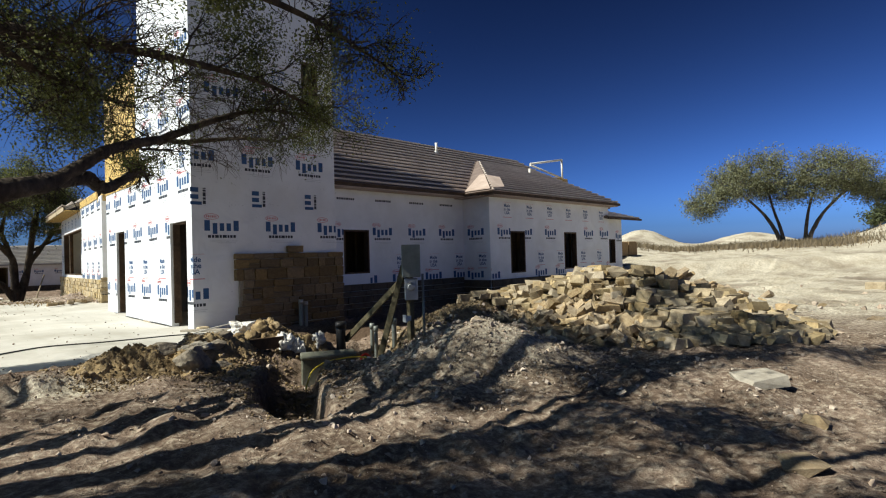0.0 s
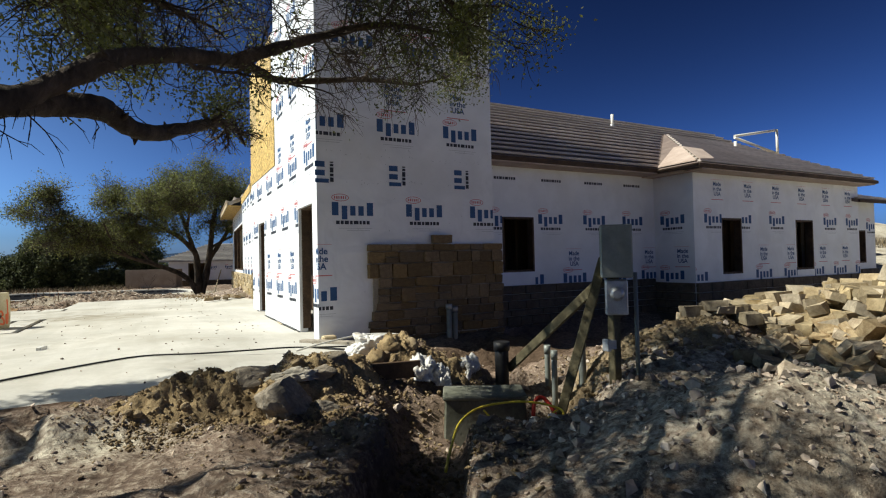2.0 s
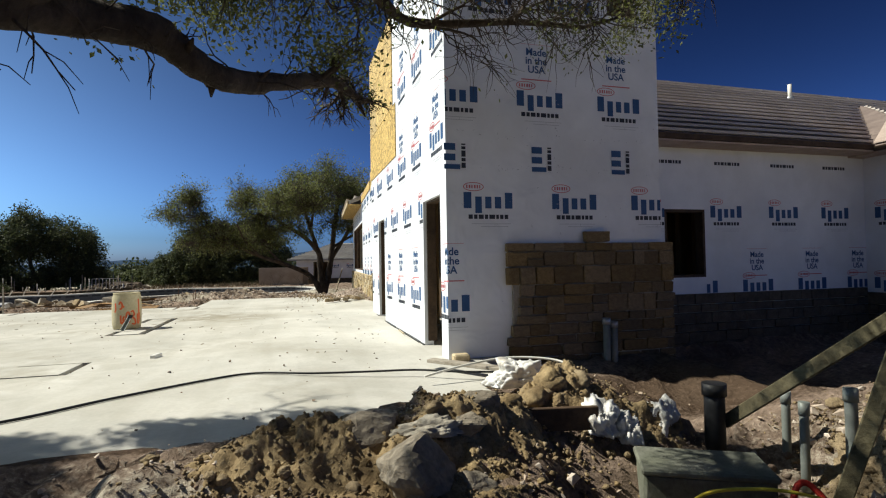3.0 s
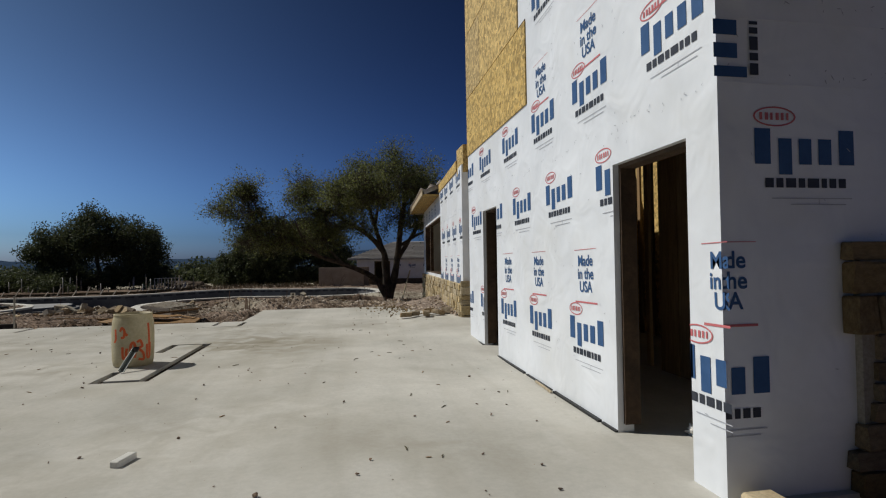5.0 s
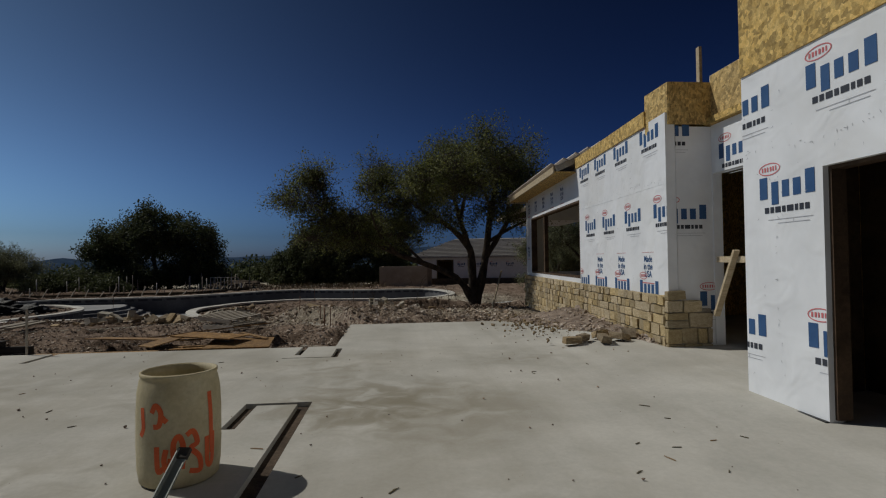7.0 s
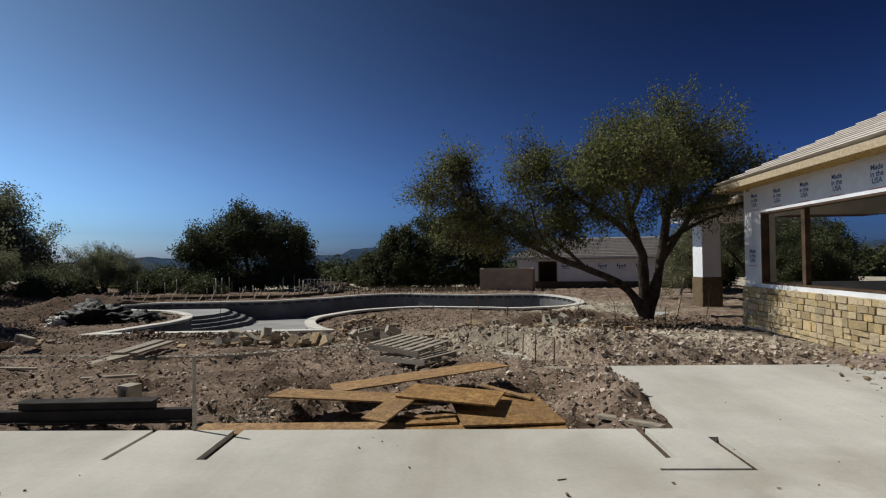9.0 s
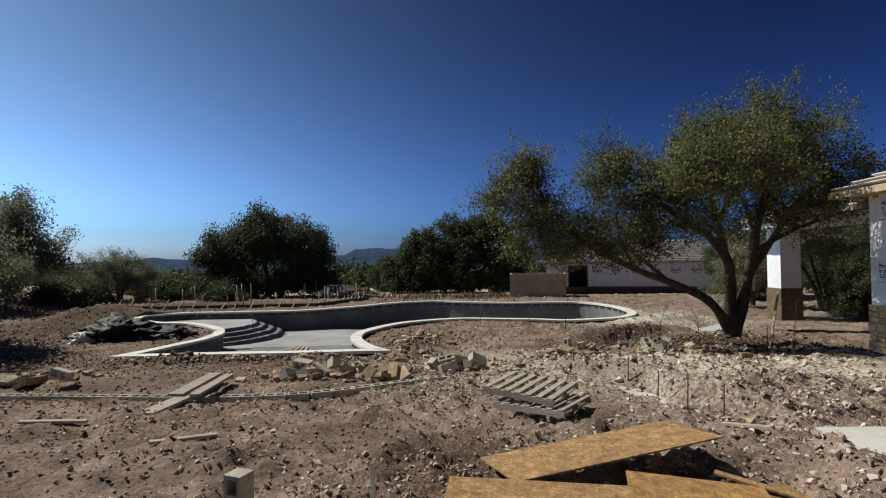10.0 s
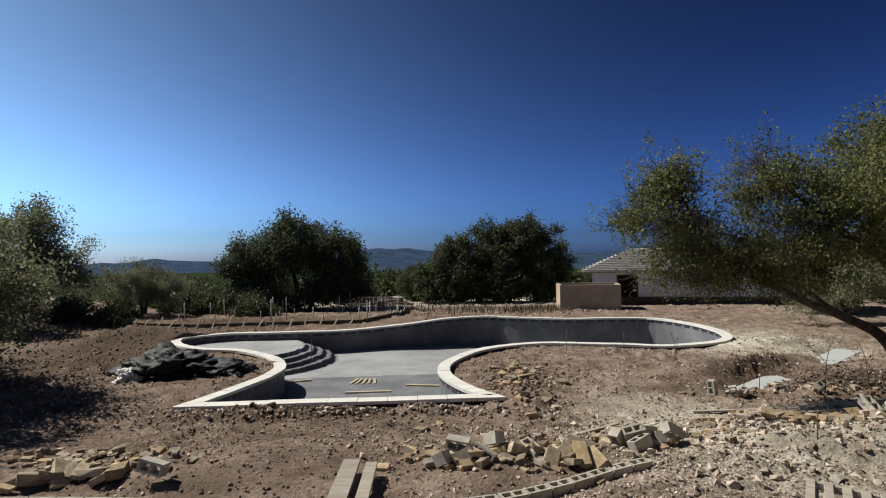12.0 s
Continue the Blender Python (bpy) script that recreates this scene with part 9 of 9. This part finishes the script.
def lets_sun_by(q):
    """Gaps cut in the upper crown so that the sun falls on the mound and the soil before the slab."""
    g = q - SUN * (q.z / SUN.z)
    if 3.5 < g.x < 9.5 and 0.2 < g.y < 3.4 and noise.noise(q * 1.5) > 0.05 and (q.x * 37.0 + q.y * 53.0) % 1.0 < 0.6:
        return True      # thin places that dapple the soil
    return (4.2 < g.x < 6.1 and 3.5 < g.y < 4.9) or (g.x > 7.6 and g.y > 3.9) or (5.0 < g.x < 8.2 and 6.6 < g.y < 8.2) or (3.6 < g.x < 5.4 and 7.7 < g.y < 9.3) or (-0.5 < g.x < 2.6 and 5.0 < g.y < 7.9)


def past_edge(q):
    """Where the crown ends, so that its shade stops short on the slab."""
    g = q - SUN * (q.z / SUN.z)
    return g.x < 3.0 and g.y > 9.0 + 0.35 * noise.noise(q * 1.1)


def over_edge(q):
    g = q - SUN * (q.z / SUN.z)
    return -2.5 < g.x < 1.7 and 7.9 < g.y < 9.1


def thin_here(q):
    g = q - SUN * (q.z / SUN.z)
    return 4.0 < g.x < 6.0 and 3.5 < g.y < 5.0 and (q.x * 37.0 + q.y * 53.0) % 1.0 < 0.92 or (5.0 < g.x < 8.2 and 6.5 < g.y < 8.2 or 3.7 < g.x < 5.4 and 7.8 < g.y < 9.2) and (q.x * 37.0 + q.y * 53.0) % 1.0 < 0.93


leafy = [q for q in T.tips if noise.noise(q * 1.3) + 0.45 * noise.noise(q * 3.4) > -0.10 and not (q.x > 1.8 and q.y < 5.3 and q.z < 4.6 and (q.x * 37.0 + q.y * 53.0) % 1.0 < 0.8)]      # the other twigs are bare
leaves("crown", [q for q in leafy if q.z < 5.2 and not thin_here(q) and not (q.z < 2.72 and q.y > 7.6) and not (q.z > 4.2 and lets_sun_by(q))], 66000, 0.085, 0.036, M_LEAF, 92, over, 0.04)
# leaves out of view, placed and thinned to shape the shade on the ground
_high = [q for q in T.tips if q.z >= 5.2 and not lets_sun_by(q) and not past_edge(q)]
_high += 4 * [q for q in _high if over_edge(q)]      # extra leaves above the view, added to shade the slab's edge
leaves("upper_crown", _high, 135000, 0.17, 0.085, M_LEAF, 93, over, 0.06)
# unseen neighbours to the west, added to shade the soil further
again(mesq, -7.5, -0.5, -0.3, 30, 0.8, "unseen oak added for shade west of the start")
again(mesq, -10.5, 4.5, -0.3, 140, 0.8, "unseen oak added for shade west of the start")
